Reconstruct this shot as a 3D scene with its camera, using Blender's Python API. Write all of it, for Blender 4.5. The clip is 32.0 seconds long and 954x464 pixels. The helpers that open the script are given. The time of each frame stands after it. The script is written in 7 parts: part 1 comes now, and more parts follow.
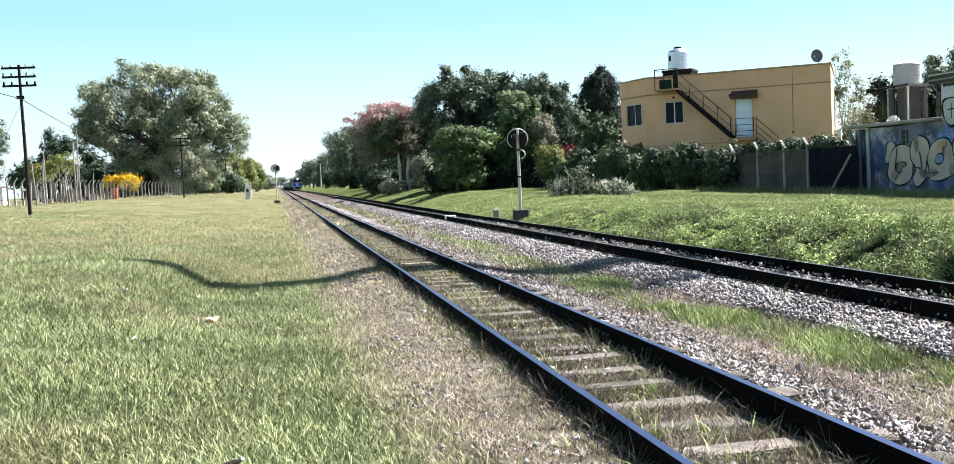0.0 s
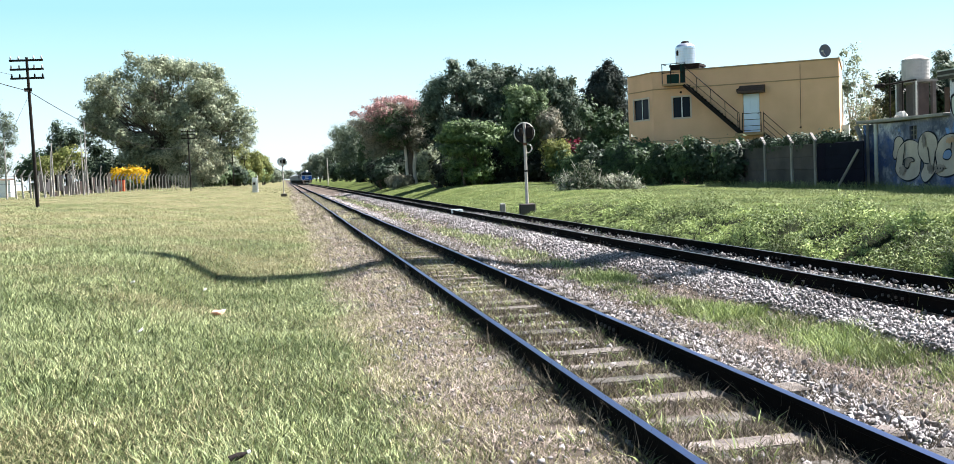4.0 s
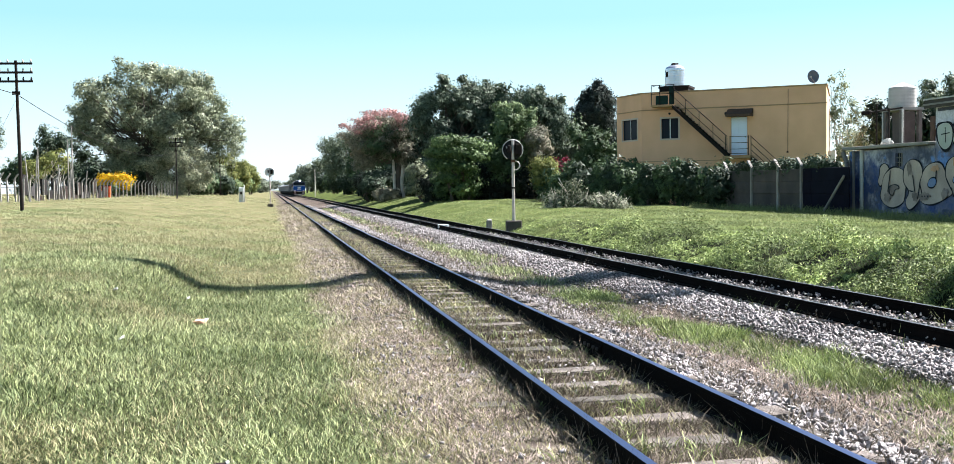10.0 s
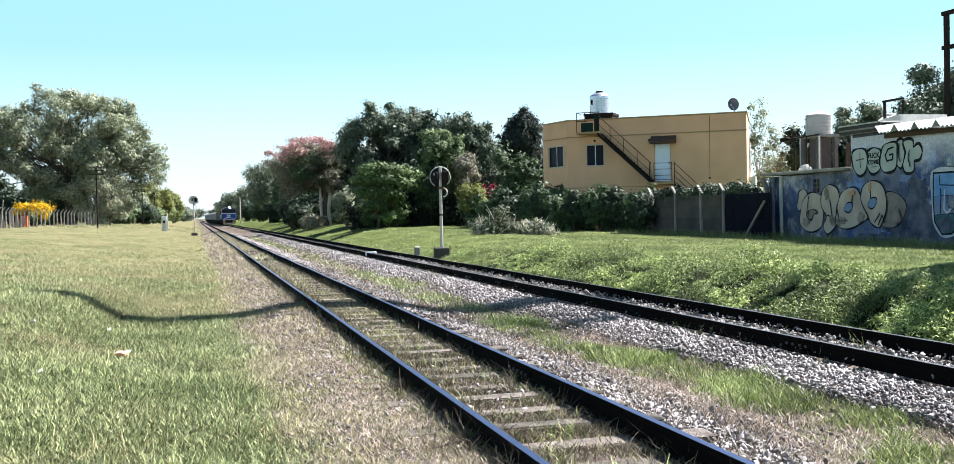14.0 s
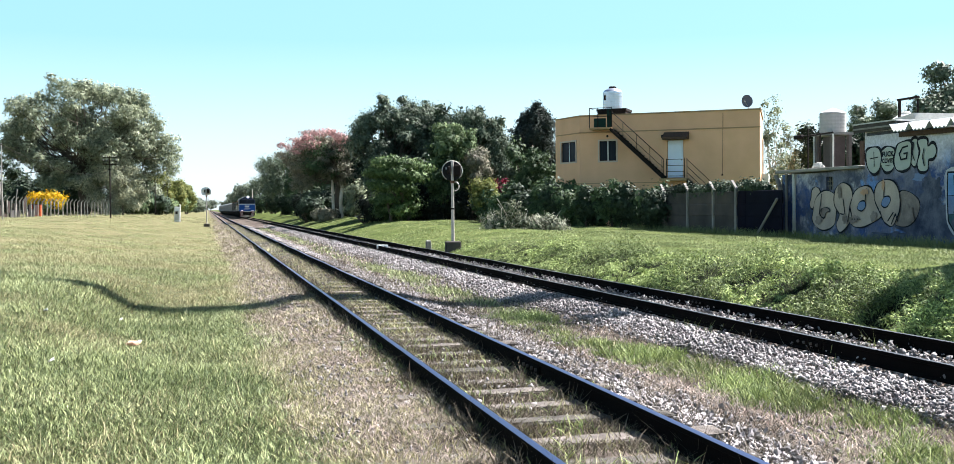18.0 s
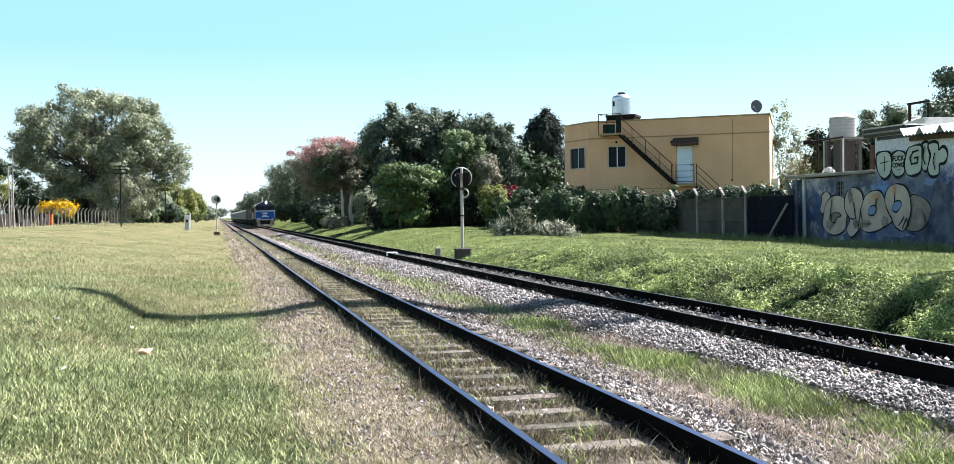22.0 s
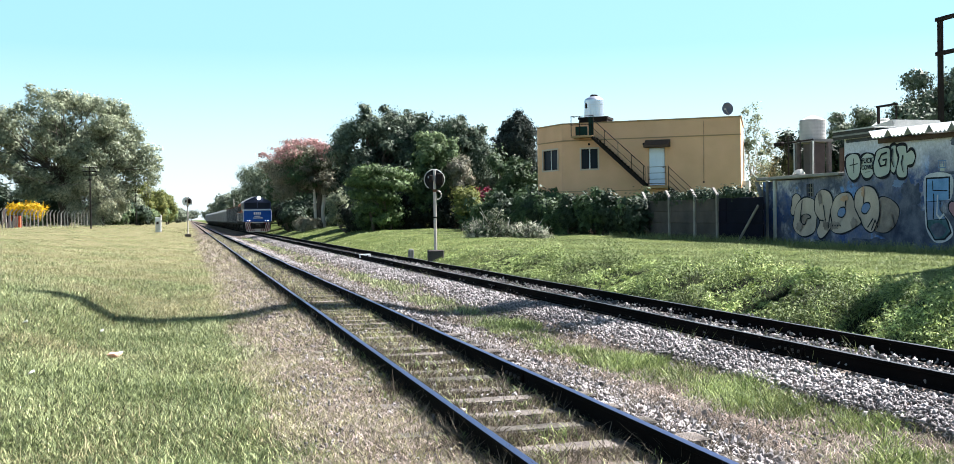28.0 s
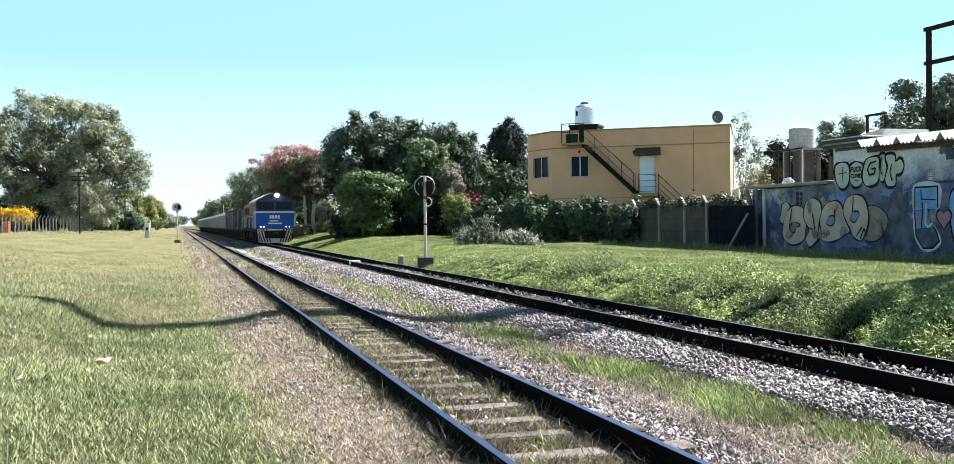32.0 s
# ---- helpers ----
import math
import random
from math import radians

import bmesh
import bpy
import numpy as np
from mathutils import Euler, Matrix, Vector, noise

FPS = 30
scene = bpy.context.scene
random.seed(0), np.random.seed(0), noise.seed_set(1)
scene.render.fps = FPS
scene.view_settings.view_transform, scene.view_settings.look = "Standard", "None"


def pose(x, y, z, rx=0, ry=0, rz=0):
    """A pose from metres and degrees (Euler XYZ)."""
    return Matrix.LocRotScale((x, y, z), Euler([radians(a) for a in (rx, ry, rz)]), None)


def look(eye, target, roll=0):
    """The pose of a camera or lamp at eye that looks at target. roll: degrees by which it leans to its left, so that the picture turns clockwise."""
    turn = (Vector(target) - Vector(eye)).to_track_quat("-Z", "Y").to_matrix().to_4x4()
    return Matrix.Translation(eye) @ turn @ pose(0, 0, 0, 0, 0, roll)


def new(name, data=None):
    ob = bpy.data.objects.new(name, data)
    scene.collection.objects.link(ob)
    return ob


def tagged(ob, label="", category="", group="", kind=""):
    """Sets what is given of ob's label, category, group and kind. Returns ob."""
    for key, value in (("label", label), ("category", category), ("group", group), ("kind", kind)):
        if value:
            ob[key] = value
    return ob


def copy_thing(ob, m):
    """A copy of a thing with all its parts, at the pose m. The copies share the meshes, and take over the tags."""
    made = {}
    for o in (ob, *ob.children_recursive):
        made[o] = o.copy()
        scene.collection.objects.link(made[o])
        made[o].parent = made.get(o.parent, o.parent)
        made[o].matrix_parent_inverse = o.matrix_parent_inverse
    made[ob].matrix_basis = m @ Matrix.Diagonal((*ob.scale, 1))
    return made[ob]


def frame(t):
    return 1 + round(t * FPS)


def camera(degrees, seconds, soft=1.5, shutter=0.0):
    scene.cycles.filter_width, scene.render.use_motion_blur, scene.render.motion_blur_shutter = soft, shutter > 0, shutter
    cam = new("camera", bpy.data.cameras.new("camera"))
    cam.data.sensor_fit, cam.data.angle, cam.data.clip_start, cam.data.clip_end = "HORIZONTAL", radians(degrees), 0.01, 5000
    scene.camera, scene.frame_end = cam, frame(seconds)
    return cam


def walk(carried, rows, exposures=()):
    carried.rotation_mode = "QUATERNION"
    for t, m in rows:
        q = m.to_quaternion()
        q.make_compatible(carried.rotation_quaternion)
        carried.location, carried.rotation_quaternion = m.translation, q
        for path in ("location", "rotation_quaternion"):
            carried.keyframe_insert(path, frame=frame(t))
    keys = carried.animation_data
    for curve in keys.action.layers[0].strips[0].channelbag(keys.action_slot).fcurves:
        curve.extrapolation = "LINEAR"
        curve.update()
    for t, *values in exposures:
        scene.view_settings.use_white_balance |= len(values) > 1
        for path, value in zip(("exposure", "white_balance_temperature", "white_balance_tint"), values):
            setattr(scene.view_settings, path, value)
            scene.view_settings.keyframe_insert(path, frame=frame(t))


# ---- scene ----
# Plan: x to the right of the camera, y along the two metre-gauge tracks, z up; near rails' sleepers at z = 0.
EYE = 1.554
cam = camera(48.5, 32.0, soft=0.45)
walk(cam, [
    (0.0, pose(0, 0, EYE, 87.06, 2.58, -10.66)),
    (0.5, pose(0, 0, EYE, 86.87, 2.47, -10.61)),
    (1.0, pose(0, 0, EYE, 87.07, 2.63, -10.61)),
    (1.5, pose(0, 0, EYE, 86.93, 2.51, -10.54)),
    (2.0, pose(0, 0, EYE, 86.97, 2.61, -10.38)),
    (2.5, pose(0, 0, EYE, 87.07, 2.57, -10.41)),
    (4.5, pose(0, 0, EYE, 86.71, 2.14, -10.13)),
    (5.0, pose(0, 0, EYE, 87.35, 1.45, -9.56)),
    (5.5, pose(0, 0, EYE, 87.40, 1.26, -9.13)),
    (6.0, pose(0, 0, EYE, 87.03, 1.08, -9.98)),
    (6.5, pose(0, 0, EYE, 87.35, 1.31, -10.19)),
    (7.0, pose(0, 0, EYE, 87.09, 1.15, -10.51)),
    (7.5, pose(0, 0, EYE, 87.21, 1.31, -10.61)),
    (8.0, pose(0, 0, EYE, 86.95, 1.18, -10.62)),
    (8.5, pose(0, 0, EYE, 87.00, 1.07, -10.76)),
    (9.0, pose(0, 0, EYE, 87.18, 0.95, -10.93)),
    (9.5, pose(0, 0, EYE, 87.25, 0.97, -10.71)),
    (10.0, pose(0, 0, EYE, 87.58, 0.82, -10.98)),
    (10.5, pose(0, 0, EYE, 88.84, 0.85, -11.53)),
    (11.0, pose(0, 0, EYE, 88.86, 0.85, -11.60)),
    (11.5, pose(0, 0, EYE, 88.76, 0.83, -12.08)),
    (12.0, pose(0, 0, EYE, 88.93, 0.80, -12.72)),
    (12.5, pose(0, 0, EYE, 89.01, 0.88, -14.01)),
    (13.0, pose(0, 0, EYE, 88.95, 0.90, -14.92)),
    (13.5, pose(0, 0, EYE, 89.05, 0.93, -14.87)),
    (14.0, pose(0, 0, EYE, 88.97, 1.16, -14.89)),
    (14.5, pose(0, 0, EYE, 89.15, 1.05, -14.72)),
    (15.0, pose(0, 0, EYE, 88.74, 0.82, -14.42)),
    (15.5, pose(0, 0, EYE, 88.56, 0.86, -14.09)),
    (17.5, pose(0, 0, EYE, 88.32, 0.52, -14.23)),
    (18.0, pose(0, 0, EYE, 88.67, 0.52, -14.26)),
    (18.5, pose(0, 0, EYE, 88.81, 0.58, -14.31)),
    (19.0, pose(0, 0, EYE, 88.47, 0.46, -14.57)),
    (19.5, pose(0, 0, EYE, 88.47, 0.39, -14.65)),
    (20.0, pose(0, 0, EYE, 88.55, 0.40, -14.23)),
    (20.5, pose(0, 0, EYE, 88.75, 0.50, -14.13)),
    (21.0, pose(0, 0, EYE, 88.79, 0.53, -13.72)),
    (21.5, pose(0, 0, EYE, 89.30, 0.89, -13.86)),
    (22.0, pose(0, 0, EYE, 89.04, 0.82, -13.75)),
    (22.5, pose(0, 0, EYE, 88.93, 0.80, -13.52)),
    (23.0, pose(0, 0, EYE, 88.77, 0.91, -13.59)),
    (23.5, pose(0, 0, EYE, 88.59, 1.00, -13.97)),
    (24.0, pose(0, 0, EYE, 88.80, 1.03, -14.28)),
    (24.5, pose(0, 0, EYE, 88.71, 1.02, -14.37)),
    (25.0, pose(0, 0, EYE, 88.77, 1.02, -14.17)),
    (25.5, pose(0, 0, EYE, 88.92, 0.95, -14.42)),
    (27.5, pose(0, 0, EYE, 89.20, 1.07, -15.07)),
    (28.0, pose(0, 0, EYE, 89.12, 0.85, -15.21)),
    (28.5, pose(0, 0, EYE, 89.10, 0.81, -15.43)),
    (29.0, pose(0, 0, EYE, 89.15, 0.80, -15.48)),
    (29.5, pose(0, 0, EYE, 88.87, 0.53, -15.73)),
    (30.0, pose(0, 0, EYE, 88.92, 0.56, -15.91)),
    (30.5, pose(0, 0, EYE, 89.22, 0.66, -15.87)),
    (31.0, pose(0, 0, EYE, 89.24, 0.62, -15.79)),
    (31.5, pose(0, 0, EYE, 89.29, 0.65, -15.75)),
    (32.0, pose(0, 0, EYE, 89.49, 0.62, -15.74)),
], exposures=[(0.0, 2.2, 6080, 11), (32.0, 2.2, 6080, 11)])

# ---- light ----
SUN_AZ, SUN_EL = 74.0, 50.0          # degrees from +y towards +x, and above the horizon
world = bpy.data.worlds.new("world")
scene.world = world
world.use_nodes = True
wn = world.node_tree
sky = wn.nodes.new("ShaderNodeTexSky")
sky.sky_type = "NISHITA"
sky.sun_disc = False
sky.sun_elevation = radians(SUN_EL)
sky.sun_rotation = radians(SUN_AZ)
sky.air_density, sky.dust_density, sky.ozone_density = 1.0, 1.0, 1.5
wn.nodes["Background"].inputs["Strength"].default_value = 0.05
haze = wn.nodes.new("ShaderNodeMix")          # thin haze that pales the whole sky, white low down
haze.data_type = "RGBA"
haze.inputs["Factor"].default_value = 0.8
up = wn.nodes.new("ShaderNodeTexCoord")
updown = wn.nodes.new("ShaderNodeSeparateXYZ")
wn.links.new(up.outputs["Generated"], updown.inputs[0])
height = wn.nodes.new("ShaderNodeMapRange")
height.inputs["From Min"].default_value, height.inputs["From Max"].default_value = 0.0, 0.155
wn.links.new(updown.outputs["Z"], height.inputs["Value"])
veil = wn.nodes.new("ShaderNodeMix")
veil.data_type = "RGBA"
veil.inputs["A"].default_value = (5.1, 5.75, 5.8, 1)
veil.inputs["B"].default_value = (2.07, 3.98, 4.45, 1)
wn.links.new(height.outputs["Result"], veil.inputs["Factor"])
deep = wn.nodes.new("ShaderNodeMapRange")
deep.inputs["From Min"].default_value, deep.inputs["From Max"].default_value = 0.24, 0.6
wn.links.new(updown.outputs["Z"], deep.inputs["Value"])
zenith = wn.nodes.new("ShaderNodeMix")          # deeper blue overhead
zenith.data_type = "RGBA"
wn.links.new(veil.outputs["Result"], zenith.inputs["A"])
zenith.inputs["B"].default_value = (0.25, 0.55, 1.05, 1)
wn.links.new(deep.outputs["Result"], zenith.inputs["Factor"])
wn.links.new(zenith.outputs["Result"], haze.inputs["B"])
wn.links.new(sky.outputs[0], haze.inputs["A"])
wn.links.new(haze.outputs["Result"], wn.nodes["Background"].inputs["Color"])
sun_data = bpy.data.lights.new("sun", "SUN")
sun_data.energy, sun_data.angle, sun_data.color = 5.0, radians(0.5), (1.0, 0.95, 0.87)
sun = new("sun", sun_data)
sa, se = radians(SUN_AZ), radians(SUN_EL)
sun.matrix_world = look((60 * math.sin(sa) * math.cos(se), 60 * math.cos(sa) * math.cos(se), 60 * math.sin(se)), (0, 0, 0))


# ---- materials ----
def mat(name, color, rough=0.8, metal=0.0, vary=0.25, scale=3.0, fine=40.0, bump=0.2, second=None, island=0.0,
        objrand=0.0, spec=0.22, trans=0.0, cover=0.5, coords="Object"):
    """A procedural surface: two colours mixed by large noise, fine grain in value and relief."""
    m = bpy.data.materials.new(name)
    m.use_nodes = True
    nt = m.node_tree
    n, l = nt.nodes, nt.links
    b = n["Principled BSDF"]
    b.inputs["Roughness"].default_value, b.inputs["Metallic"].default_value = rough, metal
    b.inputs["Specular IOR Level"].default_value = spec
    tc = n.new("ShaderNodeTexCoord")
    big, small = n.new("ShaderNodeTexNoise"), n.new("ShaderNodeTexNoise")
    big.inputs["Scale"].default_value, big.inputs["Detail"].default_value = scale, 6
    small.inputs["Scale"].default_value, small.inputs["Detail"].default_value = fine, 4
    for t in (big, small):
        l.new(tc.outputs[coords], t.inputs["Vector"])
    ramp = n.new("ShaderNodeValToRGB")
    dark = second or tuple(c * (1 - vary) for c in color)
    ramp.color_ramp.elements[0].color, ramp.color_ramp.elements[1].color = (*dark, 1), (*color, 1)
    ramp.color_ramp.elements[0].position, ramp.color_ramp.elements[1].position = cover - 0.18, cover + 0.18
    l.new(big.outputs["Fac"], ramp.inputs["Fac"])
    hsv = n.new("ShaderNodeHueSaturation")
    l.new(ramp.outputs["Color"], hsv.inputs["Color"])
    val = n.new("ShaderNodeMath")
    val.operation = "MULTIPLY_ADD"
    l.new(small.outputs["Fac"], val.inputs[0])
    val.inputs[1].default_value, val.inputs[2].default_value = vary * 2, 1 - vary
    out = val.outputs[0]
    if island or objrand:
        src = n.new("ShaderNodeNewGeometry").outputs["Random Per Island"] if island else n.new("ShaderNodeObjectInfo").outputs["Random"]
        k = island or objrand
        ma = n.new("ShaderNodeMath")
        ma.operation = "MULTIPLY_ADD"
        l.new(src, ma.inputs[0])
        ma.inputs[1].default_value, ma.inputs[2].default_value = 2 * k, 1 - k
        mu = n.new("ShaderNodeMath")
        mu.operation = "MULTIPLY"
        l.new(ma.outputs[0], mu.inputs[0])
        l.new(out, mu.inputs[1])
        out = mu.outputs[0]
        hu = n.new("ShaderNodeMath")
        hu.operation = "MULTIPLY_ADD"
        l.new(src, hu.inputs[0])
        hu.inputs[1].default_value, hu.inputs[2].default_value = -0.04, 0.52
        l.new(hu.outputs[0], hsv.inputs["Hue"])
    l.new(out, hsv.inputs["Value"])
    l.new(hsv.outputs["Color"], b.inputs["Base Color"])
    if bump:
        bp = n.new("ShaderNodeBump")
        bp.inputs["Strength"].default_value, bp.inputs["Distance"].default_value = bump, 0.02
        l.new(small.outputs["Fac"], bp.inputs["Height"])
        l.new(bp.outputs["Normal"], b.inputs["Normal"])
    if trans:
        tr = n.new("ShaderNodeBsdfTranslucent")
        mx = n.new("ShaderNodeMixShader")
        mx.inputs["Fac"].default_value = trans
        l.new(hsv.outputs["Color"], tr.inputs["Color"])
        l.new(b.outputs[0], mx.inputs[1])
        l.new(tr.outputs[0], mx.inputs[2])
        l.new(mx.outputs[0], n["Material Output"].inputs["Surface"])
    return m


def glow(name, color, strength):
    m = bpy.data.materials.new(name)
    m.use_nodes = True
    b = m.node_tree.nodes["Principled BSDF"]
    b.inputs["Base Color"].default_value = (*color, 1)
    b.inputs["Emission Color"].default_value, b.inputs["Emission Strength"].default_value = (*color, 1), strength
    return m


def glass(name, tint=(0.006, 0.007, 0.009)):
    m = bpy.data.materials.new(name)
    m.use_nodes = True
    b = m.node_tree.nodes["Principled BSDF"]
    b.inputs["Base Color"].default_value = (*tint, 1)
    b.inputs["Roughness"].default_value, b.inputs["Specular IOR Level"].default_value = 0.2, 0.03
    return m


# near-black steel, the shadow on the rails' near side painted in
M_STEEL = mat("rail_side_shade_black", (0.0065, 0.005, 0.0048), 0.95, 0.0, 0.35, 2.0, 60, 0.25, spec=0.04, second=(0.004, 0.0035, 0.0035))
# polished steel with the blue sky's reflection put into its colour
M_HEAD = mat("rail_head_polished_sky_tint", (0.075, 0.095, 0.215), 0.38, 1.0, 0.08, 1.0, 30, 0.02)
M_HEAD_DULL = mat("rail_head_dull", (0.07, 0.07, 0.08), 0.45, 0.8, 0.2, 1.0, 30, 0.05)
M_BOLT = mat("worn_bolt_steel", (0.09, 0.08, 0.075), 0.6, 0.5, 0.3, 5, 40, 0.1)
M_SLEEPER = mat("weathered_sleeper_wood", (0.15, 0.13, 0.115), 0.95, 0, 0.5, 5, 45, 0.9, second=(0.045, 0.038, 0.034), objrand=0.5)
M_STONE = mat("grey_ballast_stone", (0.31, 0.285, 0.282), 0.95, 0, 0.25, 0.5, 60, 0.3, second=(0.1382, 0.126, 0.1285), island=0.55)
M_STONE_OB = mat("grey_ballast_stone_single", (0.31, 0.285, 0.282), 0.95, 0, 0.25, 0.5, 60, 0.3, second=(0.1382, 0.126, 0.1285), objrand=0.6)
M_GRASS = mat("field_grass_blade", (0.31, 0.345, 0.175), 0.6, 0, 0.25, 0.55, 6, 0, second=(0.16, 0.195, 0.085), island=0.8, trans=0.1, spec=0.14)
# darker than the field grass, so gaps between blades look shaded
M_SWARD = mat("shade_dark_under_grass", (0.1382, 0.1626, 0.06504), 0.7, 0, 0.25, 0.6, 6, 0, second=(0.0813, 0.1016, 0.03659), island=0.4, trans=0.05, spec=0.1)
M_LAWN = mat("bank_grass_blade", (0.26, 0.29, 0.13), 0.6, 0, 0.25, 0.4, 6, 0, second=(0.15, 0.18, 0.075), island=0.4, trans=0.12, spec=0.12)
M_STRAW = mat("dry_grass_blade", (0.51, 0.44, 0.38), 0.75, 0, 0.25, 0.7, 6, 0, second=(0.32, 0.255, 0.215), island=0.5, trans=0.15, spec=0.12)
M_STRIP = mat("strip_grass_blade", (0.275, 0.34, 0.13), 0.6, 0, 0.25, 0.8, 6, 0, second=(0.15, 0.175, 0.07), island=0.65, trans=0.1, spec=0.14)
M_YELLOWING = mat("yellowing_grass_blade", (0.36, 0.335, 0.19), 0.65, 0, 0.25, 0.7, 6, 0, second=(0.24, 0.225, 0.12), island=0.45, trans=0.15, spec=0.12)
M_WEED = mat("bank_weed_leaf", (0.34, 0.425, 0.15), 0.6, 0, 0.25, 0.5, 8, 0, second=(0.075, 0.1, 0.036), island=0.75, trans=0.08, spec=0.12)
M_DEADGRASS = mat("brown_dead_grass", (0.168, 0.145, 0.112), 0.85, 0, 0.25, 0.7, 6, 0, second=(0.06098, 0.05041, 0.03659), island=0.5, trans=0.15, spec=0.1)
M_BARK = mat("tree_bark", (0.1057, 0.08537, 0.06911), 0.95, 0, 0.4, 2, 25, 0.8)
M_BARK_PALE = mat("pale_tree_bark", (0.58, 0.52, 0.46), 0.9, 0, 0.3, 2, 20, 0.5)
M_YELLOW = mat("ochre_wall_paint", (0.73, 0.435, 0.268), 0.85, 0, 0.1, 0.7, 30, 0.15, second=(0.63, 0.372, 0.225))
M_YELLOW2 = mat("ochre_wall_trim", (0.36, 0.235, 0.13), 0.85, 0, 0.08, 0.7, 30, 0.12)
M_ROOF = mat("flat_roof_felt", (0.2, 0.18, 0.17), 0.9, 0, 0.2)
M_BLACK = mat("black_painted_steel", (0.02, 0.015, 0.014), 0.85, 0.0, 0.3, 3, 40, 0.1, spec=0.12)
M_DARKGREEN = mat("dark_green_panel", (0.005, 0.026, 0.021), 0.7, 0, 0.2, spec=0.2)
M_WHITE = mat("white_paint", (0.74, 0.75, 0.76), 0.6, 0, 0.08, 2, 30, 0.08)
M_WHITE_OLD = mat("weathered_white_paint", (0.62, 0.6, 0.56), 0.85, 0, 0.2, 3, 30, 0.2)
M_DOOR = mat("bluish_white_door_paint", (0.74, 0.8, 0.93), 0.6, 0, 0.06, 2, 30, 0.05)
M_FRAME = mat("pale_window_frame", (0.56, 0.45, 0.37), 0.6, 0, 0.1)
M_BROWN = mat("brown_awning_board", (0.09, 0.055, 0.04), 0.8, 0, 0.3, 6, 40, 0.3)
# dark glass whose bluish base colour imitates a sky reflection
M_GLASS = glass("sky_tinted_window_glass", (0.02, 0.024, 0.034))
M_CONCRETE = mat("old_concrete", (0.30, 0.28, 0.26), 0.95, 0, 0.25, 1.2, 30, 0.4, second=(0.19, 0.175, 0.165))
M_PANEL = mat("grey_concrete_panel", (0.092, 0.078, 0.073), 0.95, 0, 0.2, 1.0, 30, 0.35, second=(0.052, 0.046, 0.047), objrand=0.15, spec=0.1)
M_PANEL_DARK = mat("near_black_panel", (0.01, 0.01, 0.02), 0.95, 0, 0.25, 1.5, 30, 0.25, objrand=0.1, spec=0.05)
M_FENCE_POST = mat("pale_concrete_post", (0.37, 0.34, 0.31), 0.95, 0, 0.2, 1.2, 30, 0.3)
M_POLE = mat("dark_creosoted_pole", (0.02, 0.015, 0.013), 0.9, 0, 0.35, 3, 40, 0.4)
M_TANK = mat("stainless_tank", (0.64, 0.66, 0.74), 0.33, 0.85, 0.08, 2, 30, 0.05, spec=0.5)
M_TANK_GREY = mat("pale_cement_tank", (0.47, 0.435, 0.42), 0.85, 0, 0.15, 2, 30, 0.2)
M_SIGNAL_POST = mat("silver_painted_post", (0.55, 0.49, 0.46), 0.55, 0.3, 0.25, 6, 40, 0.15)
M_SIGNAL_DISC = mat("black_signal_disc", (0.012, 0.012, 0.014), 0.7, 0.0, 0.3, spec=0.2)
M_RIM = mat("worn_white_rim", (0.5, 0.48, 0.46), 0.6, 0.2, 0.2)
M_RUST = mat("rusty_steel", (0.16, 0.075, 0.045), 0.85, 0.2, 0.4, 2, 25, 0.4)


# ---- building blocks ----
def empty(name, m=None):
    ob = new(name)
    ob.empty_display_size = 0.2
    if m is not None:
        ob.matrix_basis = m
    return ob


def finish(bm, name, material, parent=None, label="", m=None, smooth=False):
    me = bpy.data.meshes.new(name)
    bmesh.ops.recalc_face_normals(bm, faces=bm.faces)
    bm.to_mesh(me)
    bm.free()
    for x in (material if isinstance(material, (list, tuple)) else [material]):
        me.materials.append(x)
    if smooth:
        for p in me.polygons:
            p.use_smooth = True
    ob = new(name, me)
    if parent is not None:
        ob.parent = parent
    if m is not None:
        ob.matrix_basis = m
    if label:
        ob["label"] = label
    return ob


def part(name, bm, material, parent, label="", smooth=False):
    return finish(bm, name, material, parent, label, None, smooth)


def box(bm, x0, x1, y0, y1, z0, z1, bevel=0.0, m=None):
    r = bmesh.ops.create_cube(bm, size=1.0)["verts"]
    bmesh.ops.scale(bm, vec=(x1 - x0, y1 - y0, z1 - z0), verts=r)
    bmesh.ops.translate(bm, vec=((x0 + x1) / 2, (y0 + y1) / 2, (z0 + z1) / 2), verts=r)
    if bevel:
        es = list({e for v in r for e in v.link_edges})
        r2 = bmesh.ops.bevel(bm, geom=es, offset=bevel, segments=1, affect="EDGES", profile=0.5)
        r = list({v for f in r2["faces"] for v in f.verts} | {v for v in r if v.is_valid})
    if m is not None:
        bmesh.ops.transform(bm, matrix=m, verts=[v for v in r if v.is_valid])
    return bm


def boxbm(*a, **k):
    return box(bmesh.new(), *a, **k)


def rod(bm, p0, p1, r0, r1=None, seg=8, caps=True):
    p0, p1 = Vector(p0), Vector(p1)
    d = p1 - p0
    mm = Matrix.Translation((p0 + p1) / 2) @ d.to_track_quat("Z", "Y").to_matrix().to_4x4()
    bmesh.ops.create_cone(bm, cap_ends=caps, segments=seg, radius1=r0, radius2=r0 if r1 is None else r1, depth=d.length, matrix=mm)
    return bm


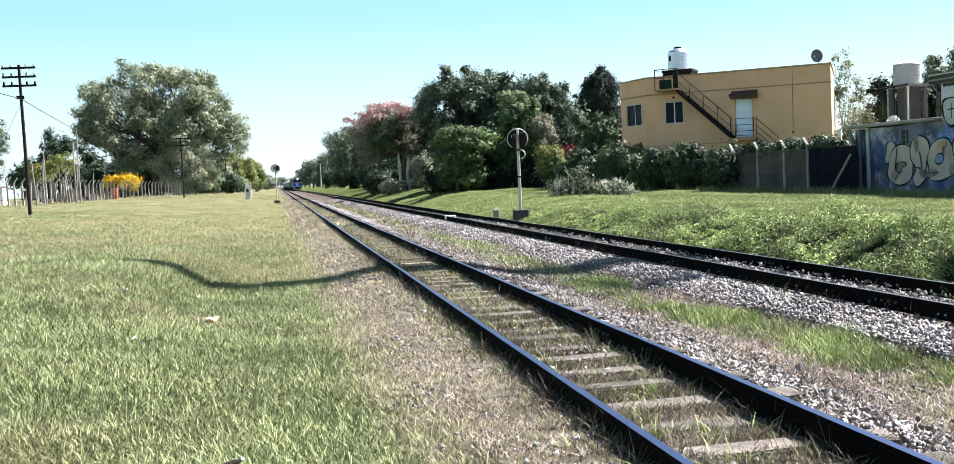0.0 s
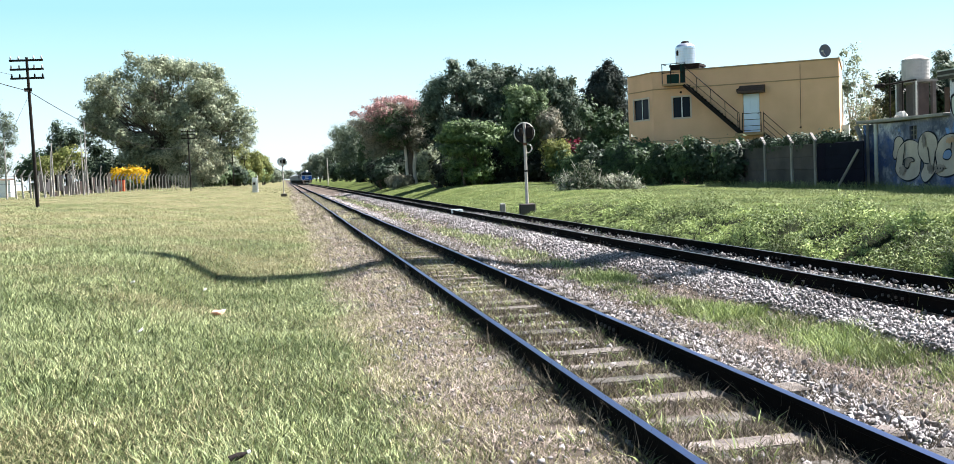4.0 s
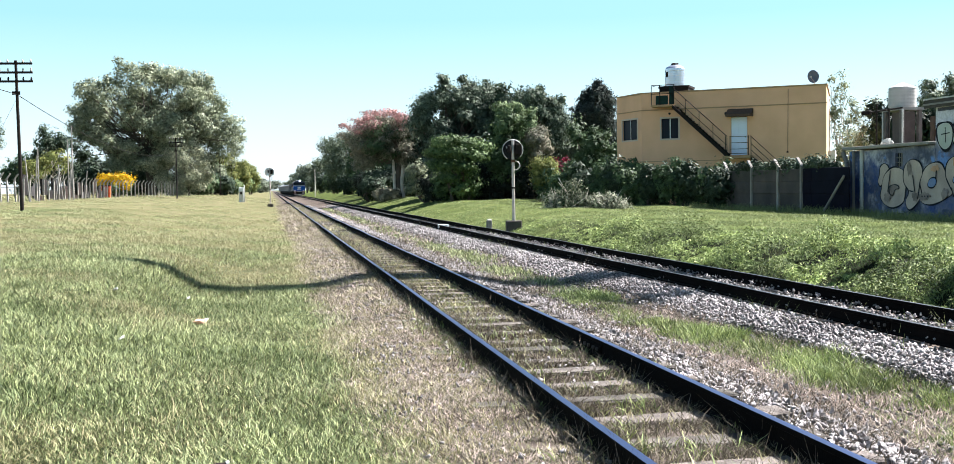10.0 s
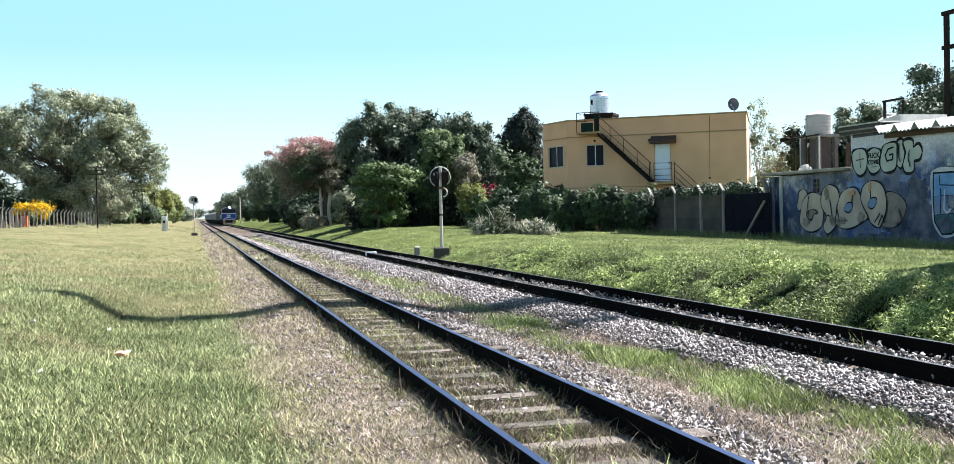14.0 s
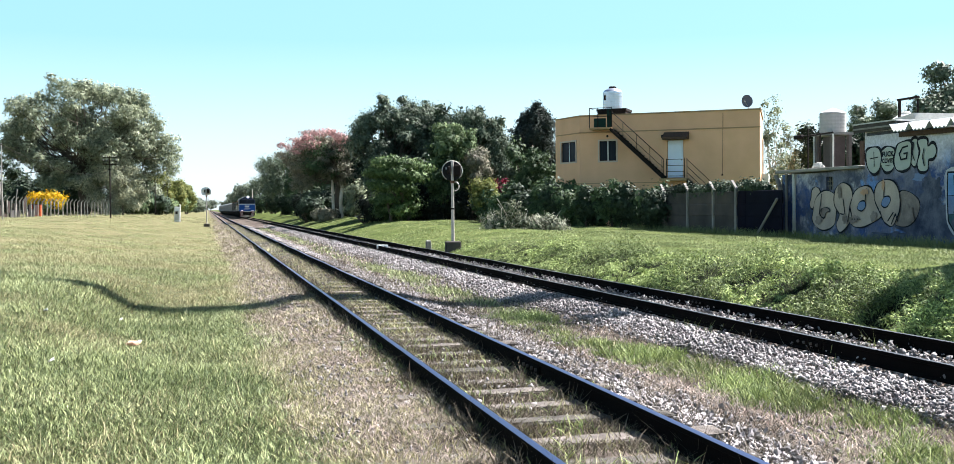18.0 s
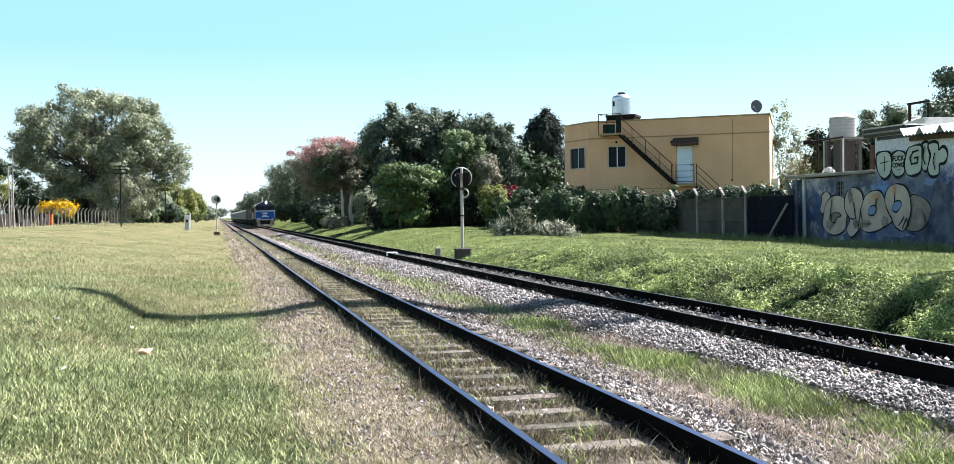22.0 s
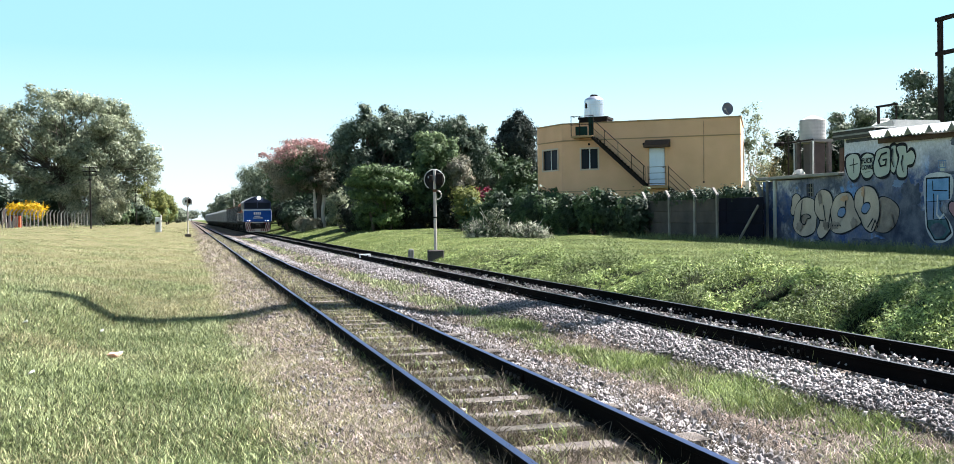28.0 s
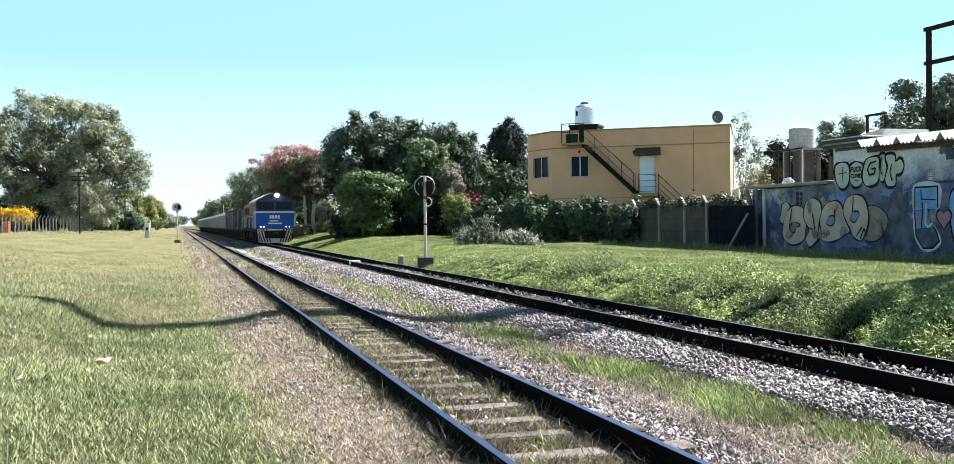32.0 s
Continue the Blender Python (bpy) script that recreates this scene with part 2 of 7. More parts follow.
def rodbm(*a, **k):
    return rod(bmesh.new(), *a, **k)


def lathe(bm, profile, seg=20, m=None):
    """Turns (radius, height) pairs about z."""
    rings = []
    for r, z in profile:
        rings.append([bm.verts.new((r * math.cos(2 * math.pi * i / seg), r * math.sin(2 * math.pi * i / seg), z)) for i in range(seg)])
    for a, b in zip(rings, rings[1:]):
        for i in range(seg):
            bm.faces.new((a[i], a[(i + 1) % seg], b[(i + 1) % seg], b[i]))
    bm.faces.new(rings[0][::-1])
    bm.faces.new(rings[-1])
    if m is not None:
        bmesh.ops.transform(bm, matrix=m, verts=[v for g in rings for v in g])
    return bm


def prism(bm, poly, axis, a, b):
    """Extrudes a polygon of (u, v) along axis from a to b; u, v are the other two axes in order."""
    def put(u, v, w):
        return {"x": (w, u, v), "y": (u, w, v), "z": (u, v, w)}[axis]
    p = [bm.verts.new(put(u, v, a)) for u, v in poly]
    q = [bm.verts.new(put(u, v, b)) for u, v in poly]
    bm.faces.new(p)
    bm.faces.new(q[::-1])
    for i in range(len(p)):
        j = (i + 1) % len(p)
        bm.faces.new((p[i], q[i], q[j], p[j]))
    return bm


def mesh_np(name, verts, faces, material, parent=None, m=None):
    """A mesh from numpy arrays; all faces with the same number of corners."""
    me = bpy.data.meshes.new(name)
    nv, nf, k = len(verts), len(faces), faces.shape[1]
    me.vertices.add(nv)
    me.vertices.foreach_set("co", np.ascontiguousarray(verts, dtype=np.float32).ravel())
    me.loops.add(nf * k)
    me.loops.foreach_set("vertex_index", np.ascontiguousarray(faces, dtype=np.int32).ravel())
    me.polygons.add(nf)
    me.polygons.foreach_set("loop_start", np.arange(0, nf * k, k, dtype=np.int32))
    me.update(calc_edges=True)
    me.materials.append(material)
    ob = new(name, me)
    if parent is not None:
        ob.parent = parent
    if m is not None:
        ob.matrix_basis = m
    return ob


# ---- the lie of the land ----
PROFILE_X = np.array([-900, -60, -22, -10.5, -7, -4, -2, 0, 0.7, 1.3, 1.55, 3.15, 3.5, 4.1, 5.1, 5.6, 5.95, 6.3, 7.7, 8.3, 9.5, 12, 23, 60, 900])
PROFILE_Z = np.array([1.2, 1.1, .95, .8, .55, .25, .07, -.06, -.05, .006, -.004, -.045, -.065, -.2, -.22, -.13, -.095, -.125, -.125, -.1, .33, .42, .19, .2, .5])

# a shallow drain and the low mound behind it, beside the near track
SWELL_X = np.array([-7, -4.5, -2.7, -2.25, -1.8, -1.5, -1.25, -.65, .05, 1.05, 1.6])
SWELL_Z = np.array([0, .14, .25, .25, .165, -.015, -.15, -.19, -.13, -.08, 0])

BANK_Y, BANK_RISE = np.array([30, 50, 74, 112, 300, 600]), np.array([0, .12, .36, .36, .1, 0])


def ground_z(x, y):
    x, y = np.asarray(x, float), np.asarray(y, float)
    z = np.interp(x, PROFILE_X, PROFILE_Z)
    wav = 0.035 * np.sin(x * 1.7 + y * 0.23) * np.sin(y * 0.61 + 0.4 * x) + 0.03 * np.sin(y * 0.17 + x * 0.9)
    off = np.clip(np.minimum(np.abs(x - 2.4) - 1.2, np.abs(x - 7.0) - 1.5), 0, 1)
    swell = np.interp(x, SWELL_X, SWELL_Z) * np.exp(-((y - 18.6) / 6.0) ** 2)
    # beyond the weedy edge the far bank rises slowly towards the wood
    rise = np.interp(y, BANK_Y, BANK_RISE)
    slope = np.clip((x - 8.5) / 4.5, 0, 1)
    soft = np.interp(y, [32, 46], [0, 1]) * .2 * np.exp(-((x - 9.7) / .9) ** 2)
    return z + wav * off * np.where(np.abs(x) < 3.5, .4, 1.0) + swell + rise * slope - soft


def bed_x(y):
    """The middle of the far track, which draws nearer to the other beyond the trees."""
    return 6.99 - 0.8 * (np.clip(np.asarray(y, float) - 140, 0, 400) / 206) ** 2


def lawn_material():
    """Soil, worn dry verge, grass and painted weed shade, by distance from the tracks and noise."""
    m = bpy.data.materials.new("ground_soil_and_grass")
    m.use_nodes = True
    n, l = m.node_tree.nodes, m.node_tree.links
    b = n["Principled BSDF"]
    b.inputs["Roughness"].default_value = 0.95
    b.inputs["Specular IOR Level"].default_value = 0.04
    tc = n.new("ShaderNodeTexCoord")
    sep = n.new("ShaderNodeSeparateXYZ")
    l.new(tc.outputs["Object"], sep.inputs[0])

    def noise_tex(scale, detail=6):
        t = n.new("ShaderNodeTexNoise")
        t.inputs["Scale"].default_value, t.inputs["Detail"].default_value = scale, detail
        l.new(tc.outputs["Object"], t.inputs["Vector"])
        return t.outputs["Fac"]

    def ramp(src, stops):
        r = n.new("ShaderNodeValToRGB")
        r.color_ramp.elements[0].position, r.color_ramp.elements[0].color = stops[0][0], (*stops[0][1], 1)
        r.color_ramp.elements[1].position, r.color_ramp.elements[1].color = stops[-1][0], (*stops[-1][1], 1)
        for p, c in stops[1:-1]:
            e = r.color_ramp.elements.new(p)
            e.color = (*c, 1)
        l.new(src, r.inputs["Fac"])
        return r.outputs["Color"]

    def math_node(op, a, bb, c=None):
        t = n.new("ShaderNodeMath")
        t.operation = op
        for i, v in enumerate((a, bb, c)):
            if v is None:
                continue
            if isinstance(v, (int, float)):
                t.inputs[i].default_value = v
            else:
                l.new(v, t.inputs[i])
        return t.outputs[0]

    field = ramp(noise_tex(0.35), [(0.3, (0.0114, 0.0146, 0.00488)), (0.5, (0.0211, 0.0244, 0.00894)), (0.7, (0.0447, 0.0407, 0.0203))])
    soil = ramp(noise_tex(2.2), [(0.3, (0.0285, 0.0244, 0.0211)), (0.5, (0.088, 0.07, 0.059)), (0.72, (0.17, 0.138, 0.117))])
    # near-black tone paints the shade in the gaps below the bank weeds
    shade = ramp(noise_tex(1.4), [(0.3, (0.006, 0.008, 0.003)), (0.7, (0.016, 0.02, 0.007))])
    thatch = ramp(noise_tex(0.8), [(0.3, (0.0407, 0.0553, 0.0146)), (0.5, (0.0691, 0.0878, 0.0244)), (0.7, (0.106, 0.118, 0.0407))])
    parched = ramp(noise_tex(0.5), [(0.3, (0.075, 0.078, 0.036)), (0.5, (0.118, 0.11, 0.056)), (0.7, (0.165, 0.142, 0.082))])

    def blend(base, other, src, low, high):
        r = n.new("ShaderNodeMapRange")
        l.new(src, r.inputs["Value"])
        r.inputs["From Min"].default_value, r.inputs["From Max"].default_value = low, high
        q = n.new("ShaderNodeMix")
        q.data_type = "RGBA"
        l.new(r.outputs["Result"], q.inputs["Factor"])
        l.new(base, q.inputs["A"])
        l.new(other, q.inputs["B"])
        return q.outputs["Result"]

    field = blend(field, parched, math_node("MULTIPLY_ADD", noise_tex(0.3), 14.0, sep.outputs["Y"]), 20.0, 48.0)
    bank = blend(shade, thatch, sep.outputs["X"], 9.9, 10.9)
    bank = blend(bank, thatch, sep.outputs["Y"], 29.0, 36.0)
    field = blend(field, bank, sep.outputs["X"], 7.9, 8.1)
    edge = math_node("MULTIPLY_ADD", noise_tex(0.9), 1.6, sep.outputs["X"])
    left = math_node("SUBTRACT", edge, 1.5)
    fac = n.new("ShaderNodeMapRange")
    l.new(left, fac.inputs["Value"])
    fac.inputs["From Min"].default_value, fac.inputs["From Max"].default_value = -0.25, 0.25
    right = n.new("ShaderNodeMapRange")
    l.new(edge, right.inputs["Value"])
    right.inputs["From Min"].default_value, right.inputs["From Max"].default_value = 8.7, 9.1
    verge = math_node("SUBTRACT", fac.outputs["Result"], right.outputs["Result"])
    mix = n.new("ShaderNodeMix")
    mix.data_type = "RGBA"
    l.new(verge, mix.inputs["Factor"])
    l.new(field, mix.inputs["A"])
    l.new(soil, mix.inputs["B"])
    hsv = n.new("ShaderNodeHueSaturation")
    l.new(mix.outputs["Result"], hsv.inputs["Color"])
    l.new(math_node("MULTIPLY_ADD", noise_tex(14), 1.1, 0.42), hsv.inputs["Value"])
    l.new(hsv.outputs["Color"], b.inputs["Base Color"])
    bp = n.new("ShaderNodeBump")
    bp.inputs["Strength"].default_value, bp.inputs["Distance"].default_value = 0.7, 0.06
    l.new(noise_tex(9), bp.inputs["Height"])
    l.new(bp.outputs["Normal"], b.inputs["Normal"])
    return m


M_GROUND = lawn_material()


def land():
    xs = np.unique(np.concatenate([PROFILE_X, np.arange(-24, 26, 0.45), np.arange(-4, 2.2, 0.15), np.linspace(-900, -24, 24), np.linspace(26, 900, 24)]))
    ys = np.unique(np.concatenate([np.arange(-30, 70, 0.7), np.arange(8, 30, 0.35), np.geomspace(70, 4000, 60), [-400, -120, -60]]))
    X, Y = np.meshgrid(xs, ys)
    Z = ground_z(X, Y)
    v = np.stack([X, Y, Z], -1).reshape(-1, 3)
    nx, ny = len(xs), len(ys)
    i = (np.arange(ny - 1)[:, None] * nx + np.arange(nx - 1)[None]).ravel()
    f = np.stack([i, i + 1, i + nx + 1, i + nx], 1)
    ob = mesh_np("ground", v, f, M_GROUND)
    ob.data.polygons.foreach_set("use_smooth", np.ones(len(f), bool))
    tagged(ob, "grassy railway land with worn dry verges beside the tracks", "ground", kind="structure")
    return ob


land()


# ---- tracks ----
def rail_profile():
    """Flat-bottom rail: (across, up) from the foot's underside."""
    return [(-.055, 0), (.055, 0), (.055, .01), (.012, .025), (.009, .095), (.031, .105), (.032, .122), (.026, .128)], \
           [(-.026, .128), (-.032, .122), (-.031, .105), (-.009, .095), (-.012, .025), (-.055, .01)]


def rail_mesh(name, centre, side, z0, parent, head):
    right, left = rail_profile()
    prof = right + left
    ys = np.concatenate([np.arange(-12, 140, 4), np.linspace(140, 900, 60)])
    bm = bmesh.new()
    rows = []
    for y in ys:
        cx = float(centre(y)) + side
        dz = 0.006 * math.sin(y * 0.9 + side) + 0.004 * math.sin(y * 2.3)
        rows.append([bm.verts.new((cx + u + 0.004 * math.sin(y * 1.3), y, z0 + v * 1.29 + dz)) for u, v in prof])
    k = len(prof)
    for a, b in zip(rows, rows[1:]):
        for i in range(k):
            j = (i + 1) % k
            f = bm.faces.new((a[i], a[j], b[j], b[i]))
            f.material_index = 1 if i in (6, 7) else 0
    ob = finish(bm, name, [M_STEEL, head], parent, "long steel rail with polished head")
    return ob


def sleeper_mesh(seed):
    rnd = random.Random(seed)
    bm = boxbm(-1.0, 1.0, -.12, .12, -.14, 0, bevel=0.012)
    for v in bm.verts:
        v.co.x += rnd.uniform(-.03, .03)
        v.co.y += rnd.uniform(-.012, .012)
        v.co.z += rnd.uniform(-.008, .006)
    me = bpy.data.meshes.new("sleeper")
    bm.to_mesh(me)
    bm.free()
    me.materials.append(M_SLEEPER)
    return me


SLEEPERS = [sleeper_mesh(i) for i in range(6)]


def fishplate_mesh():
    """A joint bar along the rail's web."""
    bm = boxbm(-.03, .03, -.26, .26, .035, .1, bevel=.008)
    me = bpy.data.meshes.new("fishplate")
    bm.to_mesh(me)
    bm.free()
    me.materials.append(M_STEEL)
    bolt = bpy.data.meshes.new("bolt")
    bm = rodbm((-.05, 0, .068), (.05, 0, .068), .017, seg=6)
    bm.to_mesh(bolt)
    bm.free()
    bolt.materials.append(M_BOLT)
    return me, bolt


FISHPLATE, BOLT = fishplate_mesh()


def rail_joints(parent, centre, z0, first):
    for k, side in enumerate((-.5325, .5325)):
        for i in range(5):
            y = first + 12.0 * i + 5.0 * k
            ob = new("fishplate", FISHPLATE)
            ob.parent = parent
            ob.matrix_basis = pose(float(centre(y)) + side, y, z0 + .015)
            for d in (-.19, -.07, .07, .19):
                b = new("bolt", BOLT)
                b.parent = ob
                b.matrix_basis = pose(0, d, 0)


def track(name, centre, z_sleeper, label, head):
    t = empty(name)
    tagged(t, label, "railway track", group="railway tracks", kind="structure")
    rail_z = -0.015 if head is M_HEAD else -0.065
    for s in (-.5325, .5325):
        rail_mesh("rail", centre, s, rail_z, t, head)
    rail_joints(t, centre, rail_z, 10.45 if head is M_HEAD_DULL else 4.4)
    rnd = random.Random(len(name))
    for i in range(232):
        y = 3.0 + (i - 22) * 0.62
        ob = new("sleeper", SLEEPERS[rnd.randrange(6)])
        ob.parent = t
        ob.matrix_basis = pose(float(centre(y)) + rnd.uniform(-.06, .06), y + rnd.uniform(-.03, .03), z_sleeper + rnd.uniform(-.022, .004), 0, rnd.uniform(-.5, .5), rnd.uniform(-1.5, 1.5))
    return t


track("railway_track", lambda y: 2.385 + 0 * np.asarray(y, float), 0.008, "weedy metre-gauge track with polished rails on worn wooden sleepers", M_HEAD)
track("railway_track", bed_x, -0.085, "ballasted metre-gauge track with dark rails beside a grass bank", M_HEAD_DULL)


# ---- yellow house ----
def yellow_house():
    h = empty("house", pose(21.64, 60.0, 0.3, 0, 0, -34.97))
    tagged(h, "two-storey ochre house with flat roof and outside stair", "house")
    zt = 6.62
    foot = [(0, 0), (10.46, 0), (10.46, 8.0), (-2.15, 8.0), (-2.15, 2.15)]
    # front wall with openings for the window and the door
    def panel_wall(name, length, openings, m, thick=0.25):
        xs = sorted({0.0, length, *[v for o in openings for v in o[:2]]})
        bm = bmesh.new()
        for a, b in zip(xs, xs[1:]):
            cut = sorted([(o[2], o[3]) for o in openings if o[0] < (a + b) / 2 < o[1]])
            z = -0.3
            for z0, z1 in cut + [(zt, None)]:
                if z0 > z:
                    box(bm, a, b, 0, thick, z, z0)
                z = z1 if z1 is not None else zt
        bmesh.ops.remove_doubles(bm, verts=bm.verts, dist=0.0005)
        ob = part(name, bm, M_YELLOW, h)
        ob.matrix_basis = m
        return ob
    panel_wall("wall", 10.46, [(1.2, 2.2, 3.95, 5.12), (5.23, 6.16, 2.86, 5.06)], Matrix())
    panel_wall("wall", 3.04, [(0.75, 2.55, 3.97, 5.17)], pose(-2.15, 2.15, 0, 0, 0, -45))
    part("wall", prism(bmesh.new(), [(10.2, .252), (10.455, .252), (9.83, 8), (9.6, 8)], "z", -.3, zt - .002), M_YELLOW, h)
    part("wall", boxbm(-2.148, 9.58, 7.75, 8, -.3, zt - .002), M_YELLOW, h)
    part("wall", boxbm(-2.148, -1.9, 2.35, 7.745, -.3, zt - .002), M_YELLOW, h)
    part("roof", prism(bmesh.new(), [(0.1, .25), (10.2, .25), (9.55, 7.7), (-1.9, 7.7), (-1.9, 2.3)], "z", 6.2, 6.36), M_ROOF, h, "flat grey felted roof")
    # string course and coping stand a little proud
    part("string_course", boxbm(-.01, 10.5, -.045, -.003, 5.62, 5.68), M_YELLOW2, h)
    part("string_course", boxbm(0, 3.04, -.045, -.003, 5.62, 5.68, m=pose(-2.15, 2.15, 0, 0, 0, -45)), M_YELLOW2, h)
    part("string_course", boxbm(-.01, 5.0, -.03, -.003, 2.6, 2.64), M_YELLOW2, h)
    part("string_course", boxbm(0, 3.04, -.03, -.003, 2.6, 2.64, m=pose(-2.15, 2.15, 0, 0, 0, -45)), M_YELLOW2, h)
    part("coping", boxbm(-.04, 10.52, -.05, .3, zt + .002, zt + .08), M_YELLOW2, h, "thin painted coping along the parapet")
    part("coping", boxbm(0, 3.0, -.05, .3, zt + .003, zt + .078, m=pose(-2.15, 2.15, 0, 0, 0, -45)), M_YELLOW2, h)
    part("coping", prism(bmesh.new(), [(10.18, .31), (10.5, .31), (9.88, 8.0), (9.56, 8.0)], "z", zt + .002, zt + .08), M_YELLOW2, h)

    def window(x0, x1, z0, z1, m):
        w = empty("window")
        w.parent, w.matrix_basis = h, m
        bm = bmesh.new()
        for a in ((x0 - .09, x0 - .002, z0 - .09, z1 + .09), (x1 + .002, x1 + .09, z0 - .09, z1 + .09), (x0 - .002, x1 + .002, z1, z1 + .09), (x0 - .002, x1 + .002, z0 - .09, z0)):
            box(bm, a[0], a[1], -.04, .1, a[2], a[3])
        part("window_frame", bm, M_FRAME, w, "pale painted window surround")
        xm = (x0 + x1) / 2
        part("mullion", boxbm(xm - .03, xm + .03, .05, .11, z0, z1), M_WHITE, w)
        for a, b in ((x0, xm - .03), (xm + .03, x1)):
            part("pane", boxbm(a, b, .08, .095, z0, z1), M_GLASS, w)
            bm = bmesh.new()
            for q in ((a, a + .035, z0, z1), (b - .035, b, z0, z1)):
                box(bm, q[0], q[1], .06, .078, q[2], q[3])
            box(bm, a + .036, b - .036, .06, .078, z0, z0 + .04)
            box(bm, a + .036, b - .036, .06, .078, z1 - .04, z1)
            part("sash", bm, M_BLACK, w)
    window(1.2, 2.2, 3.95, 5.12, Matrix())
    window(0.75, 2.55, 3.97, 5.17, pose(-2.15, 2.15, 0, 0, 0, -45))
    # upstairs door with its awning
    d = empty("door")
    d.parent = h
    part("door_leaf", boxbm(5.25, 6.14, .06, .11, 2.88, 5.04, bevel=.01), M_DOOR, d, "plain white door")
    bm = bmesh.new()
    for x in (5.37, 5.74):
        for z in (3.05, 4.0):
            box(bm, x, x + .28, .045, .058, z, z + .8)
    part("door_panel", bm, M_DOOR, d)
    part("door_handle", rodbm((6.06, .0, 3.9), (6.06, .06, 3.9), .03), M_BLACK, d)
    bm = bmesh.new()
    prism(bm, [(-.75, 5.06), (-.75, 5.18), (-.003, 5.52), (-.003, 5.06)], "x", 5.06, 6.5)
    part("awning", bm, M_BROWN, h, "brown boarded awning over the door")
    part("lamp", boxbm(4.9, 5.04, -.14, -.004, 5.2, 5.36, bevel=.02), M_BLACK, h)
    part("vent", rodbm((1.68, -.03, 5.4), (1.68, 0, 5.4), .07, seg=12), M_BLACK, h)
    part("cable", rodbm((8.39, -.012, 3.0), (8.42, -.012, 6.5), .012, seg=5), M_BROWN, h)
    part("socket", boxbm(8.33, 8.43, -.04, 0, 2.94, 3.04), M_BLACK, h)
    # outside stair from the landing up to the roof gallery
    s = empty("stair")
    s.parent = h
    s["label"] = "black steel outside stair with open treads"
    a, b = Vector((5.18, -.5, 2.88)), Vector((2.05, -.5, 5.82))
    for yy in (-.95, -.1):
        bm = bmesh.new()
        prism(bm, [(a.x, a.z - .16), (a.x, a.z + .06), (b.x, b.z + .06), (b.x, b.z - .16)], "y", yy, yy + .05)
        part("stringer", bm, M_BLACK, s)
    n = 17
    for i in range(n):
        p = a.lerp(b, (i + .5) / n)
        part("tread", boxbm(p.x - .13, p.x + .13, -.9, -.1, p.z - .02, p.z + .02), M_BLACK, s)
    for yy in (-.93,):
        for k, q in ((1.05, .022), (.55, .014)):
            part("handrail", rodbm((a.x, yy, a.z + k), (b.x, yy, b.z + k), q, seg=6), M_BLACK, s)
        for i in range(5):
            p = a.lerp(b, i / 4)
            part("baluster", rodbm((p.x, yy, p.z), (p.x, yy, p.z + 1.05), .018, seg=6), M_BLACK, s)
    part("landing", boxbm(4.95, 6.5, -1.0, -.02, 2.68, 2.82), M_YELLOW2, h, "small concrete door landing")
    lr = empty("landing_railing")
    lr.parent = h
    lr["label"] = "black steel landing railing"
    for x in (5.1, 5.36, 6.38):
        part("railing_post", rodbm((x, -.95, 2.82), (x, -.95, 3.95), .022, seg=6), M_BLACK, lr)
    for z in (3.9, 3.55, 3.2, 2.95):
        part("railing_bar", rodbm((5.36, -.95, z), (6.38, -.95, z), .014, seg=6), M_BLACK, lr)
    s2 = empty("stair")
    s2.parent = h
    s2["label"] = "lower flight of the black steel stair"
    a2, b2 = Vector((6.5, -.5, 2.7)), Vector((9.3, -.5, 0.0))
    for yy in (-.95, -.1):
        bm = bmesh.new()
        prism(bm, [(a2.x, a2.z - .16), (a2.x, a2.z + .06), (b2.x, b2.z + .06), (b2.x, b2.z - .16)], "y", yy, yy + .05)
        part("stringer", bm, M_BLACK, s2)
    for i in range(15):
        p = a2.lerp(b2, (i + .5) / 15)
        part("tread", boxbm(p.x - .13, p.x + .13, -.9, -.1, p.z - .02, p.z + .02), M_BLACK, s2)
    for k in (1.2, .8, .45):
        part("handrail", rodbm((a2.x, -.93, a2.z + k), (b2.x, -.93, b2.z + k), .018, seg=6), M_BLACK, s2)
    part("baluster", rodbm((6.52, -.93, 2.7), (6.52, -.93, 3.95), .022, seg=6), M_BLACK, s2)
    # gallery at the roof
    g = empty("gallery")
    g.parent = h
    part("gallery_floor", boxbm(.82, 2.08, -1.0, -.02, 5.76, 5.86), M_YELLOW2, g)
    for x in (.85, 1.35, 2.18):
        part("railing_post", rodbm((x, -.97, 5.86), (x, -.97, 7.02), .024, seg=6), M_BLACK, g)
    for z in (7.0, 6.5):
        part("railing_bar", rodbm((.85, -.97, z), (2.18, -.97, z), .02, seg=6), M_BLACK, g)
    part("railing_bar", rodbm((.85, -.97, 7.0), (.85, -.05, 7.0), .02, seg=6), M_BLACK, g)
    part("gallery_panel", boxbm(1.1, 1.82, -.93, -.9, 5.88, 6.4), M_DARKGREEN, g, "dark green sheet panel")
    part("gallery_panel", boxbm(1.88, 2.16, -.9, -.87, 5.88, 6.95), M_DARKGREEN, g)
    bm = bmesh.new()
    box(bm, 1.0, 2.7, .35, 1.9, 6.37, 6.92)
    box(bm, .95, 2.75, .3, 1.95, 6.92, 7.05)
    part("tank_stand", bm, M_BLACK, h, "dark steel tank platform")
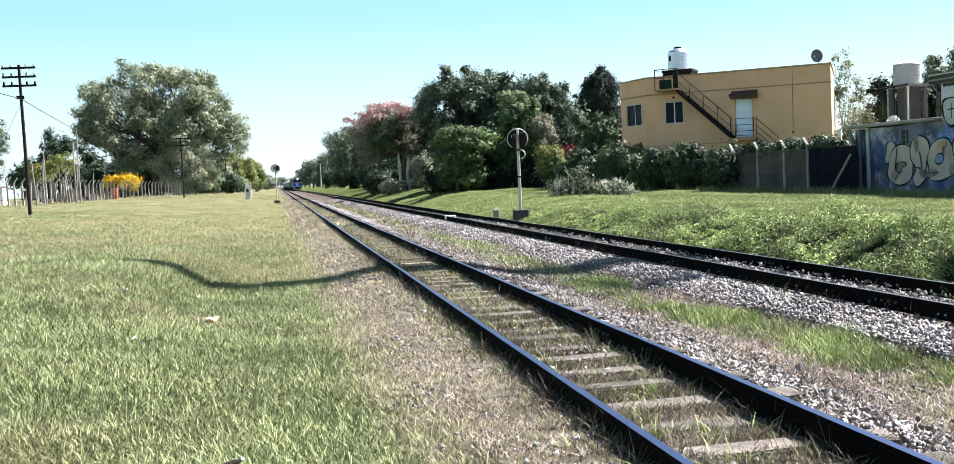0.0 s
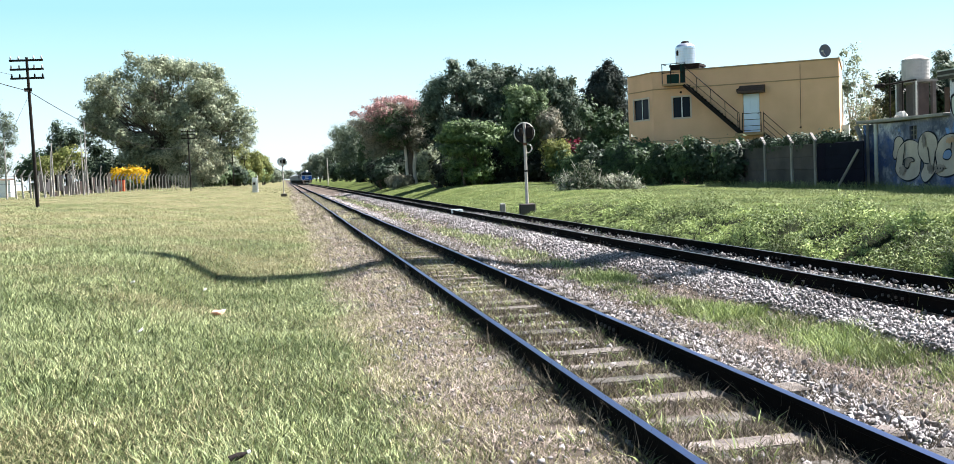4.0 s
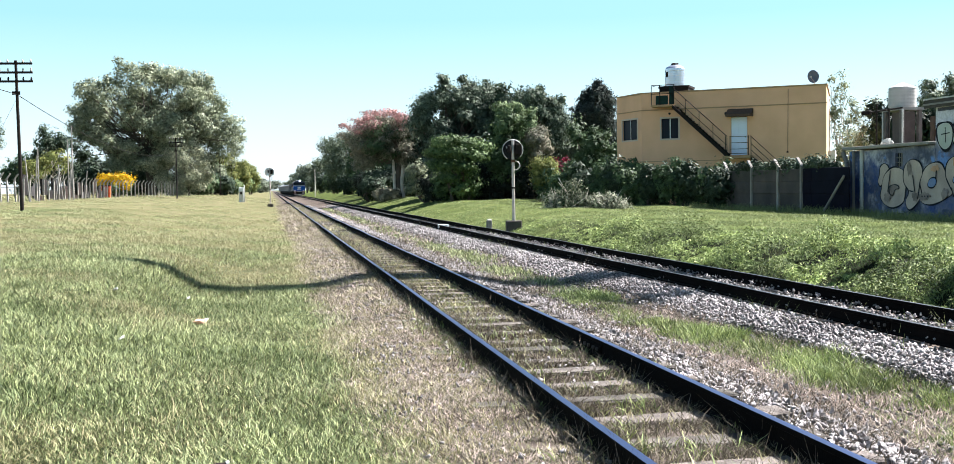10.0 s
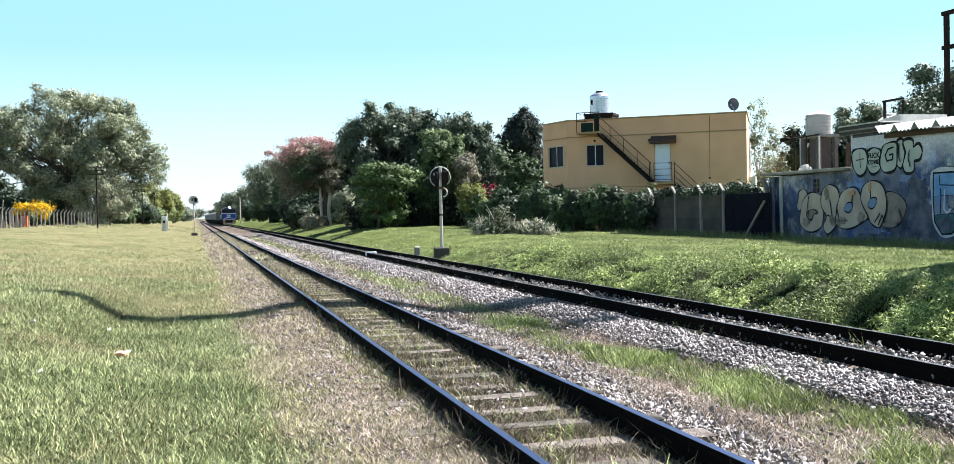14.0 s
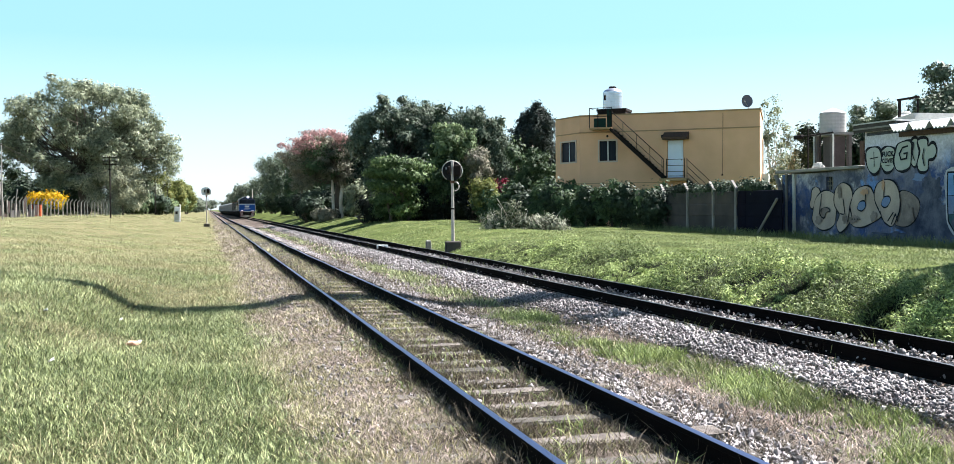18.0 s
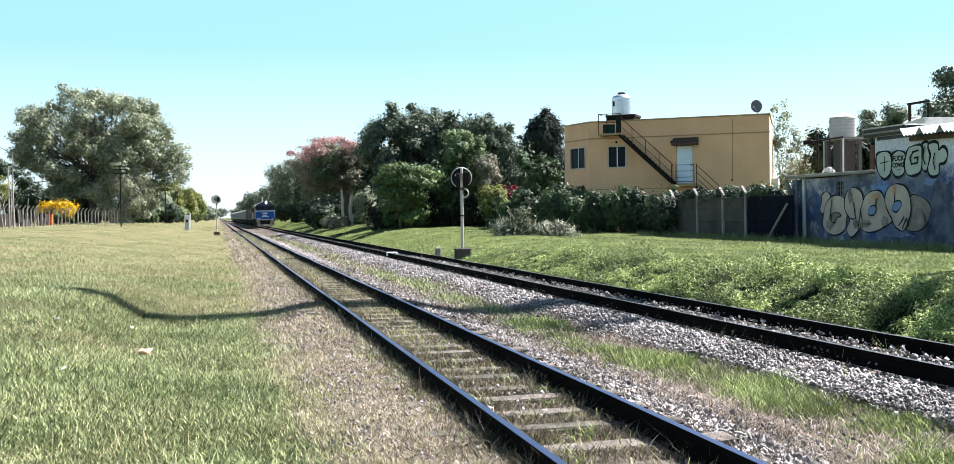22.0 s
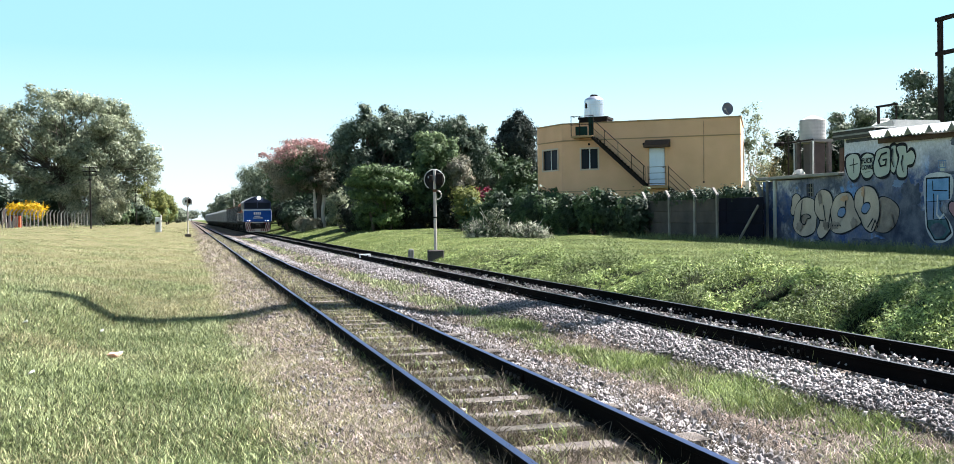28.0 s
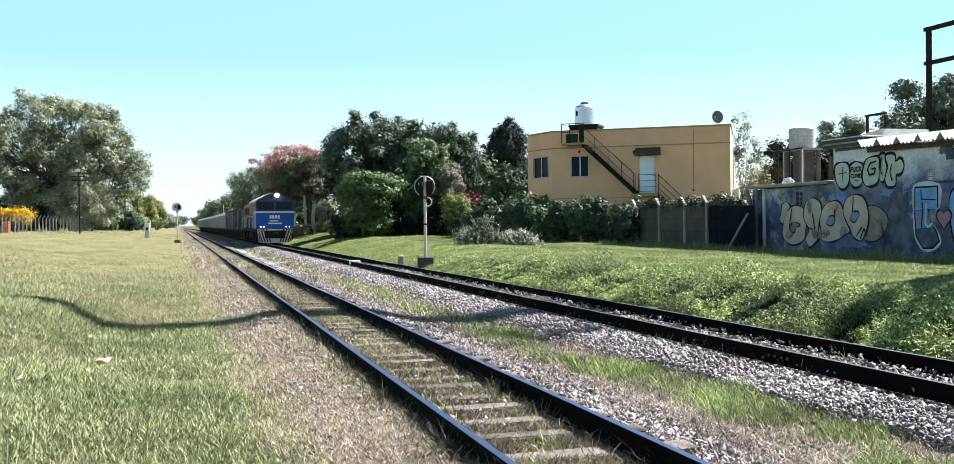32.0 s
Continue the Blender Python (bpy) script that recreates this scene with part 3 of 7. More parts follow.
    part("meter_box", boxbm(10.5, 10.9, .3, .8, 2.2, 3.0), M_WHITE_OLD, h, "white air conditioning box")
    for x in (10.62, 10.8):
        part("pipe", rodbm((10.56, x - 10, 2.5), (10.56, x - 10, 5.0), .04, seg=6), M_WHITE_OLD, h)
    # tank and dish stand on the house
    t = empty("water_tank", h.matrix_basis @ pose(1.75, 1.1, 7.05))
    tagged(t, "shiny stainless steel water tank on the roof", "water tank")
    lathe_bm = bmesh.new()
    prof = [(.02, 0), (.56, 0), (.58, .03)]
    for i in range(6):
        z = .1 + i * .15
        prof += [(.585, z), (.579, z + .04), (.585, z + .08)]
    prof += [(.58, 1.06), (.5, 1.16), (.3, 1.27), (.2, 1.3)]
    part("tank_body", lathe(lathe_bm, prof, 28), M_TANK, t, smooth=False)
    part("tank_lid", lathe(bmesh.new(), [(.02, 1.3), (.22, 1.3), (.23, 1.36), (.18, 1.4)], 20), M_BLACK, t, "dark screw lid")
    part("tank_label", boxbm(-.42, -.28, -.5, -.46, .55, .85), M_BLACK, t)
    dish = empty("satellite_dish", h.matrix_basis @ pose(9.78, .4, 6.55))
    tagged(dish, "dark grey satellite dish on the parapet", "satellite dish")
    part("dish_mast", rodbm((0, 0, 0), (0, 0, .5), .025), M_RIM, dish)
    bm = bmesh.new()
    lathe(bm, [(.02, .0), (.15, .015), (.3, .06), (.36, .1), (.35, .115), (.28, .075), (.02, .03)], 24, pose(0, -.05, .62, 100, 0, -25))
    part("dish_bowl", bm, mat("dish_grey", (.12, .14, .2), .55, .2, .15), dish, smooth=True)
    bm = rodbm((0, -.02, .3), (-.15, -.4, .55), .012, seg=6)
    box(bm, -.2, -.1, -.46, -.36, .52, .6)
    part("dish_arm", bm, M_RIM, dish)


yellow_house()

# ---- graffiti house ----
def mural_material():
    """Grey render under a worn blue wash, flaking white lime and dark grime, in soft-edged patches."""
    m = bpy.data.materials.new("blue_washed_render")
    m.use_nodes = True
    n, l = m.node_tree.nodes, m.node_tree.links
    b = n["Principled BSDF"]
    b.inputs["Roughness"].default_value, b.inputs["Specular IOR Level"].default_value = 0.92, 0.25
    tc = n.new("ShaderNodeTexCoord")

    def patches(offset, scale, low, high):
        mp = n.new("ShaderNodeMapping")
        mp.inputs["Location"].default_value = (offset, offset * 1.7, offset * .6)
        l.new(tc.outputs["Object"], mp.inputs["Vector"])
        t = n.new("ShaderNodeTexNoise")
        t.inputs["Scale"].default_value, t.inputs["Detail"].default_value, t.inputs["Roughness"].default_value = scale, 9, 0.68
        l.new(mp.outputs[0], t.inputs["Vector"])
        r = n.new("ShaderNodeMapRange")
        r.inputs["From Min"].default_value, r.inputs["From Max"].default_value = low, high
        l.new(t.outputs["Fac"], r.inputs["Value"])
        return r.outputs["Result"], t.outputs["Fac"]

    color = None
    for k, (paint, offset, scale, low, high) in enumerate((((0.055, 0.085, 0.215), 3.0, 0.55, 0.44, 0.58), ((0.4, 0.4, 0.45), 11.0, 0.75, 0.52, 0.62), ((0.075, 0.085, 0.13), 23.0, 0.6, 0.5, 0.6), ((0.14, 0.25, 0.52), 31.0, 0.9, 0.6, 0.66))):
        mix = n.new("ShaderNodeMix")
        mix.data_type = "RGBA"
        fac, raw = patches(offset, scale, low, high)
        l.new(fac, mix.inputs["Factor"])
        if color is None:
            mix.inputs["A"].default_value = (0.15, 0.158, 0.22, 1)
        else:
            l.new(color, mix.inputs["A"])
        mix.inputs["B"].default_value = (*paint, 1)
        color = mix.outputs["Result"]
    # the upper wall keeps its old whitewash
    sep = n.new("ShaderNodeSeparateXYZ")
    l.new(tc.outputs["Object"], sep.inputs[0])
    _, drift = patches(41.0, 0.8, 0, 1)
    high = n.new("ShaderNodeMath")
    high.operation = "MULTIPLY_ADD"
    l.new(drift, high.inputs[0])
    high.inputs[1].default_value = 2.4
    l.new(sep.outputs["Z"], high.inputs[2])
    up = n.new("ShaderNodeMapRange")
    up.inputs["From Min"].default_value, up.inputs["From Max"].default_value = 3.85, 4.75
    l.new(high.outputs[0], up.inputs["Value"])
    lime = n.new("ShaderNodeMix")
    lime.data_type = "RGBA"
    l.new(up.outputs["Result"], lime.inputs["Factor"])
    l.new(color, lime.inputs["A"])
    lime.inputs["B"].default_value = (0.6, 0.585, 0.67, 1)
    color = lime.outputs["Result"]
    hsv = n.new("ShaderNodeHueSaturation")
    l.new(color, hsv.inputs["Color"])
    _, grain = patches(5.0, 9.0, 0, 1)
    v = n.new("ShaderNodeMath")
    v.operation = "MULTIPLY_ADD"
    l.new(grain, v.inputs[0])
    v.inputs[1].default_value, v.inputs[2].default_value = 1.3, 0.35
    l.new(v.outputs[0], hsv.inputs["Value"])
    l.new(hsv.outputs["Color"], b.inputs["Base Color"])
    bp = n.new("ShaderNodeBump")
    bp.inputs["Strength"].default_value, bp.inputs["Distance"].default_value = 0.4, 0.01
    l.new(grain, bp.inputs["Height"])
    l.new(bp.outputs["Normal"], b.inputs["Normal"])
    return m


M_MURAL = mural_material()
M_DAMP = mat("damp_and_shade_render", (0.13, 0.14, 0.19), 0.95, 0, 0.4, 2.2, 20, 0.35, second=(0.035, 0.042, 0.075))
M_WASH = mat("faded_whitewash", (0.6, 0.6, 0.62), 0.92, 0, 0.22, 1.1, 14, 0.4, second=(0.3, 0.32, 0.4), cover=0.42)
M_BLUEWASH = mat("faded_blue_wash", (0.13, 0.22, 0.44), 0.92, 0, 0.2, 1.4, 14, 0.3, second=(0.2, 0.24, 0.34))
M_INK = mat("black_spray_paint", (0.012, 0.013, 0.022), 0.8, 0, 0.2)
M_FILL = mat("cream_spray_paint", (0.5, 0.42, 0.36), 0.9, 0, 0.18, 1.1, 25, 0.2, second=(0.34, 0.28, 0.25))
M_FILL2 = mat("pale_green_spray_paint", (0.48, 0.495, 0.47), 0.9, 0, 0.1, 1.2, 25, 0.2, second=(0.4, 0.43, 0.4))
M_FILL3 = mat("sky_blue_spray_paint", (0.24, 0.42, 0.72), 0.9, 0, 0.2, 1.8, 25, 0.2, second=(0.12, 0.24, 0.46))
M_FADED = mat("grimy_faded_paint", (0.3, 0.25, 0.225), 0.95, 0, 0.3, 2.5, 25, 0.2, second=(0.17, 0.14, 0.13))
M_FILL4 = mat("bottle_green_spray_paint", (0.03, 0.075, 0.08), 0.9, 0, 0.3, 2.5, 25, 0.2, second=(0.12, 0.19, 0.26))
M_RUSTY = mat("orange_faded_paint", (0.5, 0.31, 0.2), 0.92, 0, 0.2, 3, 25, 0.2)
M_HEART = mat("dusty_pink_spray_paint", (0.36, 0.2, 0.24), 0.9, 0, 0.15)
M_FIBRE = mat("fibre_cement_sheet", (0.62, 0.6, 0.57), 0.9, 0, 0.15, 1.5, 25, 0.2, second=(0.45, 0.43, 0.4))


def ragged(rnd, s, z, rs, rz, n=72):
    """An uneven, frayed patch outline on the wall x = 23, as (y, z) points."""
    ph = [rnd.uniform(0, 6.28) for _ in range(5)]
    out = []
    for j in range(n):
        a = 2 * math.pi * j / n
        k = 1 + .16 * math.sin(2 * a + ph[0]) + .12 * math.sin(5 * a + ph[1]) + .09 * math.sin(9 * a + ph[2]) + .07 * math.sin(17 * a + ph[3]) + rnd.uniform(-.05, .05)
        out.append((39.5 - s - rs * k * math.cos(a), z + rz * k * math.sin(a)))
    return out


def smooth_loop(pts, per=7):
    """A closed smooth curve through (s, z) points."""
    out, n = [], len(pts)
    for i in range(n):
        p = [Vector(pts[(i + k) % n]) for k in (-1, 0, 1, 2)]
        for j in range(per):
            t = j / per
            out.append(.5 * (2 * p[1] + (p[2] - p[0]) * t + (2 * p[0] - 5 * p[1] + 4 * p[2] - p[3]) * t * t + (3 * p[1] - p[0] - 3 * p[2] + p[3]) * t ** 3))
    return out


def plate(parent, name, loop, depth, paint):
    """A coat of paint within a loop of (s, z) on the wall x = 23; s runs from y = 39.5 towards the camera."""
    part(name, prism(bmesh.new(), [(39.5 - p[0], p[1]) for p in loop], "x", 23 - depth, 23 - depth + .002), paint, parent)


def bubble(parent, pts, depth, fill, ink, width=.07):
    loop = smooth_loop(pts)
    area = sum(a[0] * b[1] - b[0] * a[1] for a, b in zip(loop, loop[1:] + loop[:1]))
    if area < 0:
        loop = loop[::-1]
    out = []
    for i, p in enumerate(loop):
        t = loop[(i + 1) % len(loop)] - loop[i - 1]
        out.append(p + Vector((t.y, -t.x)).normalized() * width * (.75 + .35 * math.sin(i * .37)))
    plate(parent, "bubble_outline", out, depth, ink)
    plate(parent, "bubble_fill", loop, depth + .0035, fill)


def brush(parent, pts, width, depth, paint):
    """A brush stroke along (s, z) points."""
    for a, b in zip(pts, pts[1:]):
        a, b = Vector(a), Vector(b)
        t = (b - a).normalized()
        q = Vector((-t.y, t.x)) * width / 2
        plate(parent, "paint_stroke", [a - q - t * width * .3, b - q + t * width * .3, b + q + t * width * .3, a + q - t * width * .3], depth, paint)
        depth += .0004


def lettering(parent, text, s, z, size, depth):
    """Hand-painted words on the wall."""
    cu = bpy.data.curves.new("words", "FONT")
    cu.body, cu.size, cu.extrude, cu.offset, cu.align_x = text, size, .001, .006, "CENTER"
    tmp = new("words", cu)
    me = bpy.data.meshes.new_from_object(tmp)
    bpy.data.objects.remove(tmp)
    bpy.data.curves.remove(cu)
    me.materials.append(M_INK)
    ob = new("painted_words", me)
    ob.parent = parent
    ob.matrix_basis = Matrix(((0, 0, -1, 23 - depth), (-1, 0, 0, 39.5 - s), (0, 1, 0, z), (0, 0, 0, 1)))
    ob["label"] = "small black hand-painted words"


def graffiti_house():
    h = empty("workshop_house")
    tagged(h, "rendered workshop with blue-washed graffiti wall and corrugated roof", "workshop")
    # low wing with a small window, then the tall hall
    bm = bmesh.new()
    for a in ((33.64, 35.62, -.1, 2.82), (36.1, 39.3, -.1, 2.78), (35.62, 36.1, -.1, 2.1), (35.62, 36.1, 2.6, 2.8)):
        box(bm, 23.0, 23.22, a[0], a[1], a[2], a[3])
    bmesh.ops.remove_doubles(bm, verts=bm.verts, dist=.0005)
    part("wall", bm, M_MURAL, h, "blue-washed rendered wall")
    part("wall", boxbm(23.225, 31, 39.08, 39.3, -.1, 2.75), M_MURAL, h)
    win = empty("window")
    win.parent = h
    part("pane", boxbm(23.12, 23.13, 35.62, 36.1, 2.1, 2.6), M_GLASS, win)
    for y in (35.76, 35.92):
        part("window_bar", boxbm(23.06, 23.09, y, y + .03, 2.1, 2.6), M_CONCRETE, win)
    for z in (2.24, 2.42):
        part("window_bar", boxbm(23.055, 23.088, 35.62, 36.1, z, z + .03), M_CONCRETE, win)
    part("roof_slab", boxbm(22.72, 31, 33.65, 39.4, 2.83, 2.95, bevel=.015), M_CONCRETE, h, "thin concrete roof slab")
    bm = bmesh.new()
    prism(bm, [(8, -.1), (33.62, -.1), (33.62, 4.2), (31.52, 4.2), (31.52, 3.92), (20, 3.76), (8, 3.62)], "x", 22.995, 23.25)
    part("wall", bm, M_MURAL, h, "tall rendered wall with worn blue paint and damp")
    part("wall", boxbm(23.255, 33, 33.4, 33.615, 2.96, 4.18), M_MURAL, h)
    part("wall", boxbm(23.255, 33, 8, 8.22, -.1, 3.88), M_MURAL, h)
    part("wall", boxbm(32.78, 33, 8.23, 33.39, -.1, 3.9), M_MURAL, h)
    # big corrugated sheets along the edge
    n, y0, y1 = 22, 9.0, 31.5
    for i in range(n):
        a, b = y1 - (i + 1) * (y1 - y0) / n, y1 - i * (y1 - y0) / n
        za = 3.83 + (a - 20) * .012
        bm = bmesh.new()
        m = (a + b) / 2
        # small waves along the drooping lower edge, running out into a plain upper part
        fold = [(a, za + .3), (m - .28, za + .03), (m - .19, za + .1), (m - .1, za + .02), (m, za + .09), (m + .1, za + .02), (m + .19, za + .1), (m + .28, za + .03), (b, za + .3)]
        for p, q in zip(fold, fold[1:]):
            rows = [[bm.verts.new((x, y, (z if x < 23 else za + .5) + t)) for y, z in (p, q)] for t in (0, -.018) for x in (22.5, 24.4)]
            (p0, q0), (p1, q1), (p2, q2), (p3, q3) = rows
            for f in ((p0, q0, q1, p1), (p2, p3, q3, q2), (p0, p2, q2, q0), (p0, p1, p3, p2), (q0, q2, q3, q1), (p1, q1, q3, p3)):
                bm.faces.new(f)
        bmesh.ops.remove_doubles(bm, verts=bm.verts, dist=.0005)
        part("roof_sheet", bm, M_WHITE, h)
    part("roof_deck", boxbm(24.3, 33, 9.0, 31.5, 4.0, 4.1), M_FIBRE, h)
    part("eaves_board", prism(bmesh.new(), [(9, 3.56), (31.5, 3.82), (31.5, 3.98), (9, 3.7)], "x", 22.86, 22.9), M_BROWN, h, "dark board behind the sheet ends")
    part("roof_beam", boxbm(22.7, 33, 31.52, 33.9, 4.2, 4.26), M_CONCRETE, h)
    part("fascia", boxbm(22.72, 22.78, 31.52, 33.9, 4.1, 4.38), mat("grey_fascia", (.075, .065, .06), .9), h, "grey edge board of the roof")
    part("roof_cap", boxbm(22.7, 33, 31.52, 33.92, 4.385, 4.43), M_FIBRE, h)
    part("pipe", rodbm((22.93, 38.28, .1), (22.93, 38.28, 2.8), .075, seg=10), M_WHITE_OLD, h, "pale rain pipe")
    for z in (.8, 1.6, 2.4):
        part("pipe_collar", rodbm((22.93, 38.28, z), (22.93, 38.28, z + .07), .09, seg=10), M_WHITE_OLD, h)
    part("post", rodbm((22.86, 38.75, .1), (22.86, 38.75, 2.8), .06, seg=8), M_CONCRETE, h)
    part("post", rodbm((22.8, 39.15, .1), (22.8, 39.15, 2.3), .09, seg=8), M_CONCRETE, h)
    part("post", rodbm((22.8, 39.15, 2.3), (22.8, 39.45, 2.75), .09, seg=8), M_CONCRETE, h)
    # small plaster repairs and cable run
    part("plaster_patch", boxbm(22.988, 22.994, 27.35, 27.75, 3.35, 3.7), M_DAMP, h, "patch of bare damp plaster")
    part("plaster_patch", boxbm(22.986, 22.994, 27.0, 28.9, 2.62, 2.72), M_DAMP, h)
    part("plaster_patch", boxbm(22.986, 22.994, 29.2, 33.5, 3.98, 4.1), M_DAMP, h)
    part("plaster_patch", boxbm(22.988, 22.994, 28.35, 28.55, 2.75, 2.98), M_FILL2, h)
    dr = random.Random(21)
    # dark blobs for rising damp, with a tree's shade painted in as well
    for k, (s, z, rs, rz) in enumerate(((9.5, .85, 1.3, .7), (7.6, .3, 1.5, .25), (12.4, .7, 1.7, .7), (9.5, 1.7, .6, .7), (14.2, 1.0, 1.2, .8), (12.0, 1.6, .35, .5), (11.76, 3.73, .28, .22), (4.6, .28, 1.0, .16))):
        part("damp_shade_patch", prism(bmesh.new(), ragged(dr, s, z, rs, rz), "x", 22.9905 - k * .0006, 22.9935 - k * .0004), M_DAMP, h, "dark patch of damp and painted tree shade on the render")
    lift = 0.0
    for s, z, rs, rz, mm in ((8.9, 2.45, .3, .14, M_BLUEWASH),):
        lift += .0004
        part("paint_wash", prism(bmesh.new(), ragged(dr, s, z, rs, rz), "x", 22.9855 - lift, 22.989 - lift), mm, h, "faded patch of old paint")
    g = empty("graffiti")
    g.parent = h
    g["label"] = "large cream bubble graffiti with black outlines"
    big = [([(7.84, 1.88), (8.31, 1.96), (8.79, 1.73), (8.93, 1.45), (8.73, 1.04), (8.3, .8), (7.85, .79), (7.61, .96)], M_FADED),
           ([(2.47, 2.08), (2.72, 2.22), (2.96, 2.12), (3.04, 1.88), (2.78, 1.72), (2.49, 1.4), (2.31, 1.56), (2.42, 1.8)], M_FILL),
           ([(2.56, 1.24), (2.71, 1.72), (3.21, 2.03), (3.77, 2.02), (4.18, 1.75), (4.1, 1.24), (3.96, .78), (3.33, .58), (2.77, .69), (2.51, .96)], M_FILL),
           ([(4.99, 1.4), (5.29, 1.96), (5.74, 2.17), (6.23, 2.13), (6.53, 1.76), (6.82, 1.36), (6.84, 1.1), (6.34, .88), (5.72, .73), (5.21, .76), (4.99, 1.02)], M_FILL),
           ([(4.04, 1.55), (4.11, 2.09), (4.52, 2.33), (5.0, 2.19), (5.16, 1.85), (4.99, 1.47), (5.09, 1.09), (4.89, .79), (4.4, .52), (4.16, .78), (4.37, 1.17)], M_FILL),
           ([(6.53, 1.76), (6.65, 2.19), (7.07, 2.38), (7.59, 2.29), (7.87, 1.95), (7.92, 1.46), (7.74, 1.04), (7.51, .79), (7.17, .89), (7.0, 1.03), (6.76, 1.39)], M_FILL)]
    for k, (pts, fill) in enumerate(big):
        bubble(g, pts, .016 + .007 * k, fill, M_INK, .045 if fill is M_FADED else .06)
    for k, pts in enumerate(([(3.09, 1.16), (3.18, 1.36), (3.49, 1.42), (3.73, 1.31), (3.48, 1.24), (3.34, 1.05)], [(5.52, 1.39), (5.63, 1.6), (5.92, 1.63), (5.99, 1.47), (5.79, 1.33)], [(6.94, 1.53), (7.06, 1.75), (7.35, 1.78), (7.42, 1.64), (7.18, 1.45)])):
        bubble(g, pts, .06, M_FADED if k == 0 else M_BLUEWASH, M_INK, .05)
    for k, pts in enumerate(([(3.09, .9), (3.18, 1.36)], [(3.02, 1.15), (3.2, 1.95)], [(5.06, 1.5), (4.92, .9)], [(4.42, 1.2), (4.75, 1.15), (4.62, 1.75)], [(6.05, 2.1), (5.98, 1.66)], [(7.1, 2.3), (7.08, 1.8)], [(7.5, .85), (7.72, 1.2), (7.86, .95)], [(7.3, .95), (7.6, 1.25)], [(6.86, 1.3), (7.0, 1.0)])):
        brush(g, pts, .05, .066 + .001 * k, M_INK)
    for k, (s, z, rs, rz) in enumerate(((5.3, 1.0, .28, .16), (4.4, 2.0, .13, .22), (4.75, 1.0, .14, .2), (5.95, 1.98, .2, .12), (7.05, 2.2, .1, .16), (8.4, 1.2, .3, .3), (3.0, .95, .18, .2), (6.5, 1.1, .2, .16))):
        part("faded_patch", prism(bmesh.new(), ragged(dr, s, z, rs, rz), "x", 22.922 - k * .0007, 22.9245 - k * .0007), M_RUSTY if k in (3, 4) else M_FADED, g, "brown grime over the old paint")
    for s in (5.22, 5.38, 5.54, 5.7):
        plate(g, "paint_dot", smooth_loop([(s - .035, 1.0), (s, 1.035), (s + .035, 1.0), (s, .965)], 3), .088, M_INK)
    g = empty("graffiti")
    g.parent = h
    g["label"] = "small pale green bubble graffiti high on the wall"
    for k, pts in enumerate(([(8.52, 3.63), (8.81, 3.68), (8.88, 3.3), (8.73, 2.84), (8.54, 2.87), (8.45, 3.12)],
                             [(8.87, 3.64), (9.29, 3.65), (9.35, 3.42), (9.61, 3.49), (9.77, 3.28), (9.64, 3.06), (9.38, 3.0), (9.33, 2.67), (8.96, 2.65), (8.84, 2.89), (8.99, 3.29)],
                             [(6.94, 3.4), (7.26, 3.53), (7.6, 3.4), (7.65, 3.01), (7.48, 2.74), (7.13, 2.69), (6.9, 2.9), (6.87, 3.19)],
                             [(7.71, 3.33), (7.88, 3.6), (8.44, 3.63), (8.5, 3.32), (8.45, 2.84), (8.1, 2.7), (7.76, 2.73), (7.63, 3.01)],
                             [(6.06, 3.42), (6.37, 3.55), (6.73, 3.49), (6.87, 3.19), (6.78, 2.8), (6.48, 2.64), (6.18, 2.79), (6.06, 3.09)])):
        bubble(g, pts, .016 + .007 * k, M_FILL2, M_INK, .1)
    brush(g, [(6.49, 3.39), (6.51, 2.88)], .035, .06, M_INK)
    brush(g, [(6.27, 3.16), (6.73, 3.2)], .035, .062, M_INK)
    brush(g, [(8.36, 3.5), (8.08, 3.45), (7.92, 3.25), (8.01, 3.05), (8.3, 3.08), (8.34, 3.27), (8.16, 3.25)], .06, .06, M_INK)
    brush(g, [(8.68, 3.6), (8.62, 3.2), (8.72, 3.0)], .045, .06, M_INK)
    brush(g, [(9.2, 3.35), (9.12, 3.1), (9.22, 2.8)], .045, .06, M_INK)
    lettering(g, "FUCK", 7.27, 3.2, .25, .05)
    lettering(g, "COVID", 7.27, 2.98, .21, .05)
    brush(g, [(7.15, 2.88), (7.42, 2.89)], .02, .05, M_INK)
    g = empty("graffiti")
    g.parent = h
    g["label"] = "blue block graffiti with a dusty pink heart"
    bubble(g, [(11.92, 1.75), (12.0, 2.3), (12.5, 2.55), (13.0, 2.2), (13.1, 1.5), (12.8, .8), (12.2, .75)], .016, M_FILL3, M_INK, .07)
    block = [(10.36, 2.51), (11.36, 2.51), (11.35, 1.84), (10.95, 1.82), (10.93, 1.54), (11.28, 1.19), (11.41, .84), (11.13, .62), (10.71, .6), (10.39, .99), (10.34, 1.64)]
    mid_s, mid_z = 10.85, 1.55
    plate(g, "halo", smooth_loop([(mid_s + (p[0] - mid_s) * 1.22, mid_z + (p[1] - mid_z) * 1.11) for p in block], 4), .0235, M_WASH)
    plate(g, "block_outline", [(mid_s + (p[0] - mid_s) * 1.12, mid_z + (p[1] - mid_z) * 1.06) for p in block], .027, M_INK)
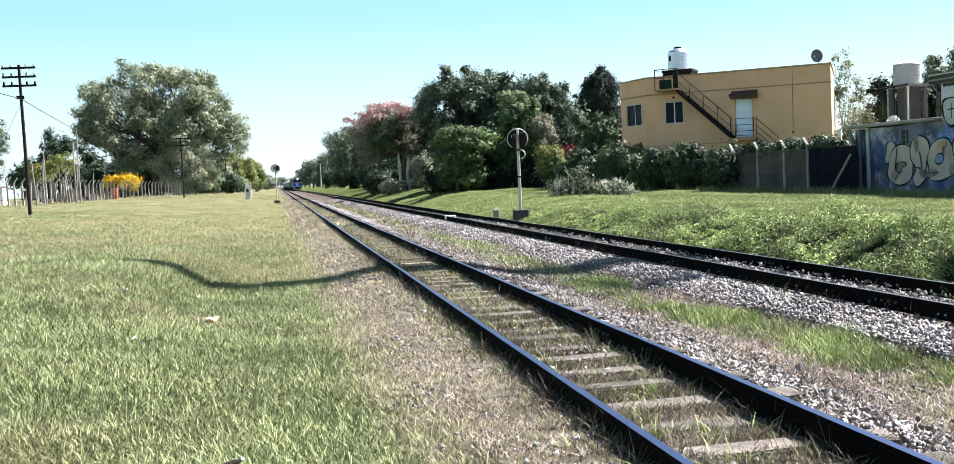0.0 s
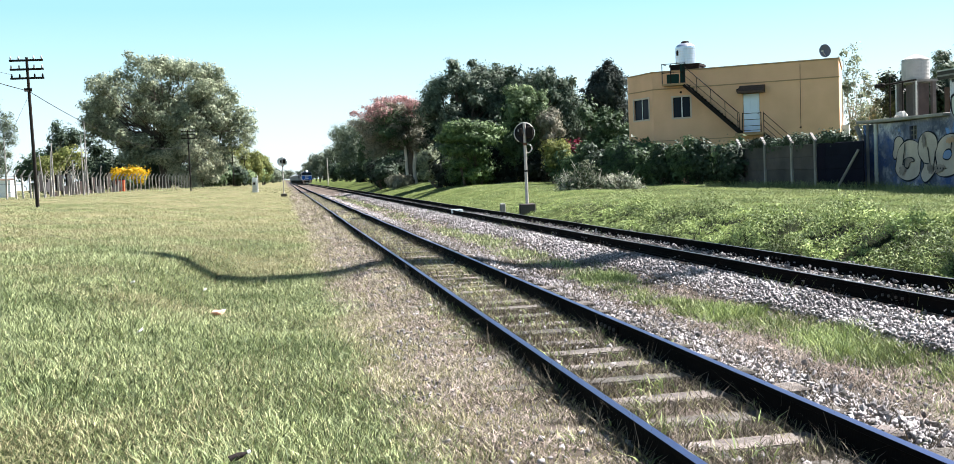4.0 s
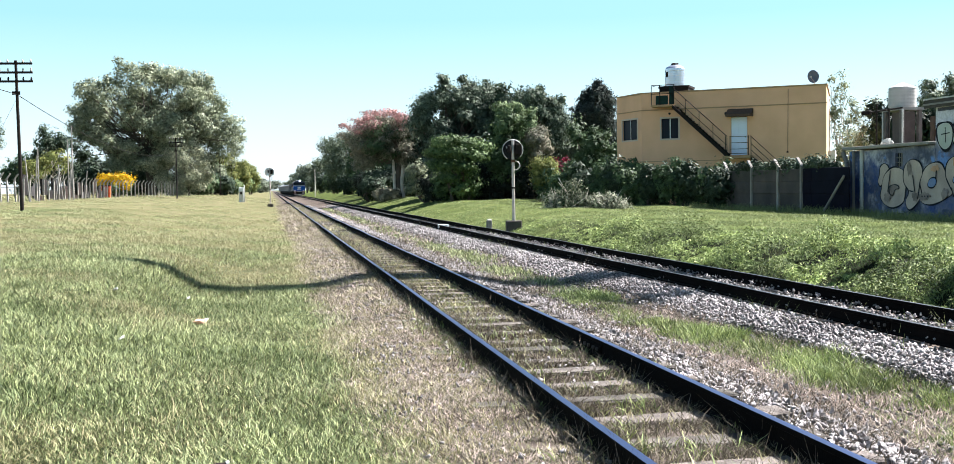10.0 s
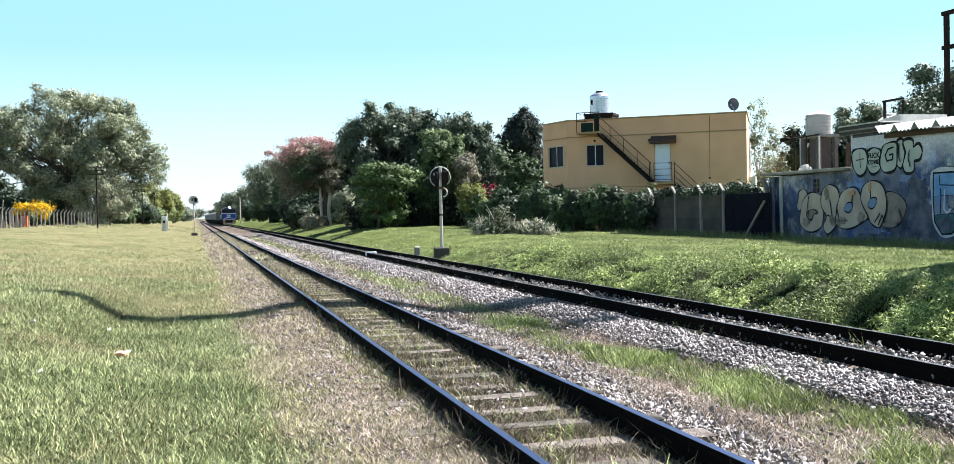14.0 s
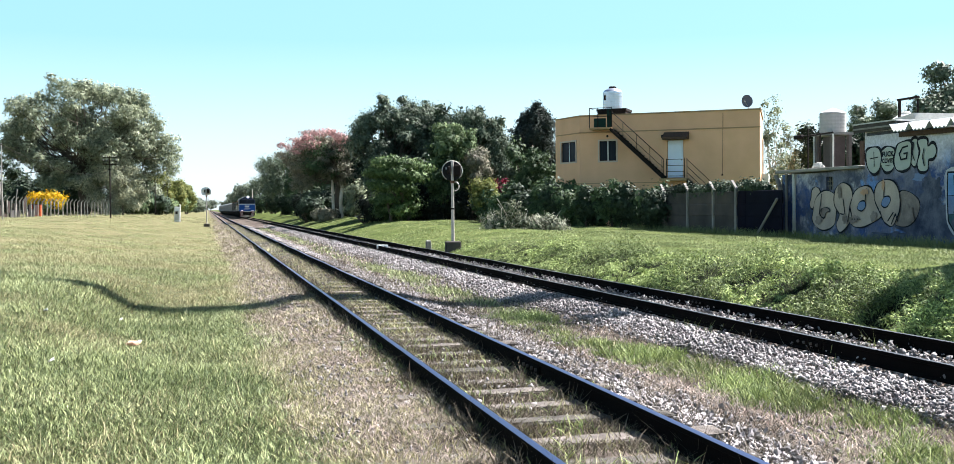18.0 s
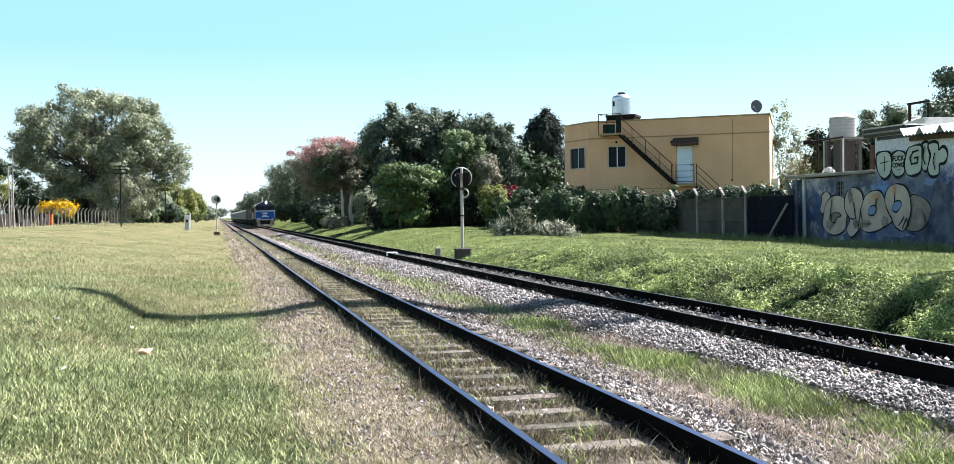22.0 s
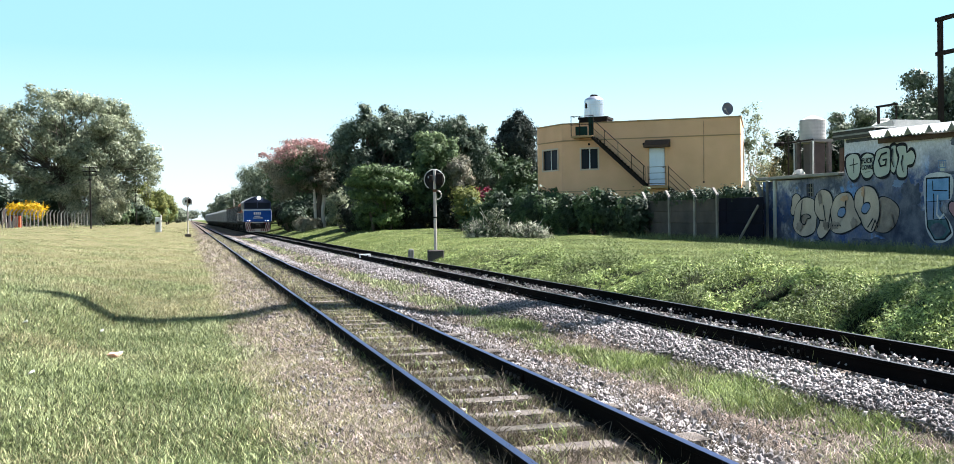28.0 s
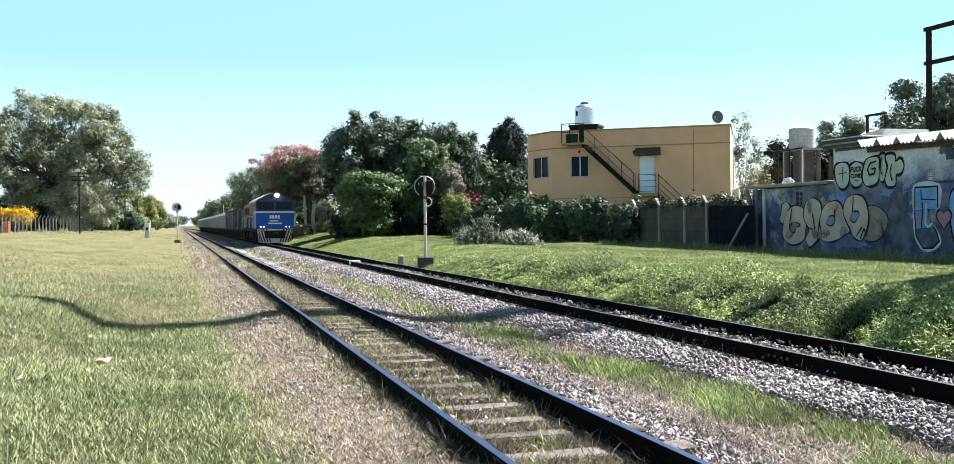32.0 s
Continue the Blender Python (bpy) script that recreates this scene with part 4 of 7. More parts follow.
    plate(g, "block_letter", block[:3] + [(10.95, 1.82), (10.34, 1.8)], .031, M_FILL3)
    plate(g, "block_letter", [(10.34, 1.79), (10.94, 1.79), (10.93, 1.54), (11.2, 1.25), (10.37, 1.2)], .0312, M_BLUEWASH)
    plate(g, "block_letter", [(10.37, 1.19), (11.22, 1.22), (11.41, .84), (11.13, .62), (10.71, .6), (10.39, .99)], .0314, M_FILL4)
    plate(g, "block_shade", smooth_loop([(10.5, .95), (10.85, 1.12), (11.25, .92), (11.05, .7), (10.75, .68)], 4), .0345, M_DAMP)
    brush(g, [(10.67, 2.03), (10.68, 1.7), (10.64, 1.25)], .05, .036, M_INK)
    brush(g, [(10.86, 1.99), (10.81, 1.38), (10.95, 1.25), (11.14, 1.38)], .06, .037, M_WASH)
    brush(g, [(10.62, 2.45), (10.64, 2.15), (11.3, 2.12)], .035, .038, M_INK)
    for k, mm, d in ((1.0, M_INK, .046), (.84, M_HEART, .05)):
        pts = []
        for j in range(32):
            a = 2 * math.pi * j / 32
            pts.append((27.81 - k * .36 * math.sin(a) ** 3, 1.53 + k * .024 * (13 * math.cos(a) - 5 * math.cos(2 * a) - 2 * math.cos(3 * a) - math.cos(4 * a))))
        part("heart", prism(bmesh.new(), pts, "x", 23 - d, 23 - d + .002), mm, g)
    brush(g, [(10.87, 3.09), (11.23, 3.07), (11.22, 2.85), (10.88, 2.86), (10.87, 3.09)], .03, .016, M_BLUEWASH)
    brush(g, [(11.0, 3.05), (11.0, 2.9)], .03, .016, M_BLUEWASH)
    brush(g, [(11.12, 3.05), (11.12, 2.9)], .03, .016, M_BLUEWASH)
    # things on the low roof
    M_LEG = mat("grimy_tower_leg", (.16, .135, .125), .9, 0, .3, 3, 30, .3)
    st = empty("tank_tower")
    tagged(st, "weathered concrete legs holding a tank on the low roof", "tank tower")
    for y in (39.85, 41.0):
        for x in (25.7, 26.5):
            part("tower_leg", boxbm(x - .08, x + .08, y - .08, y + .08, 2.95, 4.5), M_LEG, st)
    part("tower_panel", boxbm(25.8, 26.4, 40.0, 40.7, 2.95, 4.45), mat("brown_grey_sheet", (.12, .095, .088), .9, 0, .25), st, "brown-grey sheet between the legs")
    part("tower_top", boxbm(25.55, 26.65, 39.7, 41.2, 4.5, 4.6), M_CONCRETE, st)
    part("pipe", rodbm((25.5, 39.5, 2.95), (25.5, 39.5, 4.5), .035, seg=6), M_WHITE_OLD, st)
    part("pipe", rodbm((25.6, 41.1, 2.95), (25.6, 41.1, 4.5), .035, seg=6), M_WHITE_OLD, st)
    tk = empty("water_tank", pose(26.1, 40.45, 4.6))
    tagged(tk, "pale ribbed cement water tank with conical lid", "water tank")
    prof = [(.02, 0), (.52, 0)]
    for i in range(5):
        prof += [(.545, .04 + i * .15), (.552, .1 + i * .15), (.545, .16 + i * .15)]
    part("tank_body", lathe(bmesh.new(), prof + [(.53, .82)], 26), M_TANK_GREY, tk)
    part("tank_lid", lathe(bmesh.new(), [(.02, .822), (.555, .822), (.53, .88), (.26, 1.0), (.08, 1.07), (.02, 1.09)], 26), M_TANK_GREY, tk)
    ant = empty("antenna_bracket")
    tagged(ant, "dark steel lamp bracket on the low roof", "bracket")
    part("bracket_post", rodbm((24.2, 39.3, 2.95), (24.2, 39.3, 4.7), .03, seg=6), M_BLACK, ant)
    part("bracket_post", rodbm((24.2, 38.4, 2.95), (24.2, 38.4, 4.45), .03, seg=6), M_BLACK, ant)
    part("bracket_arm", rodbm((24.2, 40.3, 4.38), (24.2, 37.5, 4.42), .035, seg=6), M_BLACK, ant)
    part("bracket_lamp", boxbm(24.1, 24.3, 39.75, 40.3, 4.3, 4.48, bevel=.04), M_BLACK, ant)
    sk = empty("rubble_heap")
    tagged(sk, "heap of white plaster rubble on the low roof", "rubble")
    rnd = random.Random(5)
    for i in range(9):
        bm = bmesh.new()
        bmesh.ops.create_icosphere(bm, subdivisions=1, radius=rnd.uniform(.07, .15), matrix=pose(24.0 + rnd.uniform(-.3, .3), 38.1 + rnd.uniform(-.5, .5), 3.03 + rnd.uniform(0, .12), rnd.uniform(0, 90), 0, rnd.uniform(0, 90)))
        for v in bm.verts:
            v.co += Vector((rnd.uniform(-.05, .05), rnd.uniform(-.07, .07), rnd.uniform(-.04, .03)))
        part("rubble_piece", bm, M_WHITE_OLD, sk)
    for yy, hh in ((34.3, 1.35), (34.7, .95)):
        ch = finish(boxbm(23.6, 23.85, yy - .12, yy + .12, 2.95, 2.95 + hh), "roof_vent", M_BROWN)
        tagged(ch, "dark square vent stack on the low roof", "vent", group="vents on the low roof")
    # bare frames seen over the roofs
    f = empty("hoarding_frame")
    tagged(f, "bare dark steel hoarding frame rising behind the roof", "frame")
    for y in (41.75, 36.9):
        part("frame_post", boxbm(33.6, 33.78, y - .1, y + .1, .2, 10.24), M_BLACK, f)
    for z in (10.24, 8.66):
        part("frame_rail", boxbm(33.58, 33.8, 36.5, 41.98, z, z + .17), M_BLACK, f)
    f2 = empty("roof_frame")
    tagged(f2, "small dark frame over a pale roof lantern", "frame")
    part("frame_post", boxbm(26.96, 27.04, 37.1, 37.2, 4.2, 5.75), M_BLACK, f2)
    part("frame_post", boxbm(26.97, 27.03, 36.0, 36.05, 4.2, 5.65), M_BLACK, f2)
    part("frame_rail", boxbm(26.95, 27.05, 35.98, 37.25, 5.68, 5.76), M_BLACK, f2)
    part("lantern", prism(bmesh.new(), [(35.7, 4.2), (37.9, 4.2), (37.4, 4.95), (36.0, 5.1)], "x", 26.8, 29), M_WHITE_OLD, f2, "pale sheet roof lantern")


graffiti_house()


def domed_tank():
    t = empty("water_tank", pose(27.9, 38.0, 2.95))
    tagged(t, "white domed water tank behind the workshop roof", "water tank")
    part("tank_stand", boxbm(-.55, .55, -.55, .55, 0, .9, bevel=.02), M_CONCRETE, t)
    part("tank_body", lathe(bmesh.new(), [(.02, .902), (.58, .902), (.6, .96), (.6, 1.2), (.585, 1.24), (.6, 1.28), (.6, 1.6), (.585, 1.64), (.6, 1.68), (.6, 2.0), (.56, 2.06), (.3, 2.24), (.2, 2.27)], 28), M_WHITE, t, smooth=False)
    part("tank_lid", lathe(bmesh.new(), [(.02, 2.272), (.2, 2.272), (.21, 2.34), (.16, 2.38), (.02, 2.39)], 20), M_WHITE_OLD, t)


domed_tank()


# ---- concrete wall with bent posts ----
def panel_fence():
    w = empty("boundary_wall")
    tagged(w, "grey concrete panel wall with bent-topped posts", "wall")
    ys = [37.55, 40.55, 41.35, 43.45, 46.08, 48.8]
    for i, y in enumerate(ys):
        if i < 2:
            continue
        bm = boxbm(21.93, 22.07, y - .07, y + .07, 0, 2.27, bevel=.012)
        part("post", bm, M_CONCRETE, w, "concrete post with a bent top")
        p = bmesh.new()
        prism(p, [(y - .06, 2.272), (y + .065, 2.272), (y + .44, 2.56), (y + .36, 2.63)], "x", 21.94, 22.06)
        part("post_arm", p, M_CONCRETE, w)
    for a, b in zip(ys, ys[1:]):
        lo, hi = a + (.002 if a == 40.55 else .075), b - (.002 if b == 40.55 else .075)
        for k in range(4):
            z = .02 + k * .53
            # the stretch below y = 41 gets near-black panels
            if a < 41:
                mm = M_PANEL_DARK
            else:
                mm = M_PANEL
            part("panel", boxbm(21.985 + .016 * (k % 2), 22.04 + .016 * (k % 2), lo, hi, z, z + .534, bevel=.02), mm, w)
    for k in range(3):
        part("wire", rodbm((21.78, 41.4, 2.3 + k * .1), (21.78, 48.8, 2.3 + k * .1), .006, seg=4), M_BLACK, w)
    p = finish(rodbm((21.6, 39.15, .1), (21.9, 37.8, 1.8), .05, seg=8), "wall_prop", M_CONCRETE)
    tagged(p, "slanting concrete prop leaning on the wall", "prop")


panel_fence()


# ---- signals ----
def signal(x, y, z0, height, r, facing, label, rim=.022):
    s = empty("railway_signal", pose(x, y, z0, 0, 0, facing))
    tagged(s, label, "railway signal", group="round-headed signals")
    part("signal_base", boxbm(-.28, .28, -.24, .24, -.2, .22, bevel=.03), M_PANEL, s, "dark concrete footing")
    part("signal_post", rodbm((0, 0, .2), (0, 0, height), .058, .05, seg=12), M_SIGNAL_POST, s)
    part("post_collar", rodbm((0, 0, height * .44), (0, 0, height * .44 + .06), .07, seg=12), M_BLACK, s)
    part("post_collar", rodbm((0, 0, height - 2.2 * r), (0, 0, height - 2.2 * r + .1), .075, seg=12), M_RUST, s)
    disc = part("signal_disc", lathe(bmesh.new(), [(.02, -.02), (r - .01, -.02), (r, 0), (r - .01, .02), (.02, .02)], 32, pose(0, .09, height - .95 * r, 90, 0, 0)), M_SIGNAL_DISC, s, "round black background disc")
    bm = bmesh.new()
    for i in range(32):
        a, b = 2 * math.pi * i / 32, 2 * math.pi * (i + 1) / 32
        if -0.75 < math.sin(a) + .0:
            rod(bm, (r * math.cos(a), .09, height - .95 * r + r * math.sin(a)), (r * math.cos(b), .09, height - .95 * r + r * math.sin(b)), rim, seg=6)
    part("rim", bm, M_RIM if rim < .05 else M_WHITE, disc, "worn pale rim")
    if rim > .05:
        part("ring", lathe(bmesh.new(), [(.5 * r, -.012), (r - .02, -.012), (r - .02, .012), (.5 * r, .012)], 32, pose(0, .05, height - .95 * r, 90, 0, 0)), M_WHITE, disc, "broad pale ring on the disc")
    part("lamp_case", boxbm(.06, .3, -.2, .07, height - 1.45 * r, height - .35 * r, bevel=.03), M_BLACK, s)
    part("lamp_case", boxbm(-.2, -.08, -.16, .07, height - 1.2 * r, height - .5 * r, bevel=.03), M_BLACK, s)
    # pale chip that stands in for a highlight on the lamp case
    part("lamp_glint", boxbm(-.24, -.21, -.1, .02, height - .8 * r, height - .6 * r), M_RIM, s)
    bm = bmesh.new()
    for i in range(10):
        a, b = math.pi * (i / 10 - .5), math.pi * ((i + 1) / 10 - .5)
        q = .16
        rod(bm, (.08 + q * math.cos(a), 0, height - 2.5 * r + q * math.sin(a)), (.08 + q * math.cos(b), 0, height - 2.5 * r + q * math.sin(b)), .022, seg=6)
    part("cable_loop", bm, M_SIGNAL_POST, s)
    return s


signal(8.55, 37.2, 0.12, 3.1, 0.36, -8, "signal post with round black disc beside the far track")


def far_signal():
    s = signal(-.12, 104.9, 0.0, 3.7, .4, 0, "distant signal with a pale-ringed disc in the grass", .1)
    return s


far_signal()


def relay_box():
    b = empty("relay_cabinet", pose(-3.55, 130, 0.1))
    tagged(b, "white metal trackside relay cabinet in the grass", "cabinet")
    part("cabinet_body", boxbm(-.28, .3, -.35, .35, .1, 1.85, bevel=.03), M_WHITE, b)
    part("cabinet_door", boxbm(-.24, .24, -.38, -.352, .25, 1.4), M_WHITE_OLD, b)
    part("cabinet_louvre", boxbm(-.16, .1, -.4, -.382, 1.0, 1.3), M_BLACK, b)
    part("cabinet_side", boxbm(.31, .42, -.3, .3, .1, 2.1, bevel=.02), M_WHITE_OLD, b)
    part("cabinet_base", boxbm(-.33, .45, -.4, .4, -.1, .1), M_CONCRETE, b)


relay_box()

blk = finish(boxbm(-.21, .21, -.1, .1, -.05, .1, bevel=.012), "marker_block", M_WHITE, m=pose(6.62, 41.2, .02, 0, 0, 3))
tagged(blk, "white painted concrete block beside the rail", "block")
for xx in (-.08, .08):
    part("bolt", rodbm((xx, -.112, .03), (xx, -.09, .03), .025, seg=8), M_BLACK, blk)
mk = empty("marker_post", pose(8.1, 39.4, .0))
tagged(mk, "short pale concrete marker post in the grass", "marker post")
part("post_body", boxbm(-.1, .1, -.08, .08, -.1, .3, bevel=.02), M_CONCRETE, mk)
part("post_cap", boxbm(-.08, .08, -.06, .06, .3, .33, bevel=.01), M_WHITE_OLD, mk)


# ---- pole line ----
def telegraph_pole(x, y, lean=0.0):
    z = float(ground_z(x, y))
    p = empty("telegraph_pole", pose(x, y, z - .1, 0, lean, 0))
    tagged(p, "dark wooden telegraph pole with three crossarms", "telegraph pole", group="pole line")
    part("pole_shaft", rodbm((0, 0, 0), (0, 0, 6.9), .085, .06, seg=10), M_POLE, p)
    for z in (6.75, 6.35, 5.95):
        part("crossarm", boxbm(-.72, .72, -.16, -.07, z - .045, z + .045), M_POLE, p)
        for xx in (-.66, -.32, .32, .66):
            part("insulator", lathe(bmesh.new(), [(.01, 0), (.035, 0), (.045, .06), (.03, .13), (.01, .16)], 8, pose(xx, -.115, z + .045)), M_RIM if z > 6.2 else M_BLACK, p)
    part("bracket", boxbm(-.16, .16, -.2, -.1, 5.35, 5.5), M_BLACK, p)
    return p


telegraph_pole(-11.1, 51.0, -.6)
telegraph_pole(-10.3, 122.0)
telegraph_pole(-9.0, 196.0)
telegraph_pole(-8.7, 246.0)


def lineside_post(x, y, height):
    z = float(ground_z(x, y))
    p = empty("lineside_post", pose(x, y, z - .1))
    tagged(p, "tall pale wooden post beside the far track", "post")
    part("post_shaft", rodbm((0, 0, 0), (0, 0, height), .12, .09, seg=10), M_BARK_PALE, p)
    part("post_cap", rodbm((0, 0, height), (0, 0, height + .06), .11, .04, seg=10), M_CONCRETE, p)


lineside_post(9.1, 227, 5.8)


def wire(name, a, b, sag, r, label):
    bm = bmesh.new()
    a, b = Vector(a), Vector(b)
    n = 24
    pts = []
    for i in range(n + 1):
        t = i / n
        p = a.lerp(b, t)
        p.z -= 4 * sag * t * (1 - t)
        pts.append(p)
    for p, q in zip(pts, pts[1:]):
        rod(bm, p, q, r, seg=5, caps=False)
    ob = finish(bm, name, M_BLACK)
    tagged(ob, label, "cable", group="overhead cables")
    return ob


wire("overhead_cable", (-11.1, 50.8, 6.0), (-10.3, 121.8, 5.9), 1.3, .016, "thick black overhead cable along the poles")
wire("overhead_cable", (-11.1, 50.8, 6.0), (-12.2, -30, 7.2), .6, .016, "thick black overhead cable along the poles")
wire("overhead_cable", (-10.3, 121.8, 5.9), (-9.0, 195.8, 5.9), 1.6, .016, "thick black overhead cable along the poles")
wire("overhead_cable", (-11.7, 50.85, 6.75), (-12.8, -30, 7.0), 1.0, .006, "thin overhead wire along the poles")
wire("guy_wire", (-11.1, 51.0, 6.0), (-14.2, 53.0, 1.0), .02, .006, "thin steel guy wire of the pole")


# ---- bent-post fence along the street ----
def post_fence():
    w = empty("street_fence")
    tagged(w, "long fence of bent-topped concrete posts and wire", "fence")
    bm = boxbm(-.06, .06, -.06, .06, -.2, 1.85)
    prism(bm, [(-.06, 1.82), (.06, 1.82), (.36, 2.2), (.27, 2.25)], "y", -.055, .055)
    proto = finish(bm, "post", M_FENCE_POST, w)
    rnd = random.Random(11)
    for i in range(48):
        y = 70 + i * 2.5 if i < 28 else 138 + (i - 27) * 1.35
        ob = proto if i == 0 else new("post", proto.data)
        ob.parent = w
        x = -20.0 + max(0, y - 138) * .223 + rnd.uniform(-.06, .06)
        ob.matrix_basis = pose(x, y, float(ground_z(x, y)), rnd.uniform(-1.5, 1.5), rnd.uniform(-2, 2), 0)
    for z in (.5, 1.1, 1.7):
        part("fence_wire", rodbm((-20, 70, .95 + z), (-20, 138, .95 + z), .012, seg=4), M_BLACK, w)
    for z in (.5, 1.1, 1.7):
        part("fence_wire", rodbm((-20, 138, .95 + z), (-13.8, 166, .85 + z), .012, seg=4), M_BLACK, w)
    tin = [mat("brown_tin_sheet", (.03, .018, .015), .85, .1, .4, .4, 8, .3), mat("grey_tin_sheet", (.05, .046, .046), .8, .0, .4, .6, 8, .3), mat("dark_tin_sheet", (.014, .011, .011), .85, .1, .4, .5, 8, .3)]
    y = 95.0
    while y < 140:
        d = rnd.uniform(.9, 2.6)
        part("fence_sheet", boxbm(-20.62 - rnd.uniform(0, .06), -20.5, y, y + d - rnd.uniform(.01, .12), .8, 1.9 + rnd.uniform(-.3, .75), m=pose(0, 0, 0, rnd.uniform(-.4, .4), 0, 0)), tin[rnd.choice((0, 0, 1, 2, 2))], w, "patched tin sheeting behind the posts")
        y += d


post_fence()


def street_clutter():
    k = empty("red_booth", pose(-20.9, 143, .9))
    tagged(k, "small orange-red roadside booth behind the fence", "booth")
    part("booth_body", boxbm(-.5, .55, -.5, .5, 0, 1.5, bevel=.03), mat("orange_red_paint", (.5, .09, .03), .6, 0, .15), k)
    part("booth_roof", boxbm(-.6, .65, -.6, .6, 1.5, 1.6), M_BROWN, k)
    h = empty("white_cottage", pose(-25.5, 106, .9))
    tagged(h, "small white cottage wall behind the street fence", "cottage")
    part("wall", boxbm(-1.5, .1, 0, 1.6, -.1, 1.7), M_WHITE, h)
    part("roof", prism(bmesh.new(), [(-.1, 1.702), (1.7, 1.702), (.8, 1.85)], "x", -1.55, .15), M_BROWN, h)
    part("window", boxbm(-1.2, -.85, -.03, -.002, .7, 1.3), M_GLASS, h)
    for x, y, top, lean in ((-17.6, 99, 6.2, 0), (-16.9, 97, 7.3, 0), (-19.3, 95, 5.4, 0), (-20.2, 98, 4.8, 3), (-22.3, 92, 5.6, 0), (-19.4, 88, 3.9, 5), (-19.0, 90, 4.3, -4), (-19.5, 103, 3.8, 8), (-19.4, 106, 4.2, -6), (-19.3, 109, 3.7, 3), (-19.5, 112, 4.4, -3), (-19.4, 118, 3.8, 6)):
        z = float(ground_z(x, y))
        p = empty("light_mast", pose(x, y, z, 0, lean, 0))
        tagged(p, "slim pale concrete mast by the street fence", "mast", group="slim masts")
        part("mast_shaft", rodbm((0, 0, -.1), (0, 0, top - z), .065, .045, seg=8), M_CONCRETE, p)
        part("mast_cap", rodbm((0, 0, top - z), (0, 0, top - z + .08), .055, seg=8), M_CONCRETE, p)


street_clutter()


# ---- litter on the grass ----
def litter():
    p = empty("litter_bag", pose(-.87, 13.0, float(ground_z(-.87, 13.0)) + .05, 0, 0, 20))
    tagged(p, "crumpled pale orange plastic bag on the grass", "litter")
    bm = bmesh.new()
    bmesh.ops.create_icosphere(bm, subdivisions=2, radius=.075)
    rnd = random.Random(3)
    for v in bm.verts:
        v.co = Vector((v.co.x * 1.1, v.co.y * .8, v.co.z * .45)) * rnd.uniform(.75, 1.15)
    part("bag_body", bm, mat("pale_orange_plastic", (.6, .26, .16), .6, 0, .25, 14, 60, .3, second=(.6, .42, .33)), p)
    bm = rodbm((.05, 0, .02), (.11, .03, .02), .014, .006, seg=6)
    part("bag_knot", bm, M_WHITE_OLD, p)
    for x, y in ((-2.05, 14.6), (-1.5, 11.0), (-1.25, 16.2)):
        q = empty("paper_scrap", pose(x, y, float(ground_z(x, y)) + .06, 20, 10, x * 90))
        tagged(q, "small scrap of bluish white litter in the grass", "litter", group="paper scraps")
        part("scrap_sheet", boxbm(-.03, .03, -.02, .02, -.004, .004, bevel=.002), M_WHITE_OLD, q)
        part("scrap_fold", boxbm(-.03, .01, -.02, .02, .004, .012, m=pose(0, 0, 0, 0, 15, 0)), M_WHITE, q)

    c = empty("crushed_bottle", pose(-.34, 6.03, float(ground_z(-.34, 6.03)) + .05, 0, 80, 25))
    tagged(c, "crushed dark bottle with a pale cap in the grass", "litter")
    part("bottle_body", lathe(bmesh.new(), [(.006, -.05), (.019, -.05), (.02, 0), (.017, .028), (.008, .05), (.007, .06)], 14), M_BLACK, c)
    part("bottle_cap", lathe(bmesh.new(), [(.004, .062), (.011, .062), (.011, .08), (.004, .08)], 12), M_WHITE, c)


litter()


# ---- train ----
M_BLUE = mat("locomotive_blue_paint", (0.012, 0.075, 0.34), 0.35, 0.0, 0.12, 1.5, 30, 0.05)
M_CAB = mat("locomotive_dark_blue_paint", (0.035, 0.045, 0.085), 0.4, 0.1, 0.15)
M_HOOD = mat("faded_red_brown_paint", (0.36, 0.105, 0.045), 0.7, 0.1, 0.3, 1.0, 20, 0.2)
M_PILOT_RED = mat("maroon_stripe_paint", (0.16, 0.02, 0.035), 0.5, 0, 0.2)
M_UNDER = mat("grimy_underframe", (0.02, 0.018, 0.017), 0.85, 0.1, 0.35)
M_GONDOLA = mat("grimy_brown_wagon_paint", (0.016, 0.014, 0.016), 0.8, 0.0, 0.35, 0.9, 12, 0.3, spec=0.06)
M_VAN = mat("dusty_grey_wagon_paint", (0.38, 0.37, 0.37), 0.85, 0.0, 0.25, 0.9, 12, 0.25, spec=0.15)
# much paler than the panels, so the ribs look lit
M_RIB = mat("pale_lit_wagon_rib", (0.42, 0.4, 0.4), 0.85, 0.05, 0.25, 0.9, 12, 0.25)
M_HEADLIGHT = glow("headlight_glow", (1.0, 0.97, 0.9), 12.0)
M_LAMP = glow("marker_lamp_glow", (1.0, 0.9, 0.85), 1.2)


